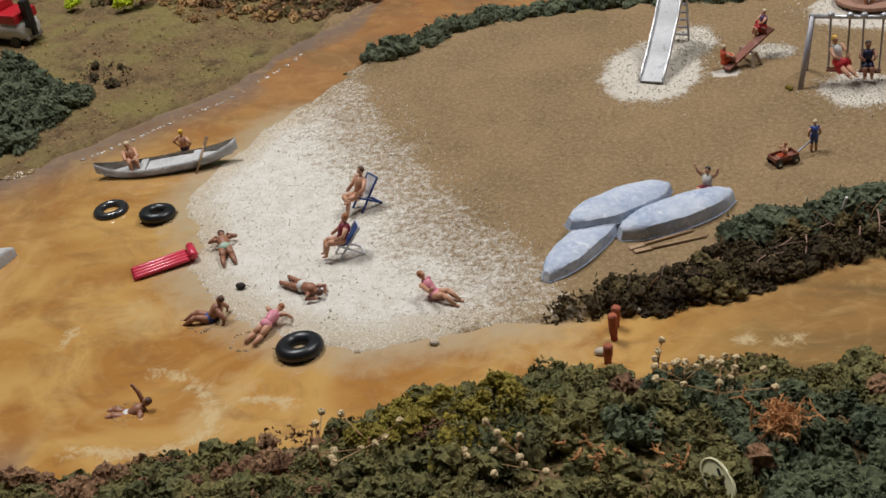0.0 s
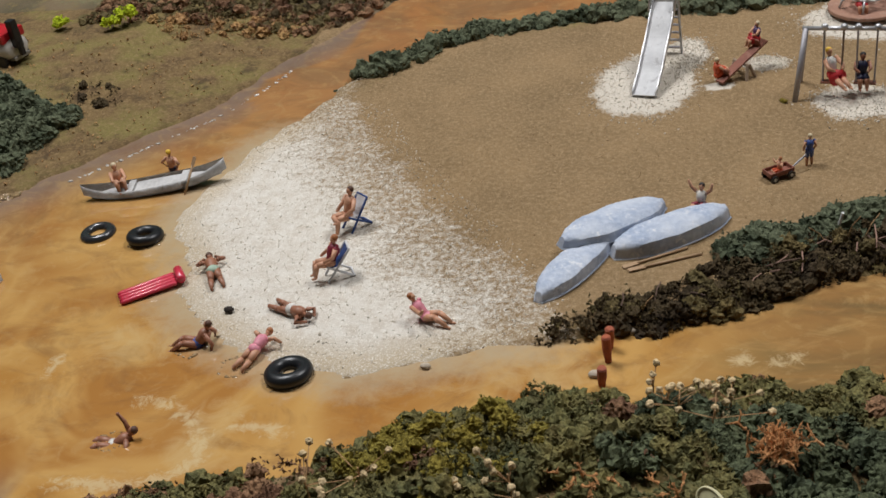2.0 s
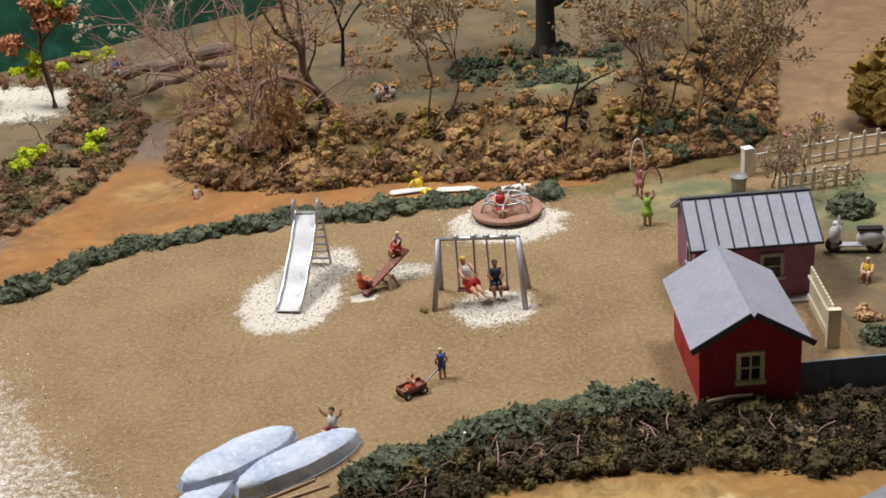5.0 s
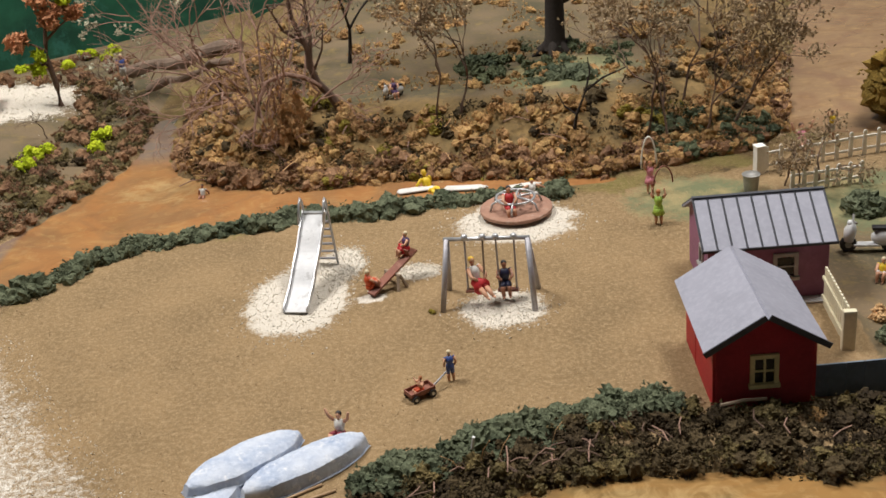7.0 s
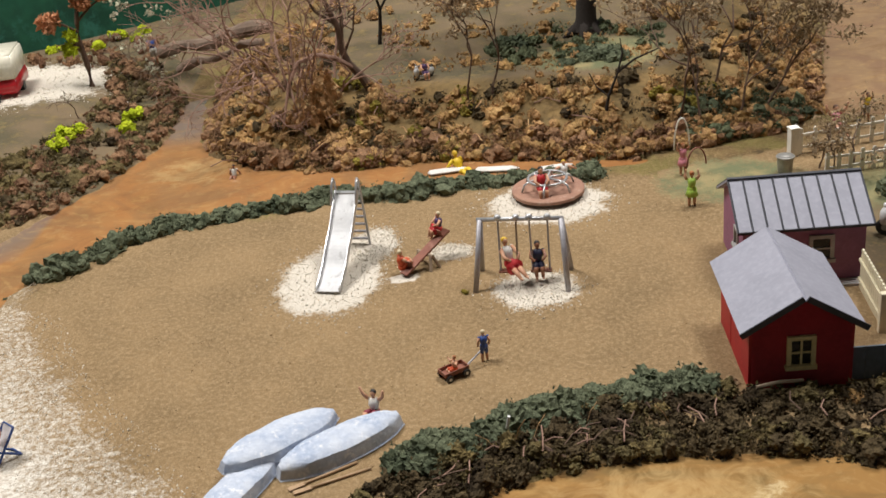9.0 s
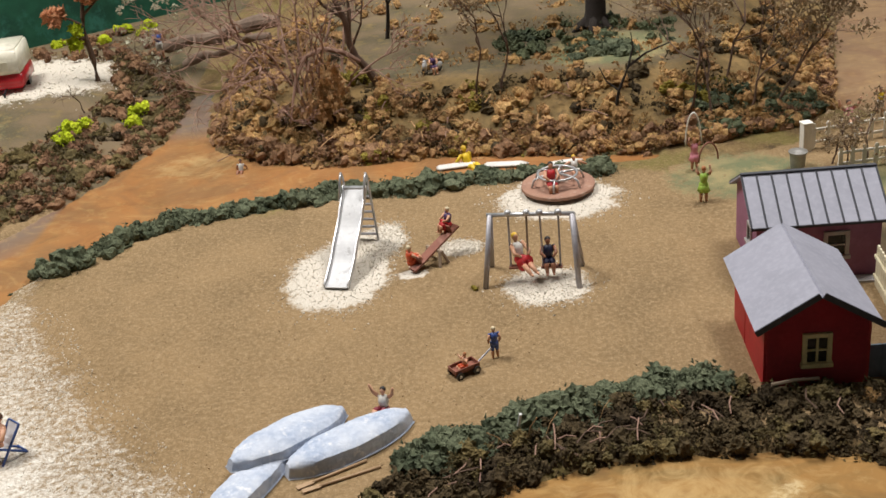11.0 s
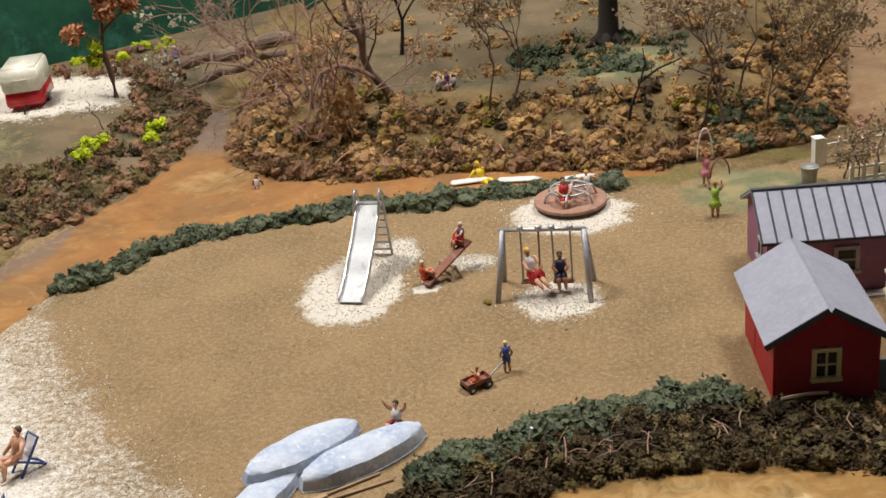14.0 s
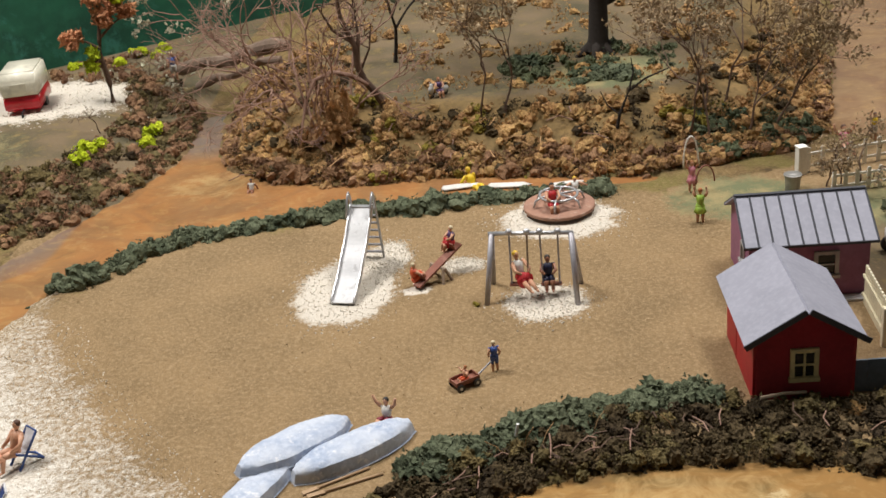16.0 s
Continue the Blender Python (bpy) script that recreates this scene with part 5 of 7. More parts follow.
def beach_mat():
    ob = thing("air_mattress", -25.7, -16.2, -0.04, 37, "red-pink inflatable air mattress half in the water", "air mattress", ry=-2)
    for j in range(4):
        bm = bmesh.new()
        tube(bm, [(-1.45, (j - 1.5) * 0.24, 0.06), (-1.3, (j - 1.5) * 0.24, 0.08), (0.9, (j - 1.5) * 0.24, 0.08), (1.0, (j - 1.5) * 0.24, 0.06)], [0.08, 0.135, 0.135, 0.1], 10)
        bmesh.ops.scale(bm, vec=(1, 1, 0.75), verts=bm.verts)
        part("air_chamber", bm, M_MAT, ob, flat=False)
    bm = bmesh.new()
    tube(bm, [(1.2, -0.5, 0.15), (1.2, -0.42, 0.17), (1.2, 0.42, 0.17), (1.2, 0.5, 0.15)], [0.12, 0.2, 0.2, 0.12], 12)
    part("pillow", bm, M_MAT, ob, flat=False)


beach_mat()


def deck_chair(x, y, rz, cloth, frame_m, label):
    ob = thing("deck_chair", x, y, 0, rz, label, "deck chair", "deck chairs")
    ob.scale = (1.15, 1.15, 1.15)
    for s in (-1, 1):
        for a, b, name in (((s * 0.3, -0.45, 0.02), (s * 0.3, 0.5, 1.15), "long_rail"), ((s * 0.25, 0.5, 0.02), (s * 0.25, -0.35, 0.62), "cross_rail")):
            bm = bmesh.new()
            tube(bm, [a, b], 0.045, 6)
            part(name, bm, frame_m, ob)
    for y0, z0 in ((0.5, 1.15), (-0.35, 0.62), (0.5, 0.04)):
        bm = bmesh.new()
        tube(bm, [(-0.3, y0, z0), (0.3, y0, z0)], 0.04, 6)
        part("cross_bar", bm, frame_m, ob)
    bm = bmesh.new()
    pts = [(0.5, 1.15), (0.36, 0.92), (0.2, 0.68), (0.02, 0.55), (-0.16, 0.55), (-0.35, 0.62)]
    for (ya, za), (yb, zb) in zip(pts, pts[1:]):
        slab(bm, [(-0.26, ya, za), (0.26, ya, za), (0.26, yb, zb), (-0.26, yb, zb)], 0.03)
    bmesh.ops.remove_doubles(bm, verts=bm.verts, dist=0.001)
    part("seat_cloth", bm, cloth, ob)


deck_chair(-18.15, -11.3, -36, M_CHAIRWHITE, M_CHAIRBLUE, "deck chair with a blue frame and white cloth on the sand")
deck_chair(-17.7, -15.05, -60, M_CHAIRBLUE, M_CHAIRWHITE, "deck chair with a white frame and blue cloth on the sand")

for px, py, top, lean in ((-6.2, -18.8, 0.9, 2), (-6.15, -19.6, 1.1, -2), (-6.2, -20.9, 0.85, 3)):
    bm = bmesh.new()
    tube(bm, [(0, 0, -0.6), (0, 0, top * 0.5), (0.01, 0, top - 0.05), (0.01, 0, top)], [0.17, 0.17, 0.17, 0.14], 12)
    solid("mooring_post", bm, M_TERRACOTTA, at(px, py, WATER, 0, lean, lean), "terracotta painted mooring post in the channel", "post", "mooring posts")
for sx, sy, sr in ((-5.6, -17.9, 0.2), (-6.5, -20.4, 0.25), (-21.5, -17.7, 0.22), (-12.6, -20.4, 0.2)):
    bm = bmesh.new()
    ball(bm, (0, 0, 0), (sr, sr * 0.7, sr * 0.6), 0, 2)
    for v in bm.verts:
        v.co *= 1 + 0.25 * noise.noise(v.co * 5 + Vector((sx, sy, 0)))
    solid("stone", bm, M_STONE if sy < -17.75 else M_DARKBARK, at(sx, sy, WATER + 0.08 if sy < -17.75 else 0.1), "small stone by the water", "stone", "stones by the water")

# ---- playground ----
M_SILVER = paint("silver_paint", (0.52, 0.52, 0.53), (0.38, 0.38, 0.39), size=0.12, rough=0.35, metal=0.5)
M_SLIDE = paint("white_metal_chute", (0.60, 0.60, 0.60), (0.50, 0.50, 0.51), size=0.3, rough=0.45, metal=0.0, wear=(0.30, 0.29, 0.29))
M_GREYPIPE = paint("grey_pipe_paint", (0.40, 0.385, 0.41), size=0.15, rough=0.45, metal=0.3)
M_REDBROWN = paint("red_brown_plank", (0.24, 0.085, 0.05), (0.17, 0.06, 0.04), size=0.2, rough=0.7, wear=(0.32, 0.17, 0.12))
M_OLDWOOD = paint("old_brown_wood", (0.31, 0.23, 0.16), size=0.15, rough=0.8)


def chute_line(t):
    """Runs from the foot (t=0) to the platform (t=1): y, z. It flattens at the foot and dips once on the way."""
    return (4.6 * t, 0.14 + 3.05 * (t ** 1.22) * (1.0 if t > 0.16 else 0.62 + 2.375 * t) - 0.07 * math.sin(2 * math.pi * min(1, max(0, (t - 0.12) / 0.7))) ** 2)


def playground_slide():
    ob = thing("playground_slide", -7.05, 0.75, 0, -9, "silver metal playground slide on white gravel", "slide")
    bm = bmesh.new()
    pts = [chute_line(i / 28) for i in range(29)]
    w = 0.58
    for (ya, za), (yb, zb) in zip(pts, pts[1:]):
        slab(bm, [(-w, ya, za), (w, ya, za), (w, yb, zb), (-w, yb, zb)], 0.05)
    bmesh.ops.remove_doubles(bm, verts=bm.verts, dist=0.001)
    part("chute", bm, M_SLIDE, ob)
    for s in (-1, 1):
        bm = bmesh.new()
        for (ya, za), (yb, zb) in zip(pts, pts[1:]):
            slab(bm, [(s * w, ya, za + 0.2), (s * w + 0.06, ya, za + 0.2), (s * w + 0.06, yb, zb + 0.2), (s * w, yb, zb + 0.2)], 0.3)
        bmesh.ops.remove_doubles(bm, verts=bm.verts, dist=0.02)
        part("side_rail", bm, M_SILVER, ob)
        bm = bmesh.new()
        tube(bm, [(s * 0.64, 4.0, 2.85), (s * 0.64, 4.55, 3.8), (s * 0.64, 4.75, 3.95), (s * 0.64, 4.9, 3.75), (s * 0.64, 5.35, 0.0)], 0.065, 8)
        part("ladder_rail", bm, M_SILVER, ob, flat=False)
    for i in range(7):
        z = 0.35 + i * 0.44
        bm = bmesh.new()
        box(bm, 0, 5.35 - 0.45 * z / 3.75, z, 1.22, 0.2, 0.05)
        part("step", bm, M_GREYPIPE, ob)
    bm = bmesh.new()
    box(bm, 0, 4.72, 3.2, 1.2, 0.3, 0.06)
    part("platform", bm, M_SILVER, ob)


def seesaw():
    low, high = Vector((-3.3, 2.05, 0.3)), Vector((-1.55, 3.95, 1.3))
    mid = (low + high) / 2
    ob = thing("seesaw", mid.x, mid.y, 0, math.degrees(math.atan2(high.y - low.y, high.x - low.x)), "tilted red-brown wooden seesaw", "seesaw")
    ln = (high - low).length
    tilt = math.asin((high.z - low.z) / ln)
    m = Matrix.Translation((0, 0, mid.z)) @ Matrix.Rotation(-tilt, 4, "Y")
    bm = bmesh.new()
    box(bm, 0, 0, 0, ln + 0.5, 0.5, 0.11, 0.02, m)
    part("plank", bm, M_REDBROWN, ob)
    for s in (-1, 1):
        bm = bmesh.new()
        box(bm, s * (ln / 2 - 0.25), 0, 0.26, 0.06, 0.5, 0.4, 0.02, m)
        part("handle", bm, M_REDBROWN, ob)
    for a in (-1, 1):
        for b in (-1, 1):
            bm = bmesh.new()
            tube(bm, [(a * 0.05, b * 0.42, mid.z - 0.1), (a * 0.3, b * 0.62, 0)], 0.08, 6)
            part("leg", bm, M_OLDWOOD, ob)
    bm = bmesh.new()
    tube(bm, [(0, -0.55, mid.z - 0.1), (0, 0.55, mid.z - 0.1)], 0.09, 8)
    part("axle", bm, M_OLDWOOD, ob)


def swing_set():
    ob = thing("swing_set", 0.2, 1.1, 0, -6, "grey metal swing set with two swings on white gravel", "swing set")
    x1, top = 4.25, 3.22
    bm = bmesh.new()
    tube(bm, [(0.15, 0, top), (x1 - 0.1, 0, top)], 0.1, 10)
    part("top_bar", bm, M_SILVER, ob, flat=False)
    for xa, xt in ((0.0, 0.3), (x1 + 0.05, x1 - 0.2)):
        for y0 in (-1.1, 1.15):
            bm = bmesh.new()
            tube(bm, [(xa, y0, 0), (xt, 0, top)], 0.135, 8)
            part("leg", bm, M_GREYPIPE, ob, flat=False)
    for xs, lift, swing in ((1.55, 0.72, -0.35), (3.0, 0.55, 0.0)):
        for dx in (-0.42, 0.42):
            bm = bmesh.new()
            ball(bm, (xs + dx, 0, top + 0.08), 0.17, 0, 2)
            part("hanger_clamp", bm, M_SILVER, ob, flat=False)
            bm = bmesh.new()
            tube(bm, [(xs + dx, 0, top - 0.05), (xs + dx * 0.95, swing, lift)], 0.05, 6)
            part("hanger", bm, M_OLDWOOD if dx > 0 and xs < 2 else M_GREYPIPE, ob)
        bm = bmesh.new()
        box(bm, xs, swing, lift, 0.98, 0.36, 0.08, 0.02)
        part("swing_seat", bm, M_REDBROWN, ob)


M_DECK = paint("worn_red_brown_deck", (0.33, 0.18, 0.12), (0.25, 0.13, 0.09), size=0.25, rough=0.75, wear=(0.44, 0.31, 0.24))


def merry_go_round():
    ob = thing("merry_go_round", 3.75, 10.6, 0, 20, "red-brown wooden merry-go-round with silver rails", "merry-go-round")
    bm = bmesh.new()
    tube(bm, [(0, 0, 0.2), (0, 0, 0.24), (0, 0, 0.4), (0, 0, 0.43)], [1.9, 1.98, 1.98, 1.93], 40)
    part("deck", bm, M_DECK, ob)
    bm = bmesh.new()
    tube(bm, [(0, 0, -0.1), (0, 0, 0.3)], 0.5, 16)
    part("base", bm, M_OLDWOOD, ob)
    bm = bmesh.new()
    tube(bm, [(1.05 * math.cos(a), 1.05 * math.sin(a), 1.0) for a in (2 * math.pi * i / 28 for i in range(28))], 0.07, 8, closed=True)
    part("grab_ring", bm, M_SILVER, ob, flat=False)
    for i in range(6):
        a = math.pi / 3 * i
        c, s = math.cos(a), math.sin(a)
        bm = bmesh.new()
        tube(bm, [(1.5 * c, 1.5 * s, 0.48), (1.35 * c, 1.35 * s, 0.85), (1.05 * c, 1.05 * s, 1.0), (0.1 * c, 0.1 * s, 1.02)], 0.06, 8)
        part("rail", bm, M_SILVER, ob, flat=False)
    bm = bmesh.new()
    tube(bm, [(0, 0, 0.5), (0, 0, 1.02), (0, 0, 1.1)], [0.12, 0.12, 0.06], 12)
    part("hub", bm, M_SILVER, ob, flat=False)


def wagon():
    ob = thing("toy_wagon", -0.6, -7.05, 0, 35, "red toy wagon pulled by its handle", "wagon")
    bm = bmesh.new()
    box(bm, 0, 0, 0.27, 1.15, 0.6, 0.04, 0.01)
    for s in (-1, 1):
        box(bm, 0, s * 0.29, 0.36, 1.15, 0.04, 0.18, 0.01)
        box(bm, s * 0.56, 0, 0.36, 0.04, 0.6, 0.18, 0.01)
    part("tray", bm, M_REDBROWN, ob)
    for x in (-0.4, 0.4):
        for y in (-0.34, 0.34):
            bm = bmesh.new()
            tube(bm, [(x, y - 0.05, 0.17), (x, y + 0.05, 0.17)], 0.17, 16)
            wheel = part("wheel", bm, M_RUBBER, ob)
            bm = bmesh.new()
            tube(bm, [(x, y - 0.06, 0.17), (x, y + 0.06, 0.17)], 0.07, 10)
            part("hub", bm, M_FIGWHITE, wheel)
    bm = bmesh.new()
    tube(bm, [(0.55, 0, 0.2), (1.1, 0.05, 0.45), (1.4, 0.05, 0.62)], 0.04, 6)
    part("handle", bm, M_GREYPIPE, ob)


playground_slide()
seesaw()
swing_set()
merry_go_round()
wagon()

# ---- round the houses ----
M_WHITEPICKET = paint("white_picket_paint", (0.84, 0.81, 0.74), (0.74, 0.71, 0.64), size=0.15, rough=0.5)
M_ZINC = paint("dull_zinc", (0.36, 0.35, 0.33), size=0.12, rough=0.45, metal=0.6)
M_SCOOTER = paint("white_scooter_paint", (0.70, 0.70, 0.70), size=0.2, rough=0.3, coat=0.3)
M_BLACKSEAT = paint("black_vinyl", (0.015, 0.015, 0.017), size=0.1, rough=0.4)


def picket_fence(a, b, tall, step, material, label, width=0.22, pointed=True, post=False):
    va, vb = Vector((*a, 0)), Vector((*b, 0))
    ln = (vb - va).length
    ob = thing("picket_fence", a[0], a[1], min(float(height(*a)), float(height(*b))), math.degrees(math.atan2(vb.y - va.y, vb.x - va.x)), label, "fence")
    n = max(2, int(ln / step))
    if not pointed:
        width = ln / n * 0.96
    for i in range(n + 1):
        x = ln * i / n
        bm = bmesh.new()
        w = width / 2
        top = [(x - w, tall - 0.34), (x - 0.55 * w, tall - 0.26), (x - 1.1 * w, tall - 0.15), (x - 0.7 * w, tall - 0.03), (x, tall), (x + 0.7 * w, tall - 0.03), (x + 1.1 * w, tall - 0.15), (x + 0.55 * w, tall - 0.26), (x + w, tall - 0.34)] if pointed else [(x - w, tall), (x + w, tall)]
        o = [(x + w, 0.0), (x - w, 0.0)][::-1] + top[::-1]
        f = [bm.verts.new((p, -0.04, q)) for p, q in o]
        g = [bm.verts.new((p, 0.04, q)) for p, q in o]
        bm.faces.new(f)
        bm.faces.new(g[::-1])
        for k in range(len(o)):
            bm.faces.new((f[k], g[k], g[(k + 1) % len(o)], f[(k + 1) % len(o)]))
        part("picket" if pointed else "board", bm, material, ob)
    for z in (tall * 0.25, tall * 0.72):
        bm = bmesh.new()
        box(bm, ln / 2, 0.09, z, ln + width, 0.09, 0.14, 0.01)
        part("rail", bm, material, ob)
    if post:
        bm = bmesh.new()
        box(bm, -0.45, 0, tall * 0.52, 0.5, 0.5, tall * 1.04, 0.03)
        box(bm, -0.45, 0, tall * 1.07, 0.58, 0.58, 0.1, 0.03)
        part("post", bm, material, ob)


picket_fence((17.9, 13.8), (27, 16.0), 1.55, 0.8, M_WHITEPICKET, "white picket fence with a square corner post", post=True)
picket_fence((18.6, 10.7), (22.4, 11.3), 1.3, 0.55, M_WHITEPICKET, "short white picket fence behind dry shrubs")
picket_fence((17.0, -5.2), (17.05, -1.8), 1.95, 0.3, M_CREAM, "cream picket fence beside the purple house", 0.26)
picket_fence((14.95, -8.8), (20.5, -8.5), 1.45, 0.62, M_BLUEGREY, "weathered blue-grey board fence", 0.58, pointed=False)
bm = bmesh.new()
box(bm, 0, 0, 0.95, 0.55, 0.3, 1.9, 0.08)
solid("fence_post", bm, M_CREAM, at(17.0, -5.5, -0.05), "thick cream fence post", "post")


def dustbin():
    ob = thing("dustbin", 16.55, 11.4, 0, 0, "dull grey metal dustbin with a ridged lid", "dustbin")
    bm = bmesh.new()
    tube(bm, [(0, 0, 0), (0, 0, 0.05), (0, 0, 0.85), (0, 0, 0.9)], [0.36, 0.38, 0.44, 0.44], 20)
    part("bin", bm, M_ZINC, ob, flat=False)
    bm = bmesh.new()
    tube(bm, [(0, 0, 0.9), (0, 0, 0.97), (0, 0, 1.0), (0, 0, 1.06)], [0.5, 0.5, 0.38, 0.16], 20)
    for r in (0.22, 0.36):
        ring(bm, (0, 0, 1.02 - r * 0.06), r, 0.025, 24, 6)
    part("lid", bm, M_ZINC, ob)


dustbin()


def scooter(x, y, z, rz, k, label):
    ob = thing("motor_scooter", x, y, z, rz, label, "scooter")
    ob.scale = (k, k, k)
    for wx in (-0.75, 0.75):
        bm = bmesh.new()
        tube(bm, [(wx, -0.1, 0.32), (wx, -0.05, 0.32), (wx, 0.05, 0.32), (wx, 0.1, 0.32)], [0.27, 0.32, 0.32, 0.27], 20)
        wheel = part("wheel", bm, M_RUBBER, ob)
        bm = bmesh.new()
        tube(bm, [(wx, -0.12, 0.32), (wx, 0.12, 0.32)], 0.13, 12)
        part("rim", bm, M_ZINC, wheel)
    bm = bmesh.new()
    ball(bm, (0.6, 0, 0.6), (0.55, 0.24, 0.36), 0, 3)
    tube(bm, [(-0.75, 0, 0.45), (-0.7, 0, 0.9), (-0.62, 0, 1.25)], [0.2, 0.24, 0.1], 12)
    box(bm, -0.1, 0, 0.3, 1.0, 0.34, 0.08, 0.03)
    part("body", bm, M_SCOOTER, ob, flat=False)
    bm = bmesh.new()
    box(bm, 0.55, 0, 0.98, 0.95, 0.3, 0.14, 0.05)
    part("saddle", bm, M_BLACKSEAT, ob)
    bm = bmesh.new()
    tube(bm, [(-0.55, -0.4, 1.35), (-0.62, 0, 1.28), (-0.55, 0.4, 1.35)], 0.045, 8)
    part("handlebar", bm, M_ZINC, ob)
    bm = bmesh.new()
    ball(bm, (-0.72, 0, 1.2), 0.12, 0, 2)
    part("headlight", bm, M_SCOOTER, ob, flat=False)


scooter(20.4, 3.2, 0, -8, 1.25, "white motor scooter with a black saddle beside the house")
scooter(-3.8, 24.6, float(height(-3.8, 24.6)), 40, 0.75, "small pale motor scooter on the far hill")


def skipping_rope(x, y, rz, r, tall, material, label):
    bm = bmesh.new()
    tube(bm, [(r * math.cos(a), 0, 0.9 + (tall - 0.9) * math.sin(a)) for a in (math.pi * i / 20 for i in range(21))], 0.045, 6)
    solid("skipping_rope", bm, material, at(x, y, 0.6, rz), label, "skipping rope", "skipping ropes", flat=False)


skipping_rope(11.15, 12.1, 5, 0.42, 2.7, M_WHITEPICKET, "white skipping rope arched over a figurine")
skipping_rope(11.6, 9.7, 20, 0.55, 1.9, M_REDBROWN, "brown skipping rope held by a figurine")

# rafts in the stream
for x, y, lx, ly, rz in ((-2.0, 15.2, 2.4, 0.7, 10), (0.9, 14.9, 2.6, 0.7, -4), (4.3, 14.6, 2.0, 0.6, 12)):
    bm = bmesh.new()
    tube(bm, [(-lx / 2, 0, 0), (-lx / 2 + 0.15, 0, 0), (lx / 2 - 0.5, 0, 0), (lx / 2, 0, 0.05)], [0.1, ly / 2, ly / 2, 0.05], 14)
    bmesh.ops.scale(bm, vec=(1, 1, 0.3), verts=bm.verts)
    solid("raft", bm, M_FIGWHITE, at(x, y, WATER + 0.12, rz), "flat white raft floating in the stream", "raft", "white rafts", flat=False)

# ---- caravan and the parked red trailer ----
M_CARRED = paint("red_caravan_paint", (0.52, 0.015, 0.025), size=0.3, rough=0.35, coat=0.3)
M_CARCREAM = paint("cream_caravan_paint", (0.72, 0.68, 0.55), size=0.3, rough=0.4, coat=0.2)


def caravan():
    z = float(height(-36.6, 34.0)) - 0.1
    ob = thing("caravan", -36.4, 33.9, z, 12, "red and cream caravan parked on white gravel", "caravan")
    w, ln = 1.35, 4.4

    def shell(z0, z1, z2, grow):
        bm = bmesh.new()
        prof = [(-ln / 2 + 0.1, z0), (ln / 2 - 0.1, z0), (ln / 2 + 0.05, (z0 + z1) / 2), (ln / 2 - 0.08, z1), (ln / 2 - 0.32, z2), (-ln / 2 + 0.32, z2), (-ln / 2 + 0.08, z1), (-ln / 2 - 0.05, (z0 + z1) / 2)]
        a = [bm.verts.new((-w - grow, y, q)) for y, q in prof]
        b = [bm.verts.new((w + grow, y, q)) for y, q in prof]
        bm.faces.new(a)
        bm.faces.new(b[::-1])
        for i in range(len(prof)):
            bm.faces.new((a[i], b[i], b[(i + 1) % len(prof)], a[(i + 1) % len(prof)]))
        bmesh.ops.bevel(bm, geom=bm.edges[:], offset=0.14, segments=3, affect="EDGES")
        return bm

    part("lower_body", shell(0.4, 1.3, 1.62, 0), M_CARRED, ob, flat=False)
    part("upper_body", shell(1.45, 2.6, 3.35, 0.02), M_CARCREAM, ob, flat=False)
    for x, y, rz in ((0, -ln / 2 - 0.06, 0), (-w - 0.03, -0.6, -90), (-w - 0.03, 0.9, -90)):
        bm = bmesh.new()
        box(bm, 0, 0, 0, 1.2, 0.06, 0.62, 0.02, Matrix.Translation((x, y, 2.2)) @ Matrix.Rotation(radians(rz), 4, "Z"))
        part("window", bm, M_CARCREAM if rz == 0 else M_DARKGLASS, ob)
    for s in (-1, 1):
        bm = bmesh.new()
        tube(bm, [(s * (w - 0.3), 0, 0.36), (s * (w + 0.02), 0, 0.36)], 0.38, 18)
        part("wheel", bm, M_RUBBER, ob)
    bm = bmesh.new()
    tube(bm, [(0, -ln / 2 + 0.1, 0.45), (0, -ln / 2 - 0.7, 0.4), (0, -ln / 2 - 0.75, 0.0)], 0.09, 8)
    part("drawbar", bm, M_BLACKSEAT, ob)


caravan()


def boat_trailer():
    ob = thing("boat_trailer", -46.2, 5.0, float(height(-46.2, 5.0)), -12, "red and white boat on a dark road trailer", "trailer")
    bm = bmesh.new()
    tube(bm, [(-3, 0, 1.5), (-2.2, 0, 1.3), (1.2, 0, 1.25), (1.55, 0, 1.3)], [0.3, 1.0, 1.0, 0.8], 16)
    bmesh.ops.scale(bm, vec=(1, 1, 0.8), verts=bm.verts)
    part("boat_hull", bm, M_FIGWHITE, ob, flat=False)
    bm = bmesh.new()
    box(bm, -0.6, 0, 1.75, 4.1, 1.9, 0.6, 0.15)
    box(bm, -1.2, 0, 2.3, 2.2, 1.5, 0.6, 0.2)
    part("boat_deck", bm, M_CARRED, ob)
    bm = bmesh.new()
    box(bm, -0.5, 0, 0.42, 4.4, 1.3, 0.2, 0.04)
    part("chassis", bm, M_ZINC, ob)
    for x in (-1.6, 0.9):
        for s in (-1, 1):
            bm = bmesh.new()
            tube(bm, [(x, s * 0.75, 0.32), (x, s * 0.98, 0.32)], 0.34, 16)
            part("wheel", bm, M_RUBBER, ob)
    bm = bmesh.new()
    box(bm, 1.75, -0.1, 1.9, 0.5, 0.5, 1.7, 0.1)
    box(bm, 1.9, -0.1, 1.0, 0.3, 0.3, 0.9, 0.08)
    part("outboard_motor", bm, M_BLACKSEAT, ob)


boat_trailer()

bm = bmesh.new()
hull(bm, 5.6, 1.4, 0.8)
solid("grey_canoe", bm, M_CANOEIN, at(-34.9, -18.2, WATER - 0.1, 60), "grey canoe at the far side of the river bend", "canoe", flat=False)

# ---- trees and shrubs ----


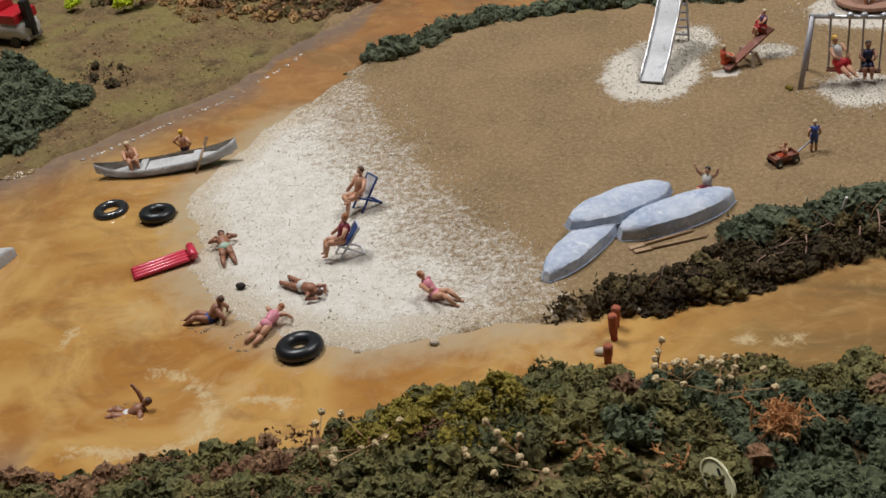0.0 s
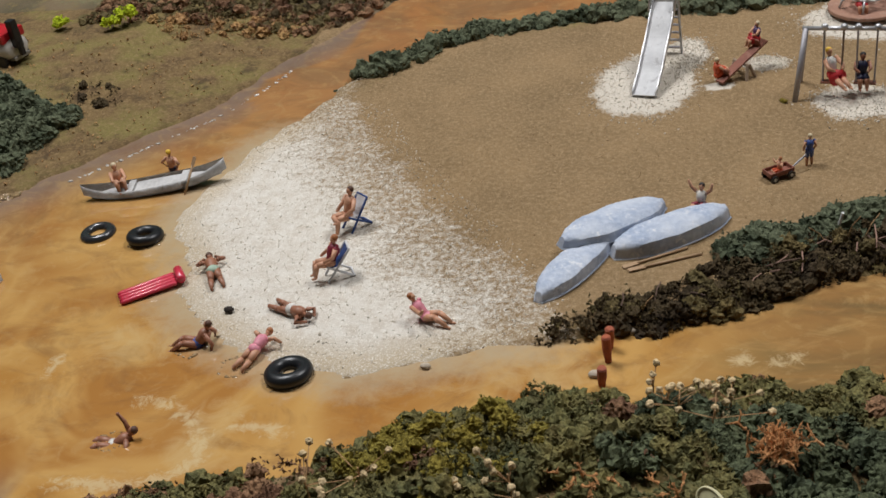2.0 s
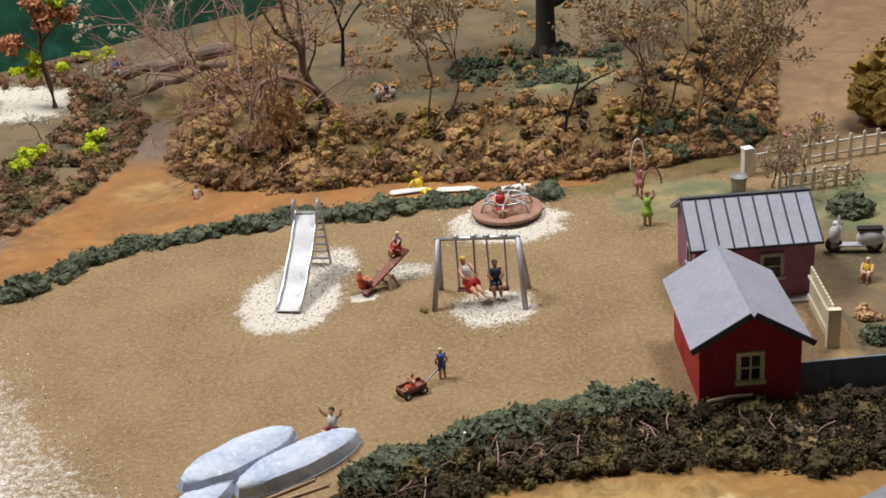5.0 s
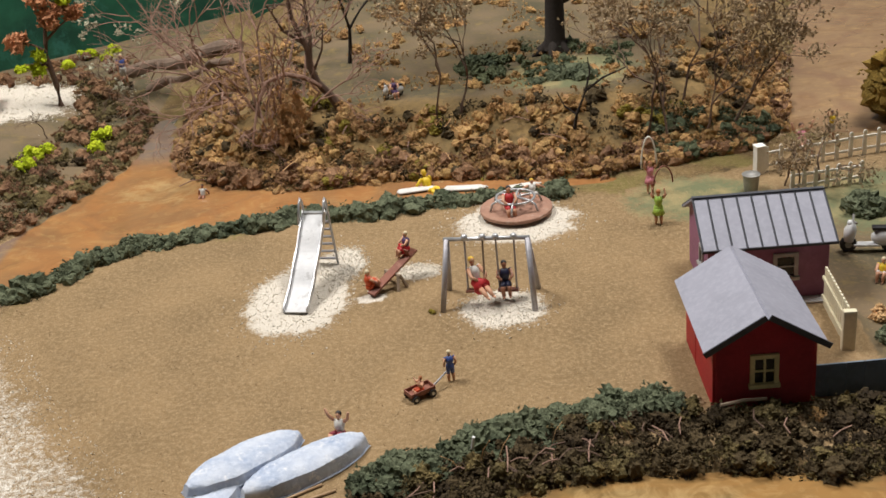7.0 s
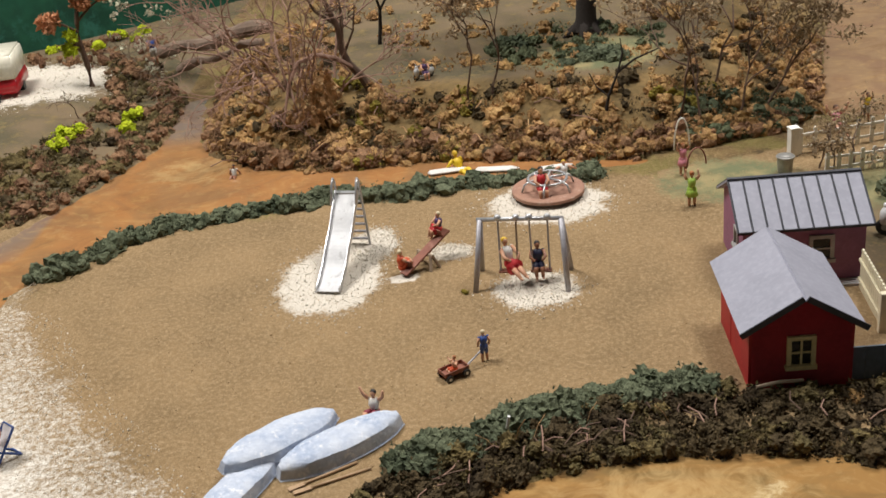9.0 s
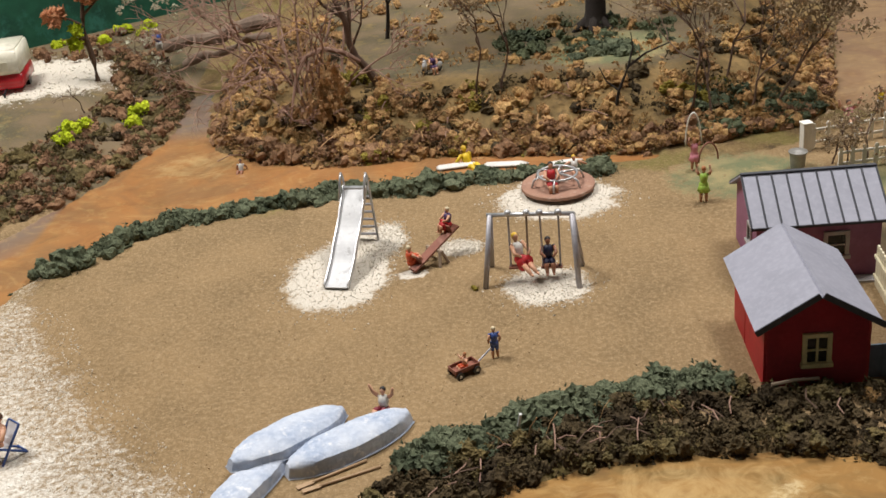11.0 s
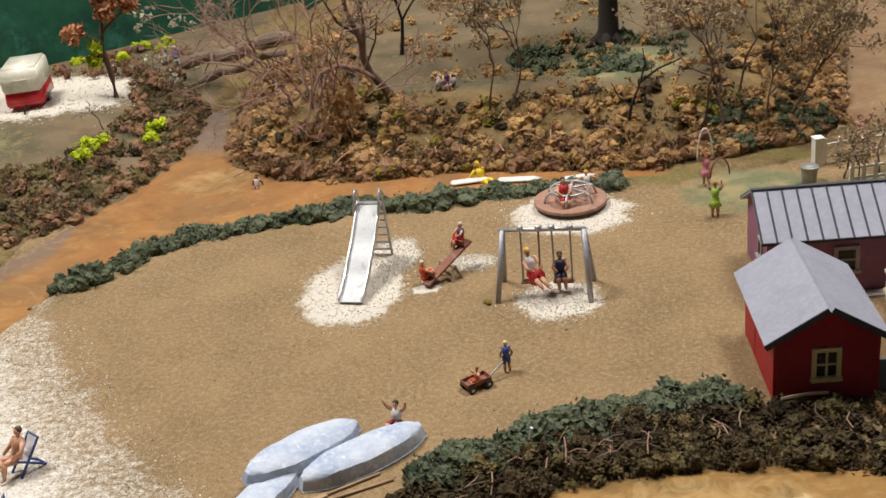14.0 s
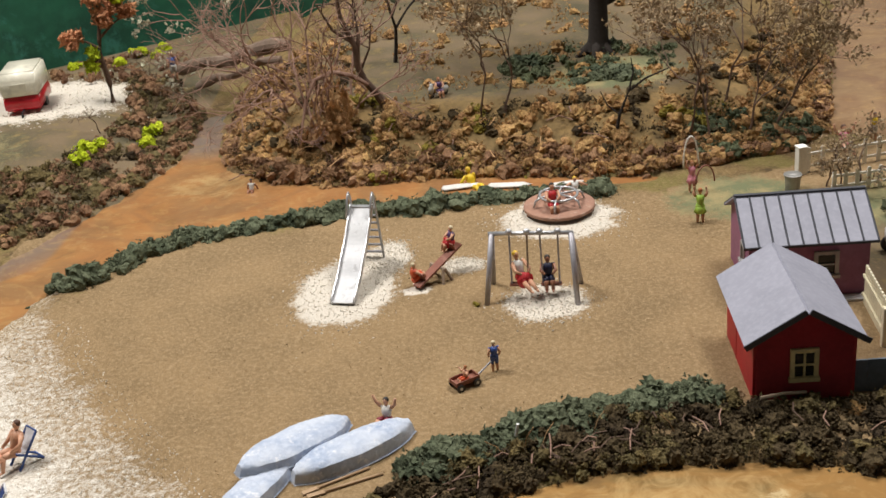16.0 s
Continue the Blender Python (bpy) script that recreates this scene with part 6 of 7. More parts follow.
def branch(bm, tips, p, way, length, r, depth, spread, bend=0.35, split=(2, 3), mi=0):
    pts = [p]
    v = way.normalized()
    for i in range(3):
        v = (v + Vector(rng.normal(size=3)) * bend * 0.5).normalized()
        pts.append(pts[-1] + v * length / 3)
    tube(bm, pts, [r, r * 0.85, r * 0.7, r * 0.55], 6 if r > 0.05 else 4, mi)
    if depth == 0:
        tips.append(pts[-1])
        tips.append(pts[-2])
        return
    for i in range(rng.integers(split[0], split[1] + 1)):
        side = Vector(rng.normal(size=3))
        side -= side.dot(v) * v
        start = pts[-1] if i < 2 else pts[2]
        branch(bm, tips, start, v + side.normalized() * spread * rng.uniform(0.6, 1.2), length * rng.uniform(0.6, 0.85), r * 0.68, depth - 1, spread, bend, split)


def plant(name, x, y, z, tall, r, depth, spread, bark, leaf, leaf_size, leaves, label, category, lean=(0, 0), group="", flat_leaf=1.0, start=0.4, split=(2, 3), scatter_r=0.25, bend=0.35):
    """A stem that forks into twigs, with small clumps of leaf or bud at the tips."""
    ob = thing(name, x, y, z, 0, label, category, group)
    bm = bmesh.new()
    tips = []
    branch(bm, tips, Vector((0, 0, -0.1)), Vector((lean[0], lean[1], 1)), tall * start, r, depth, spread, bend, split)
    part("trunk", bm, bark, ob)
    if leaf:
        t = np.array([tuple(p) for p in tips])
        c = np.repeat(t, leaves, 0) + rng.normal(size=(len(t) * leaves, 3)) * scatter_r
        me = crumbs("leaves", c, rng.uniform(0.6, 1.3, len(c)) * leaf_size, (1, 1, flat_leaf), True)
        me.materials.append(leaf)
        lob = new("leaves", me)
        lob.parent = ob
    return ob


def g(x, y):
    return float(height(x, y))


def big_tree():
    ob = thing("oak_tree", 7.1, 31.3, g(7.1, 31.3), 0, "tall dark trunked tree with deep green crown", "tree")
    bm = bmesh.new()
    tube(bm, [(0, 0, -0.3), (0, 0, 0.2), (0.05, 0, 1.0), (0.15, 0, 4.5), (0.3, 0, 8), (0.3, 0, 12)], [1.25, 0.95, 0.72, 0.62, 0.6, 0.5], 14)
    for i in range(6):
        a = i * 1.05 + 0.3
        tube(bm, [(0.3 * math.cos(a), 0.3 * math.sin(a), 0.8), (1.0 * math.cos(a), 1.0 * math.sin(a), 0.15), (1.7 * math.cos(a), 1.7 * math.sin(a), -0.15)], [0.4, 0.3, 0.1], 8)
    part("trunk", bm, M_DARKBARK, ob, flat=False)
    for a, z in ((0.1, 3.4), (2.5, 8), (4.2, 9), (5.5, 10)):
        bm = bmesh.new()
        tube(bm, [(0.2, 0, z), (1.0 * math.cos(a), math.sin(a), z + 0.2), (2.4 * math.cos(a), 2.4 * math.sin(a), z + 0.5 + z * 0.1)], [0.3, 0.25, 0.12], 8)
        part("limb", bm, M_DARKBARK, ob)
    # main crown is out of view, widened to shade the ground round the trunk
    n = 2600
    p = rng.normal(size=(n, 3))
    p /= np.linalg.norm(p, axis=1, keepdims=True)
    p *= (6.2 * (0.75 + 0.3 * wobble(p[:, 0] * 3, p[:, 1] * 3 + p[:, 2] * 2, 0.8)) * rng.uniform(0.6, 1.0, n))[:, None]
    p += (0.3, 0, 15.0)
    q = rng.normal(size=(160, 3)) * (0.45, 0.45, 0.3) + (2.3, 0.2, 4.0)
    me = crumbs("crown", np.concatenate([p, q]), np.concatenate([rng.uniform(0.6, 1.3, n) * 0.42, np.full(160, 0.17)]), (1, 1, 1), True)
    me.materials.append(M_HEDGE)
    lob = new("crown", me)
    lob.parent = ob


big_tree()

def rust_tree():
    """A slim upright stem with separate spiky tufts of rust and lime foliage."""
    x, y = -30.0, 34.4
    ob = thing("rust_tree", x, y, g(x, y), 22, "slim tree with rust and lime foliage tufts", "tree")
    bm = bmesh.new()
    tube(bm, [(0, 0, -0.2), (0.05, 0, 1.5), (-0.1, 0, 3.2), (0.0, 0, 4.8), (0.3, 0.1, 6.2), (0.4, 0, 8.0)], [0.27, 0.22, 0.19, 0.17, 0.12, 0.06], 8)
    for a, b in (((0, 0, 4.2), (-1.8, 0.1, 5.2)), ((0.1, 0, 5.0), (2.3, -0.2, 6.5)), ((-0.1, 0, 2.9), (-0.75, 0, 3.9)), ((0.35, 0, 6.4), (1.8, 0.2, 7.9)), ((-0.05, 0, 3.4), (-1.0, -0.2, 3.0))):
        va, vb = Vector(a), Vector(b)
        tube(bm, [va, va.lerp(vb, 0.5) + Vector((0, 0, 0.15)), vb], [0.12, 0.09, 0.04], 6)
    part("trunk", bm, M_TWIG, ob)
    for cx, cz, r, m in ((-1.9, 5.2, 0.85, M_RUST), (0.5, 6.5, 1.0, M_RUST), (0.2, 8.0, 0.9, M_RUST), (2.4, 6.7, 0.65, M_RUST), (1.2, 7.1, 0.7, M_RUST), (1.9, 8.2, 0.85, M_LIME), (-0.7, 4.0, 0.42, M_LIME), (-0.95, 3.0, 0.5, M_LIME)):
        p = rng.normal(size=(70, 3))
        p *= (r * rng.uniform(0.3, 1.0, 70) / np.linalg.norm(p, axis=1))[:, None]
        me = crumbs("leaf_tuft", p * (1, 1, 0.85) + (cx, 0, cz), rng.uniform(0.6, 1.2, 70) * 0.42, sprig=True)
        me.materials.append(m)
        new("leaf_tuft", me).parent = ob


rust_tree()
lime = [(-31.6, 46.6, 0.3), (-30.0, 48.0, 0.3), (-36.6, 44.1, 0.3), (-34.8, 45.0, 0.3), (-29.6, 45.2, 0.4), (-24.6, 25.5, 0.5), (-24.9, 27.6, 0.6), (-28.2, 23.4, 0.5), (-27.5, 24.2, 0.5), (-28.1, 21.7, 0.5),
        (-44.7, 9.6, 0.6), (-41.0, 9.2, 0.6), (-40.2, 9.8, 0.9), (-31, 40, 1.4)]
LIME_MESHES = [bush_mesh("lime_bush", 0.75, 0.9, 0.16, 150, M_LIME) for _ in range(3)]
for x, y, dz in lime:
    ob = new("lime_bush", LIME_MESHES[rng.integers(3)])
    k = 1.1 + 0.2 * rng.uniform(-1, 1)
    ob.matrix_basis = at(x, y, g(x, y) + dz - 0.2, rng.uniform(0, 360)) @ Matrix.Diagonal((k, k, k, 1))
    tagged(ob, "bright lime green foam bush", "bush", "lime bushes")

DRY = "dry twiggy sapling with pale beige buds"
for x, y, tall, lean in ((-0.8, 20.9, 10, (0.1, 0)), (0.6, 21.4, 8, (0.3, 0.1)), (11.6, 18.2, 9, (0.3, 0)), (13.0, 17.6, 11, (-0.1, 0)), (15.2, 18.5, 10, (0.2, 0.1)), (17.2, 20, 10, (0.1, 0.1)), (14.3, 21, 11, (0, 0.1))):
    plant("dry_sapling", x, y, g(x, y), tall, 0.09, 4, 0.6, M_TWIG, M_BEIGE, 0.17, 7, DRY, "sapling", lean, "dry saplings on the hill", start=0.34, split=(2, 3))
ob = thing("bare_sapling", 7.4, 18.6, g(7.4, 18.6), 0, "dark bare sapling leaning over the hill", "sapling")
for pts, r in (([(0, 0, -0.2), (0.3, 0, 1.4), (0.9, 0.1, 2.8)], 0.12), ([(0.9, 0.1, 2.8), (1.9, 0.2, 3.5), (3.3, 0.3, 4.0)], 0.08), ([(0.9, 0.1, 2.8), (1.2, 0.2, 3.9), (1.1, 0.3, 4.8)], 0.07), ([(0.3, 0, 1.4), (-0.4, 0.1, 2.0), (-0.8, 0.1, 2.9)], 0.06)):
    bm = bmesh.new()
    tube(bm, pts, [r, r * 0.8, r * 0.45], 7)
    part("trunk" if r == 0.12 else "limb", bm, M_DARKBARK, ob)
for x, y, tall in ((19.0, 11.0, 4.2), (20.2, 11.6, 4.6), (18.4, 11.6, 3.6), (21.3, 12.0, 4.0)):
    plant("dry_shrub", x, y, g(x, y), tall, 0.06, 3, 0.7, M_TWIG, M_BEIGE, 0.12, 7, "dry shrub with beige buds at the fence", "shrub", group="fence shrubs", start=0.32)
for x, y, k in ((21.6, 7.8, 1.7), (19.0, -5.0, 1.0), (19.9, -5.5, 1.1)):
    ob = new("green_shrub", HEDGE_MESHES[rng.integers(6)])
    ob.matrix_basis = at(x, y, 0) @ Matrix.Diagonal((k, k, k, 1))
    tagged(ob, "dark green shrub beside the fence", "shrub", "garden shrubs")
for x, y in ((18.7, 5.8), (19.2, -3.2)):
    ob = new("straw_tuft", bush_mesh("straw_tuft", 0.7, 0.8, 0.11, 160, M_STRAW))
    ob.matrix_basis = at(x, y, 0)
    tagged(ob, "tuft of straw coloured dry foliage", "shrub", "straw tufts")
GOLD_MESHES = [bush_mesh("gold_tree_crown", 2.6, 1.5, 0.24, 1500, M_GOLDLEAF)]
ob = thing("gold_tree", 28.2, 21.0, 0, 0, "rounded tree with dull golden foliage", "tree")
bm = bmesh.new()
tube(bm, [(0, 0, -0.2), (0, 0, 1.2), (0.1, 0, 2.4)], [0.4, 0.3, 0.25], 10)
part("trunk", bm, M_DARKBARK, ob)
crown = new("crown", GOLD_MESHES[0])
crown.parent = ob
crown.matrix_basis = at(0, 0, 1.6) @ Matrix.Diagonal((1.3, 1.3, 1.3, 1))
hedge([(5.2, 25.6), (9.7, 26.2)], 1.1, 1.4, "dark green foam bush on the far hill", "hill bushes", 0.6, FAR_HEDGE_MESHES)

# driftwood heap and fallen log
for x, y, tall, lean in ((-12.5, 23.5, 13, (-0.2, -0.1)), (-11.0, 22.0, 11, (0.3, -0.2)), (-14.2, 25.0, 12, (-0.4, 0)), (-9.8, 25.0, 12, (0.2, 0)), (-13.0, 28.0, 14, (0, 0.1)), (-15.5, 28.5, 12, (-0.5, 0)), (-10.8, 20.6, 7, (-0.5, -0.6)), (-14.0, 21.6, 7, (0.4, -0.7)),
                         (-16.5, 31, 11, (-0.8, -0.2)), (-12.0, 31, 13, (0.5, 0)), (-15.5, 34, 12, (-0.9, 0)), (-13.0, 24.5, 9, (-0.7, -0.3)), (-9.5, 22.0, 8, (0.5, -0.2))):
    plant("driftwood_brush", x, y, g(x, y), tall, 0.11, 5, 0.75, M_GREYTWIG, None, 0, 0, "tangled heap of dry grey-brown twigs", "brushwood", lean, "brushwood heap", start=0.3)


def forked_tree():
    """A leaning stem that forks upwards, with one limb arching down to the moss."""
    x, y = -7.2, 23.4
    ob = thing("forked_tree", x, y, g(x, y), 9, "bare brown forked tree leaning over the hill", "tree")
    bm = bmesh.new()
    tube(bm, [(0.2, 0, -0.3), (-0.5, 0, 1.0), (-1.2, 0, 2.0), (-1.5, 0, 3.0), (-1.5, 0, 4.2), (-2.2, 0.1, 6.2), (-2.3, 0.2, 8.5)], [0.34, 0.27, 0.24, 0.22, 0.2, 0.15, 0.08], 9)
    part("trunk", bm, M_TWIG, ob)
    tips = []
    for pts, r in (([(-1.45, 0, 3.2), (-1.2, 0, 5.0), (-1.3, 0, 7.5)], 0.15), ([(-1.5, 0, 4.4), (-2.8, 0.2, 5.4), (-3.6, 0.1, 7.2)], 0.12), ([(-1.35, 0, 2.6), (-0.6, 0.1, 4.0), (-0.3, 0.2, 5.6)], 0.09)):
        bm = bmesh.new()
        tube(bm, pts, [r, r * 0.75, r * 0.4], 7)
        for k in range(4):
            branch(bm, tips, Vector(pts[1]).lerp(Vector(pts[2]), k / 3), Vector(rng.normal(size=3)) + Vector((0, 0, 0.8)), 1.3, 0.05, 2, 0.7)
        part("limb", bm, M_TWIG, ob)
    bm = bmesh.new()
    tube(bm, [(-1.0, -0.1, 1.7), (-2.0, -0.4, 2.5), (-3.2, -0.8, 3.0), (-4.3, -1.2, 2.7), (-5.0, -1.8, 1.6), (-5.4, -2.4, 0.3), (-5.7, -3.0, -0.8)], [0.17, 0.16, 0.15, 0.13, 0.11, 0.08, 0.04], 8)
    for p in ((-3.2, -0.8, 3.0), (-4.3, -1.2, 2.7), (-5.0, -1.8, 1.6)):
        for k in range(2):
            branch(bm, tips, Vector(p), Vector(rng.normal(size=3)), 1.1, 0.05, 2, 0.8)
    part("limb", bm, M_GREYTWIG, ob)


forked_tree()
plant("dark_sapling", -7.6, 33.0, g(-7.6, 33.0), 9, 0.16, 3, 0.6, M_DARKBARK, M_HEDGE, 0.16, 8, "slim dark sapling with green foliage", "sapling", start=0.45)
for x, y, tall, lean in ((-22.5, 41, 13, (-0.5, 0)), (-19.0, 39, 14, (-0.8, 0)), (-17.2, 36.5, 13, (-0.4, 0.1)), (-18.0, 36.5, 12, (0.1, -0.1))):
    plant("budding_brush", x, y, g(x, y) + 0.5, tall, 0.09, 4, 0.6, M_GREYTWIG, M_PALEBUD, 0.2, 3, "twiggy brush with pale buds by the log", "shrub", lean, "budding brush", start=0.33, scatter_r=0.12, split=(2, 2))
for x, y, tall in ((-28.6, 27.5, 3.5), (-25.8, 29.5, 3.0), (-24.8, 36.5, 4.5), (-27.5, 38.5, 4)):
    plant("dark_twigs", x, y, g(x, y), tall, 0.05, 3, 0.8, M_TWIG, None, 0, 0, "small dark twiggy bush", "shrub", (-0.2, 0), "dark twig bushes")


def fallen_log(a, b, r, label, material):
    va, vb = Vector(a), Vector(b)
    ob = thing("fallen_log", *va, 0, label, "log", "fallen logs")
    d = vb - va
    bm = bmesh.new()
    tube(bm, [d * (i / 8) + Vector((0, 0, 0.18 * math.sin(i * 1.3))) for i in range(9)], [r * (0.85 + 0.2 * math.sin(i * 2.1)) for i in range(9)], 12)
    for v in bm.verts:
        v.co += Vector((0.3, 0.3, 1)) * 0.28 * noise.noise(v.co * 1.6)
    part("trunk", bm, material, ob)
    for i in (2, 5):
        bm = bmesh.new()
        p = d * (i / 8)
        tube(bm, [p, p + Vector((0.5, -1.2, 0.5)), p + Vector((0.7, -2.2, 0.1))], [r * 0.35, r * 0.25, 0.05], 7)
        part("branch_stub", bm, material, ob)


M_LOG = paint("weathered_log", (0.22, 0.155, 0.11), (0.14, 0.095, 0.07), size=0.3, rough=0.9, bump=0.08)
fallen_log((-25.2, 37.4, 2.3), (-15.5, 34.0, 4.6), 0.55, "weathered fallen log over the creek", M_LOG)
fallen_log((-22.8, 33.6, 2.0), (-15.5, 31.0, 4.4), 0.32, "thin grey fallen log over the creek", M_LOG)

# dry leaf bundle hanging on the brushwood
n = 170
c = rng.normal(size=(n, 3)) * (0.45, 0.35, 0.7) + (-9.8, 20.6, 3.5)
c2 = rng.normal(size=(160, 3)) * (0.7, 0.4, 0.35) + (-10.8, 20.3, 2.4)
stuff("dry_leaves", crumbs("dry_leaves", np.concatenate([c, c2]), rng.uniform(0.7, 1.5, n + 160) * 0.26, (0.8, 0.8, 1.6), True), M_STRAW, "bundle of dry orange-brown leaves on the brushwood", "leaves")
# loose straws and twigs on the hillside
for i in range(26):
    x, y = rng.uniform(-17, 8), 0
    y = 17.4 + rng.uniform(0.2, 3)
    a = rng.uniform(0, math.pi)
    ln = rng.uniform(0.6, 1.8)
    bm = bmesh.new()
    tube(bm, [(-ln / 2, 0, 0), (0, 0.1 * rng.normal(), 0.15), (ln / 2, 0, rng.uniform(-0.2, 0.3))], 0.035, 5)
    solid("twig", bm, M_STRAW if i % 3 else M_GREYTWIG, at(x, y, g(x, y) + 0.75, math.degrees(a)), "loose pale twig lying on the hillside moss", "twig", "loose twigs")

# ---- front bank details ----
M_SIGN = paint("pale_yellow_sign_plastic", (0.80, 0.75, 0.46), size=0.2, rough=0.35)
M_LETTER = paint("black_letter_paint", (0.015, 0.015, 0.015), size=0.1, rough=0.5)
M_WHITESTICK = paint("white_plastic_stick", (0.75, 0.75, 0.74), size=0.1, rough=0.4)
M_GRAVEL = foliage("grey_gravel", [(0.2, 0.19, 0.18), (0.32, 0.31, 0.3), (0.13, 0.125, 0.12)], 0.8, dark=0.7)
heap("gravel", [(0.2, -30), (1.2, -28), (3, -26), (6, -24.5), (4, -33)], 55, 0.12, 0.25, M_GRAVEL, "grey gravel at the front of the layout", "gravel", sprig=False, puff=0)


def letter_sign():
    ob = thing("letter_sign", -1.4, -29.5, g(-1.4, -29.5) + 0.45, 8, "pale yellow oval sign with a black letter", "sign", rx=-50, ry=-48)
    bm = bmesh.new()
    o = [(0.36 * math.cos(a), 1.05 + 0.62 * math.copysign(abs(math.sin(a)) ** 0.8, math.sin(a))) for a in (2 * math.pi * i / 32 for i in range(32))]
    prism(bm, o, -0.06, 0.06)
    bmesh.ops.rotate(bm, matrix=Matrix.Rotation(math.pi / 2, 3, "X"), verts=bm.verts)
    part("plate", bm, M_SIGN, ob)
    bm = bmesh.new()
    o2 = [(0.37 * math.cos(a), -0.075, 1.05 + 0.63 * math.copysign(abs(math.sin(a)) ** 0.8, math.sin(a))) for a in (2 * math.pi * i / 32 for i in range(32))]
    tube(bm, o2, 0.04, 6, closed=True)
    part("rim", bm, M_SIGN, ob)
    bm = bmesh.new()
    tube(bm, [(0, 0, -0.6), (0, 0, 0.5)], 0.06, 8)
    part("stake", bm, M_SIGN, ob)
    bm = bmesh.new()
    z0 = 1.08
    stroke = [(-0.2, 0.2), (-0.1, -0.2), (0.0, 0.08), (0.1, -0.2), (0.2, 0.2)]
    for (xa, za), (xb, zb) in zip(stroke, stroke[1:]):
        tube(bm, [(xa, -0.085, z0 + za), (xb, -0.085, z0 + zb)], 0.035, 6)
    part("letter_w", bm, M_LETTER, ob)


letter_sign()
bm = bmesh.new()
tube(bm, [(0, 0, 0), (0.12, 0, 0.55)], 0.06, 8)
solid("marker_stick", bm, M_WHITESTICK, at(1.65, -11.9, 0.75, -30), "small white plastic stick in the hedge", "stick")
bm = bmesh.new()
tube(bm, [(-0.9, 0, 0), (0, 0.05, 0.05), (0.9, 0, 0.02)], 0.07, 6)
solid("wood_strip", bm, M_OLDWOOD, at(11.9, -9.9, 0.7, 8), "brown strip of wood lying before the shed", "wood strip")


def flower_stem(x, y, tall, heads, lean, material, head_r, label, group):
    z = g(x, y) + 0.45
    ob = thing("dry_flower", x, y, z, rng.uniform(0, 360), label, "dry flower", group)
    bm = bmesh.new()
    top = Vector((lean, 0, tall))
    tube(bm, [(0, 0, -0.4), (lean * 0.4, 0, tall * 0.5), top], 0.03, 5)
    ends = []
    for i in range(heads):
        e = top + Vector((rng.normal() * 0.55, rng.normal() * 0.55, rng.uniform(-0.2, 0.45)))
        tube(bm, [top - Vector((0, 0, 0.3)), e], 0.02, 4)
        ends.append(e)
    part("stem", bm, M_STRAW, ob)
    for e in ends:
        bm = bmesh.new()
        ball(bm, e, head_r, 0, 2)
        for v in bm.verts:
            v.co += (v.co - e) * 0.5 * noise.noise(v.co * 14)
        part("flower_head", bm, material, ob)


M_SEED = foliage("pale_seed_heads", [(0.60, 0.46, 0.26), (0.48, 0.35, 0.18), (0.68, 0.55, 0.35)], 0.5, dark=0.8)
FL = "dry flower stalk with beige seed heads"
for x, y, tall, heads, lean in ((-3.7, -24.0, 0.8, 8, 0.1), (-3.3, -24.4, 0.7, 5, -0.1), (-1.8, -23.8, 0.8, 9, 0.1), (-2.3, -25.2, 0.7, 5, 0.1), (-4.3, -22.3, 0.8, 4, 0),
                                (-13.6, -28.8, 0.6, 6, 0.1), (-12.2, -28.1, 0.6, 6, 0), (-7.6, -28.3, 0.6, 7, 0.1), (-8.4, -28.6, 0.5, 5, 0)):
    flower_stem(x, y, tall, heads, lean, M_SEED, 0.115, FL, "dry flowers in the scrub")


M_RUSTMOSS = foliage("rust_orange_moss", [(0.56, 0.29, 0.12), (0.46, 0.22, 0.085), (0.62, 0.36, 0.18)], 0.6, dark=0.75)


def rust_tangle(x, y, r, count, label):
    ob = thing("rust_moss_tangle", x, y, g(x, y) + 0.95, 0, label, "dried moss")
    bm = bmesh.new()
    tips = []
    for i in range(count):
        a = rng.uniform(0, 2 * math.pi)
        branch(bm, tips, Vector((0.4 * r * rng.normal(), 0.3 * r * rng.normal(), 0)), Vector((math.cos(a), math.sin(a), rng.uniform(0.2, 1.1))), r * 0.36, 0.055, 2, 0.9, 0.6)
    part("tangle", bm, M_RUSTMOSS, ob)


rust_tangle(-0.4, -26.4, 0.95, 44, "rust-orange tangle of dried moss")
rust_tangle(-5.4, -28.1, 0.7, 8, "rust-orange tangle of dried moss")
rust_tangle(-3.2, -28.2, 0.6, 7, "rust-orange tangle of dried moss")

# resin ridges on the water; the bank line carries painted glints
M_GLOSS = paint("clear_gloss_ridge", (0.36, 0.25, 0.13), (0.3, 0.2, 0.1), size=0.2, rough=0.05, coat=1.0, bump=0.06)


def foam(points, width, count, material, label, size=0.14, tall=0.3):
    p = np.array(points, float)
    s = np.sort(rng.uniform(0, len(p) - 1.001, count))
    i = s.astype(int)
    c = p[i] + (p[i + 1] - p[i]) * (s - i)[:, None] + rng.normal(size=(count, 2)) * width
    c = np.concatenate([c, np.full((count, 1), WATER + 0.0)], 1)
    me = crumbs("water_ridge", c, rng.uniform(0.5, 1.4, count) * size, (1.4, 1, tall))
    me.materials.append(material)
    me.shade_smooth()
    tagged(new("water_ridge", me), label, "foam", kind="stuff")


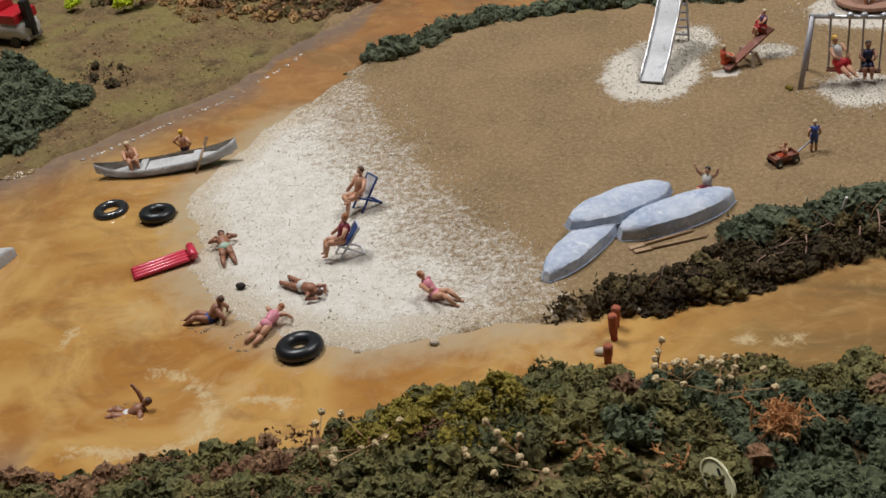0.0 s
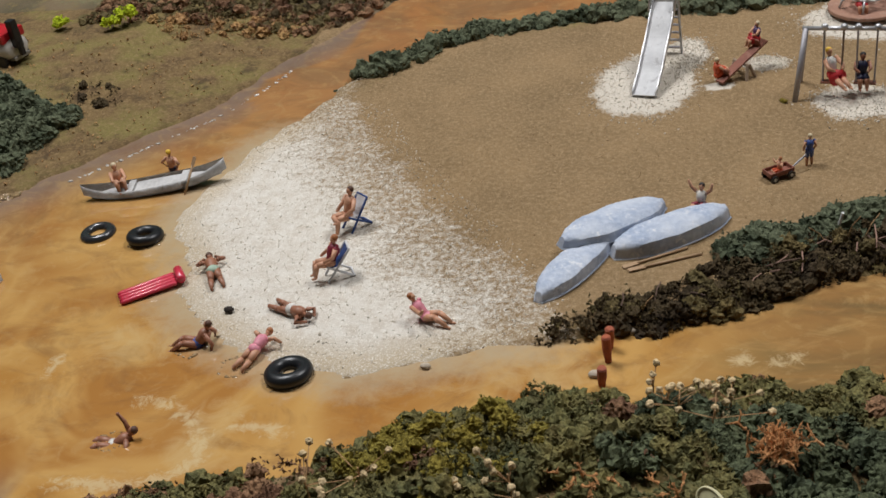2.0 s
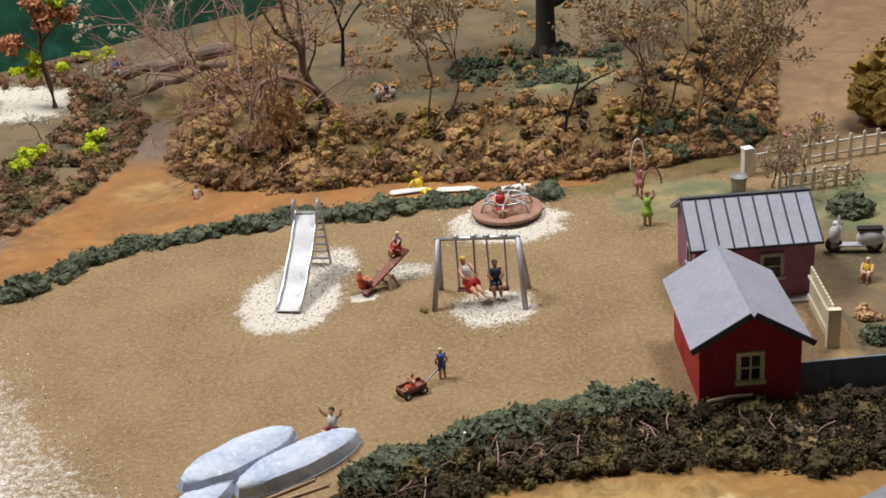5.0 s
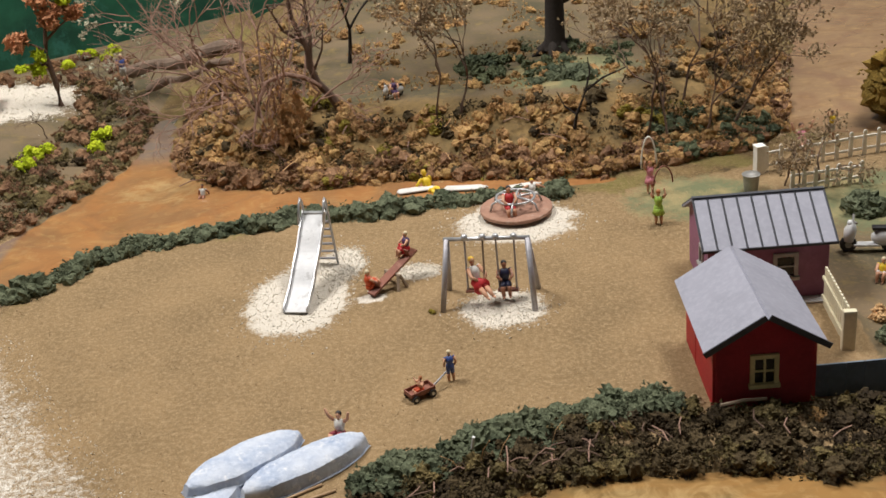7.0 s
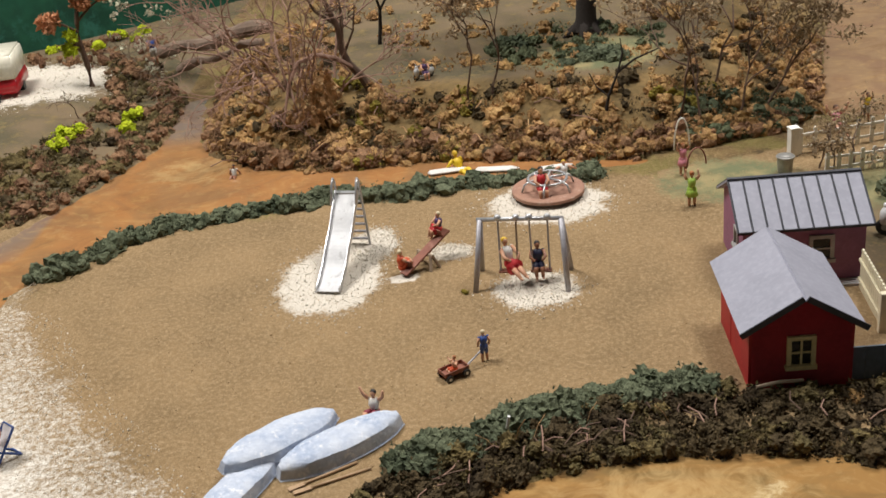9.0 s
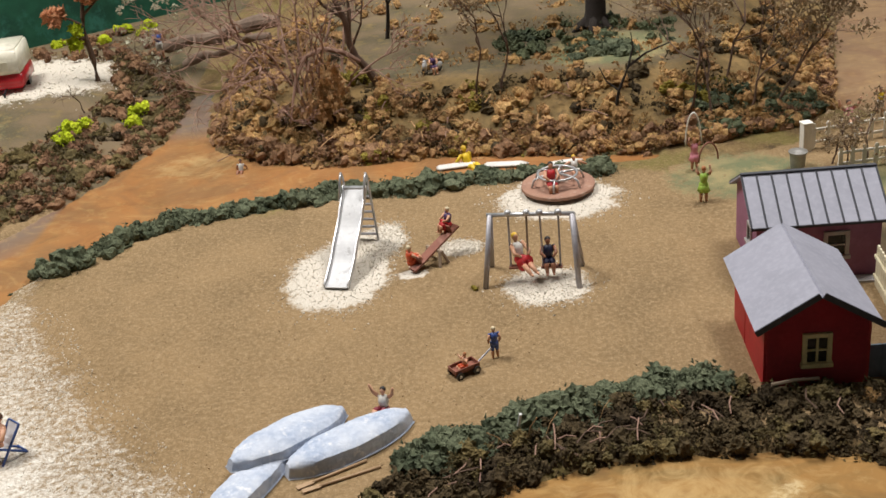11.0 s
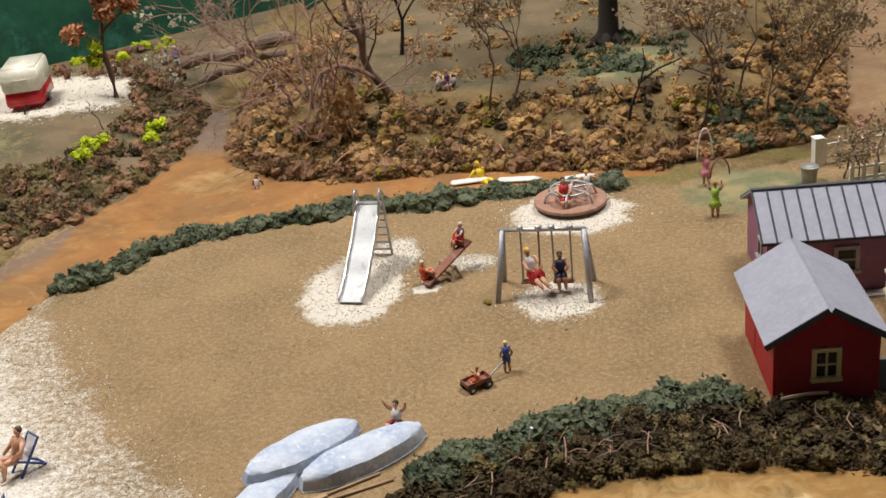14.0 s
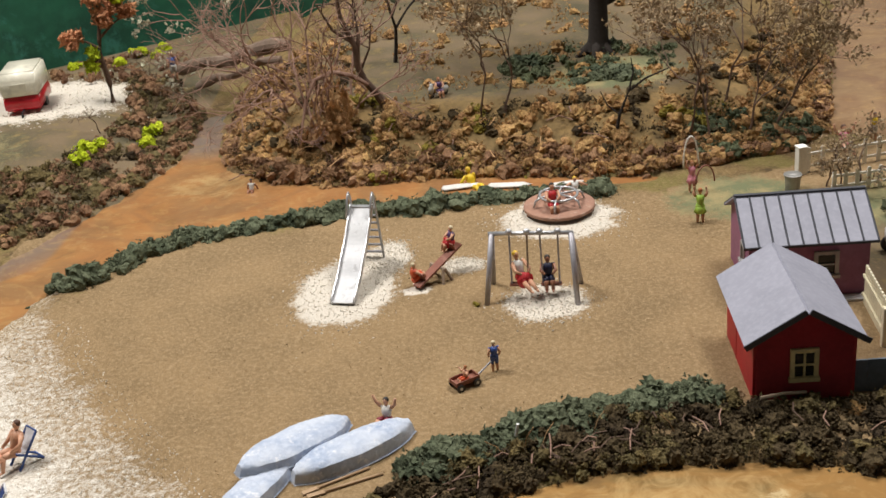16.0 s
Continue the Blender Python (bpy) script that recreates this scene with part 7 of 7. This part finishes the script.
# white paint on these crumbs stands in for glints off the resin
M_GLINT = paint("white_glint_paint", (0.72, 0.69, 0.63), size=0.1, rough=0.15, coat=0.6)
foam([(-35.0, -7.2), (-33.2, -5.0), (-31.6, -2.6), (-29.9, -0.6), (-28.4, 2.8), (-27.6, 5.4)], 0.05, 70, M_GLINT, "broken white line of painted glints along the river bank", 0.09, 0.5)
foam([(-38.8, -9.2), (-37.2, -8.6)], 0.2, 40, M_GLOSS, "glossy resin ridge along the river bank", 0.14, 0.5)
for x, y, r in ((-17.6, -21.2, 0.95), (-28.0, -12.4, 0.9), (-22.8, -25.2, 0.5), (-22.2, -19.9, 0.6), (-19.9, -20.9, 0.6)):
    foam([(x + r * math.cos(a), y + r * math.sin(a)) for a in (2 * math.pi * i / 10 for i in range(11))], 0.03, 26, M_GLOSS, "glossy resin ripple round a bather", 0.06, 0.6)

# small tufts and stalks
for x, y, k, m, label in ((-0.45, 0.05, 0.4, M_YELLOWMOSS, "small mustard tuft at the foot of the swing"), (10.3, -8.7, 0.6, M_BEIGE, "small pale flowering tuft beside the shed"),
                          (-23.6, 3.6, 0.45, M_HEDGE, "small dark bush at the end of the hedge"), (-24.0, 2.6, 0.3, M_HEDGE, "small dark bush at the end of the hedge"),
                          (12.4, -9.9, 0.6, M_YELLOWMOSS, "mustard tuft before the shed"), (14.6, -10.2, 0.7, M_HILLMOSS, "brown moss tuft before the shed")):
    ob = new("tuft", bush_mesh("tuft", 0.7, 0.8, 0.13, 130, m))
    ob.matrix_basis = at(x, y, g(x, y)) @ Matrix.Diagonal((k, k, k, 1))
    tagged(ob, label, "tuft")
for x, y, dx, dz in ((1.9, -12.3, 0.5, 1.2), (1.2, -12.6, -0.7, 0.9), (2.6, -12.0, 0.6, 0.8), (4.6, -11.2, 0.4, 0.9), (7.6, -11.5, -0.5, 0.8), (-5.2, -17.2, 0.4, 0.7)):
    bm = bmesh.new()
    tube(bm, [(0, 0, 0), (dx * 0.4, 0, dz * 0.6), (dx, 0, dz)], 0.02, 5)
    solid("dry_stalk", bm, M_STRAW, at(x, y, 0.3, rng.uniform(-40, 40)), "thin dry stalk sticking out of the bank", "stalk", "dry stalks")
for i in range(34):
    x = rng.uniform(-7, 15)
    y = np.interp(x, [-8, -2, 4, 8, 15], [-17.6, -15.2, -12.4, -11.2, -11.4]) + rng.normal() * 0.5
    ln = rng.uniform(0.5, 1.3)
    bm = bmesh.new()
    tube(bm, [(-ln / 2, 0, 0), (0, 0.1 * rng.normal(), 0.12), (ln / 2, 0, rng.uniform(-0.15, 0.25))], 0.03, 5)
    solid("bank_twig", bm, M_GREYTWIG if i % 2 else M_TWIG, at(x, y, g(x, y) + 0.5, rng.uniform(0, 180)), "broken twig caught in the bank moss", "twig", "bank twigs")
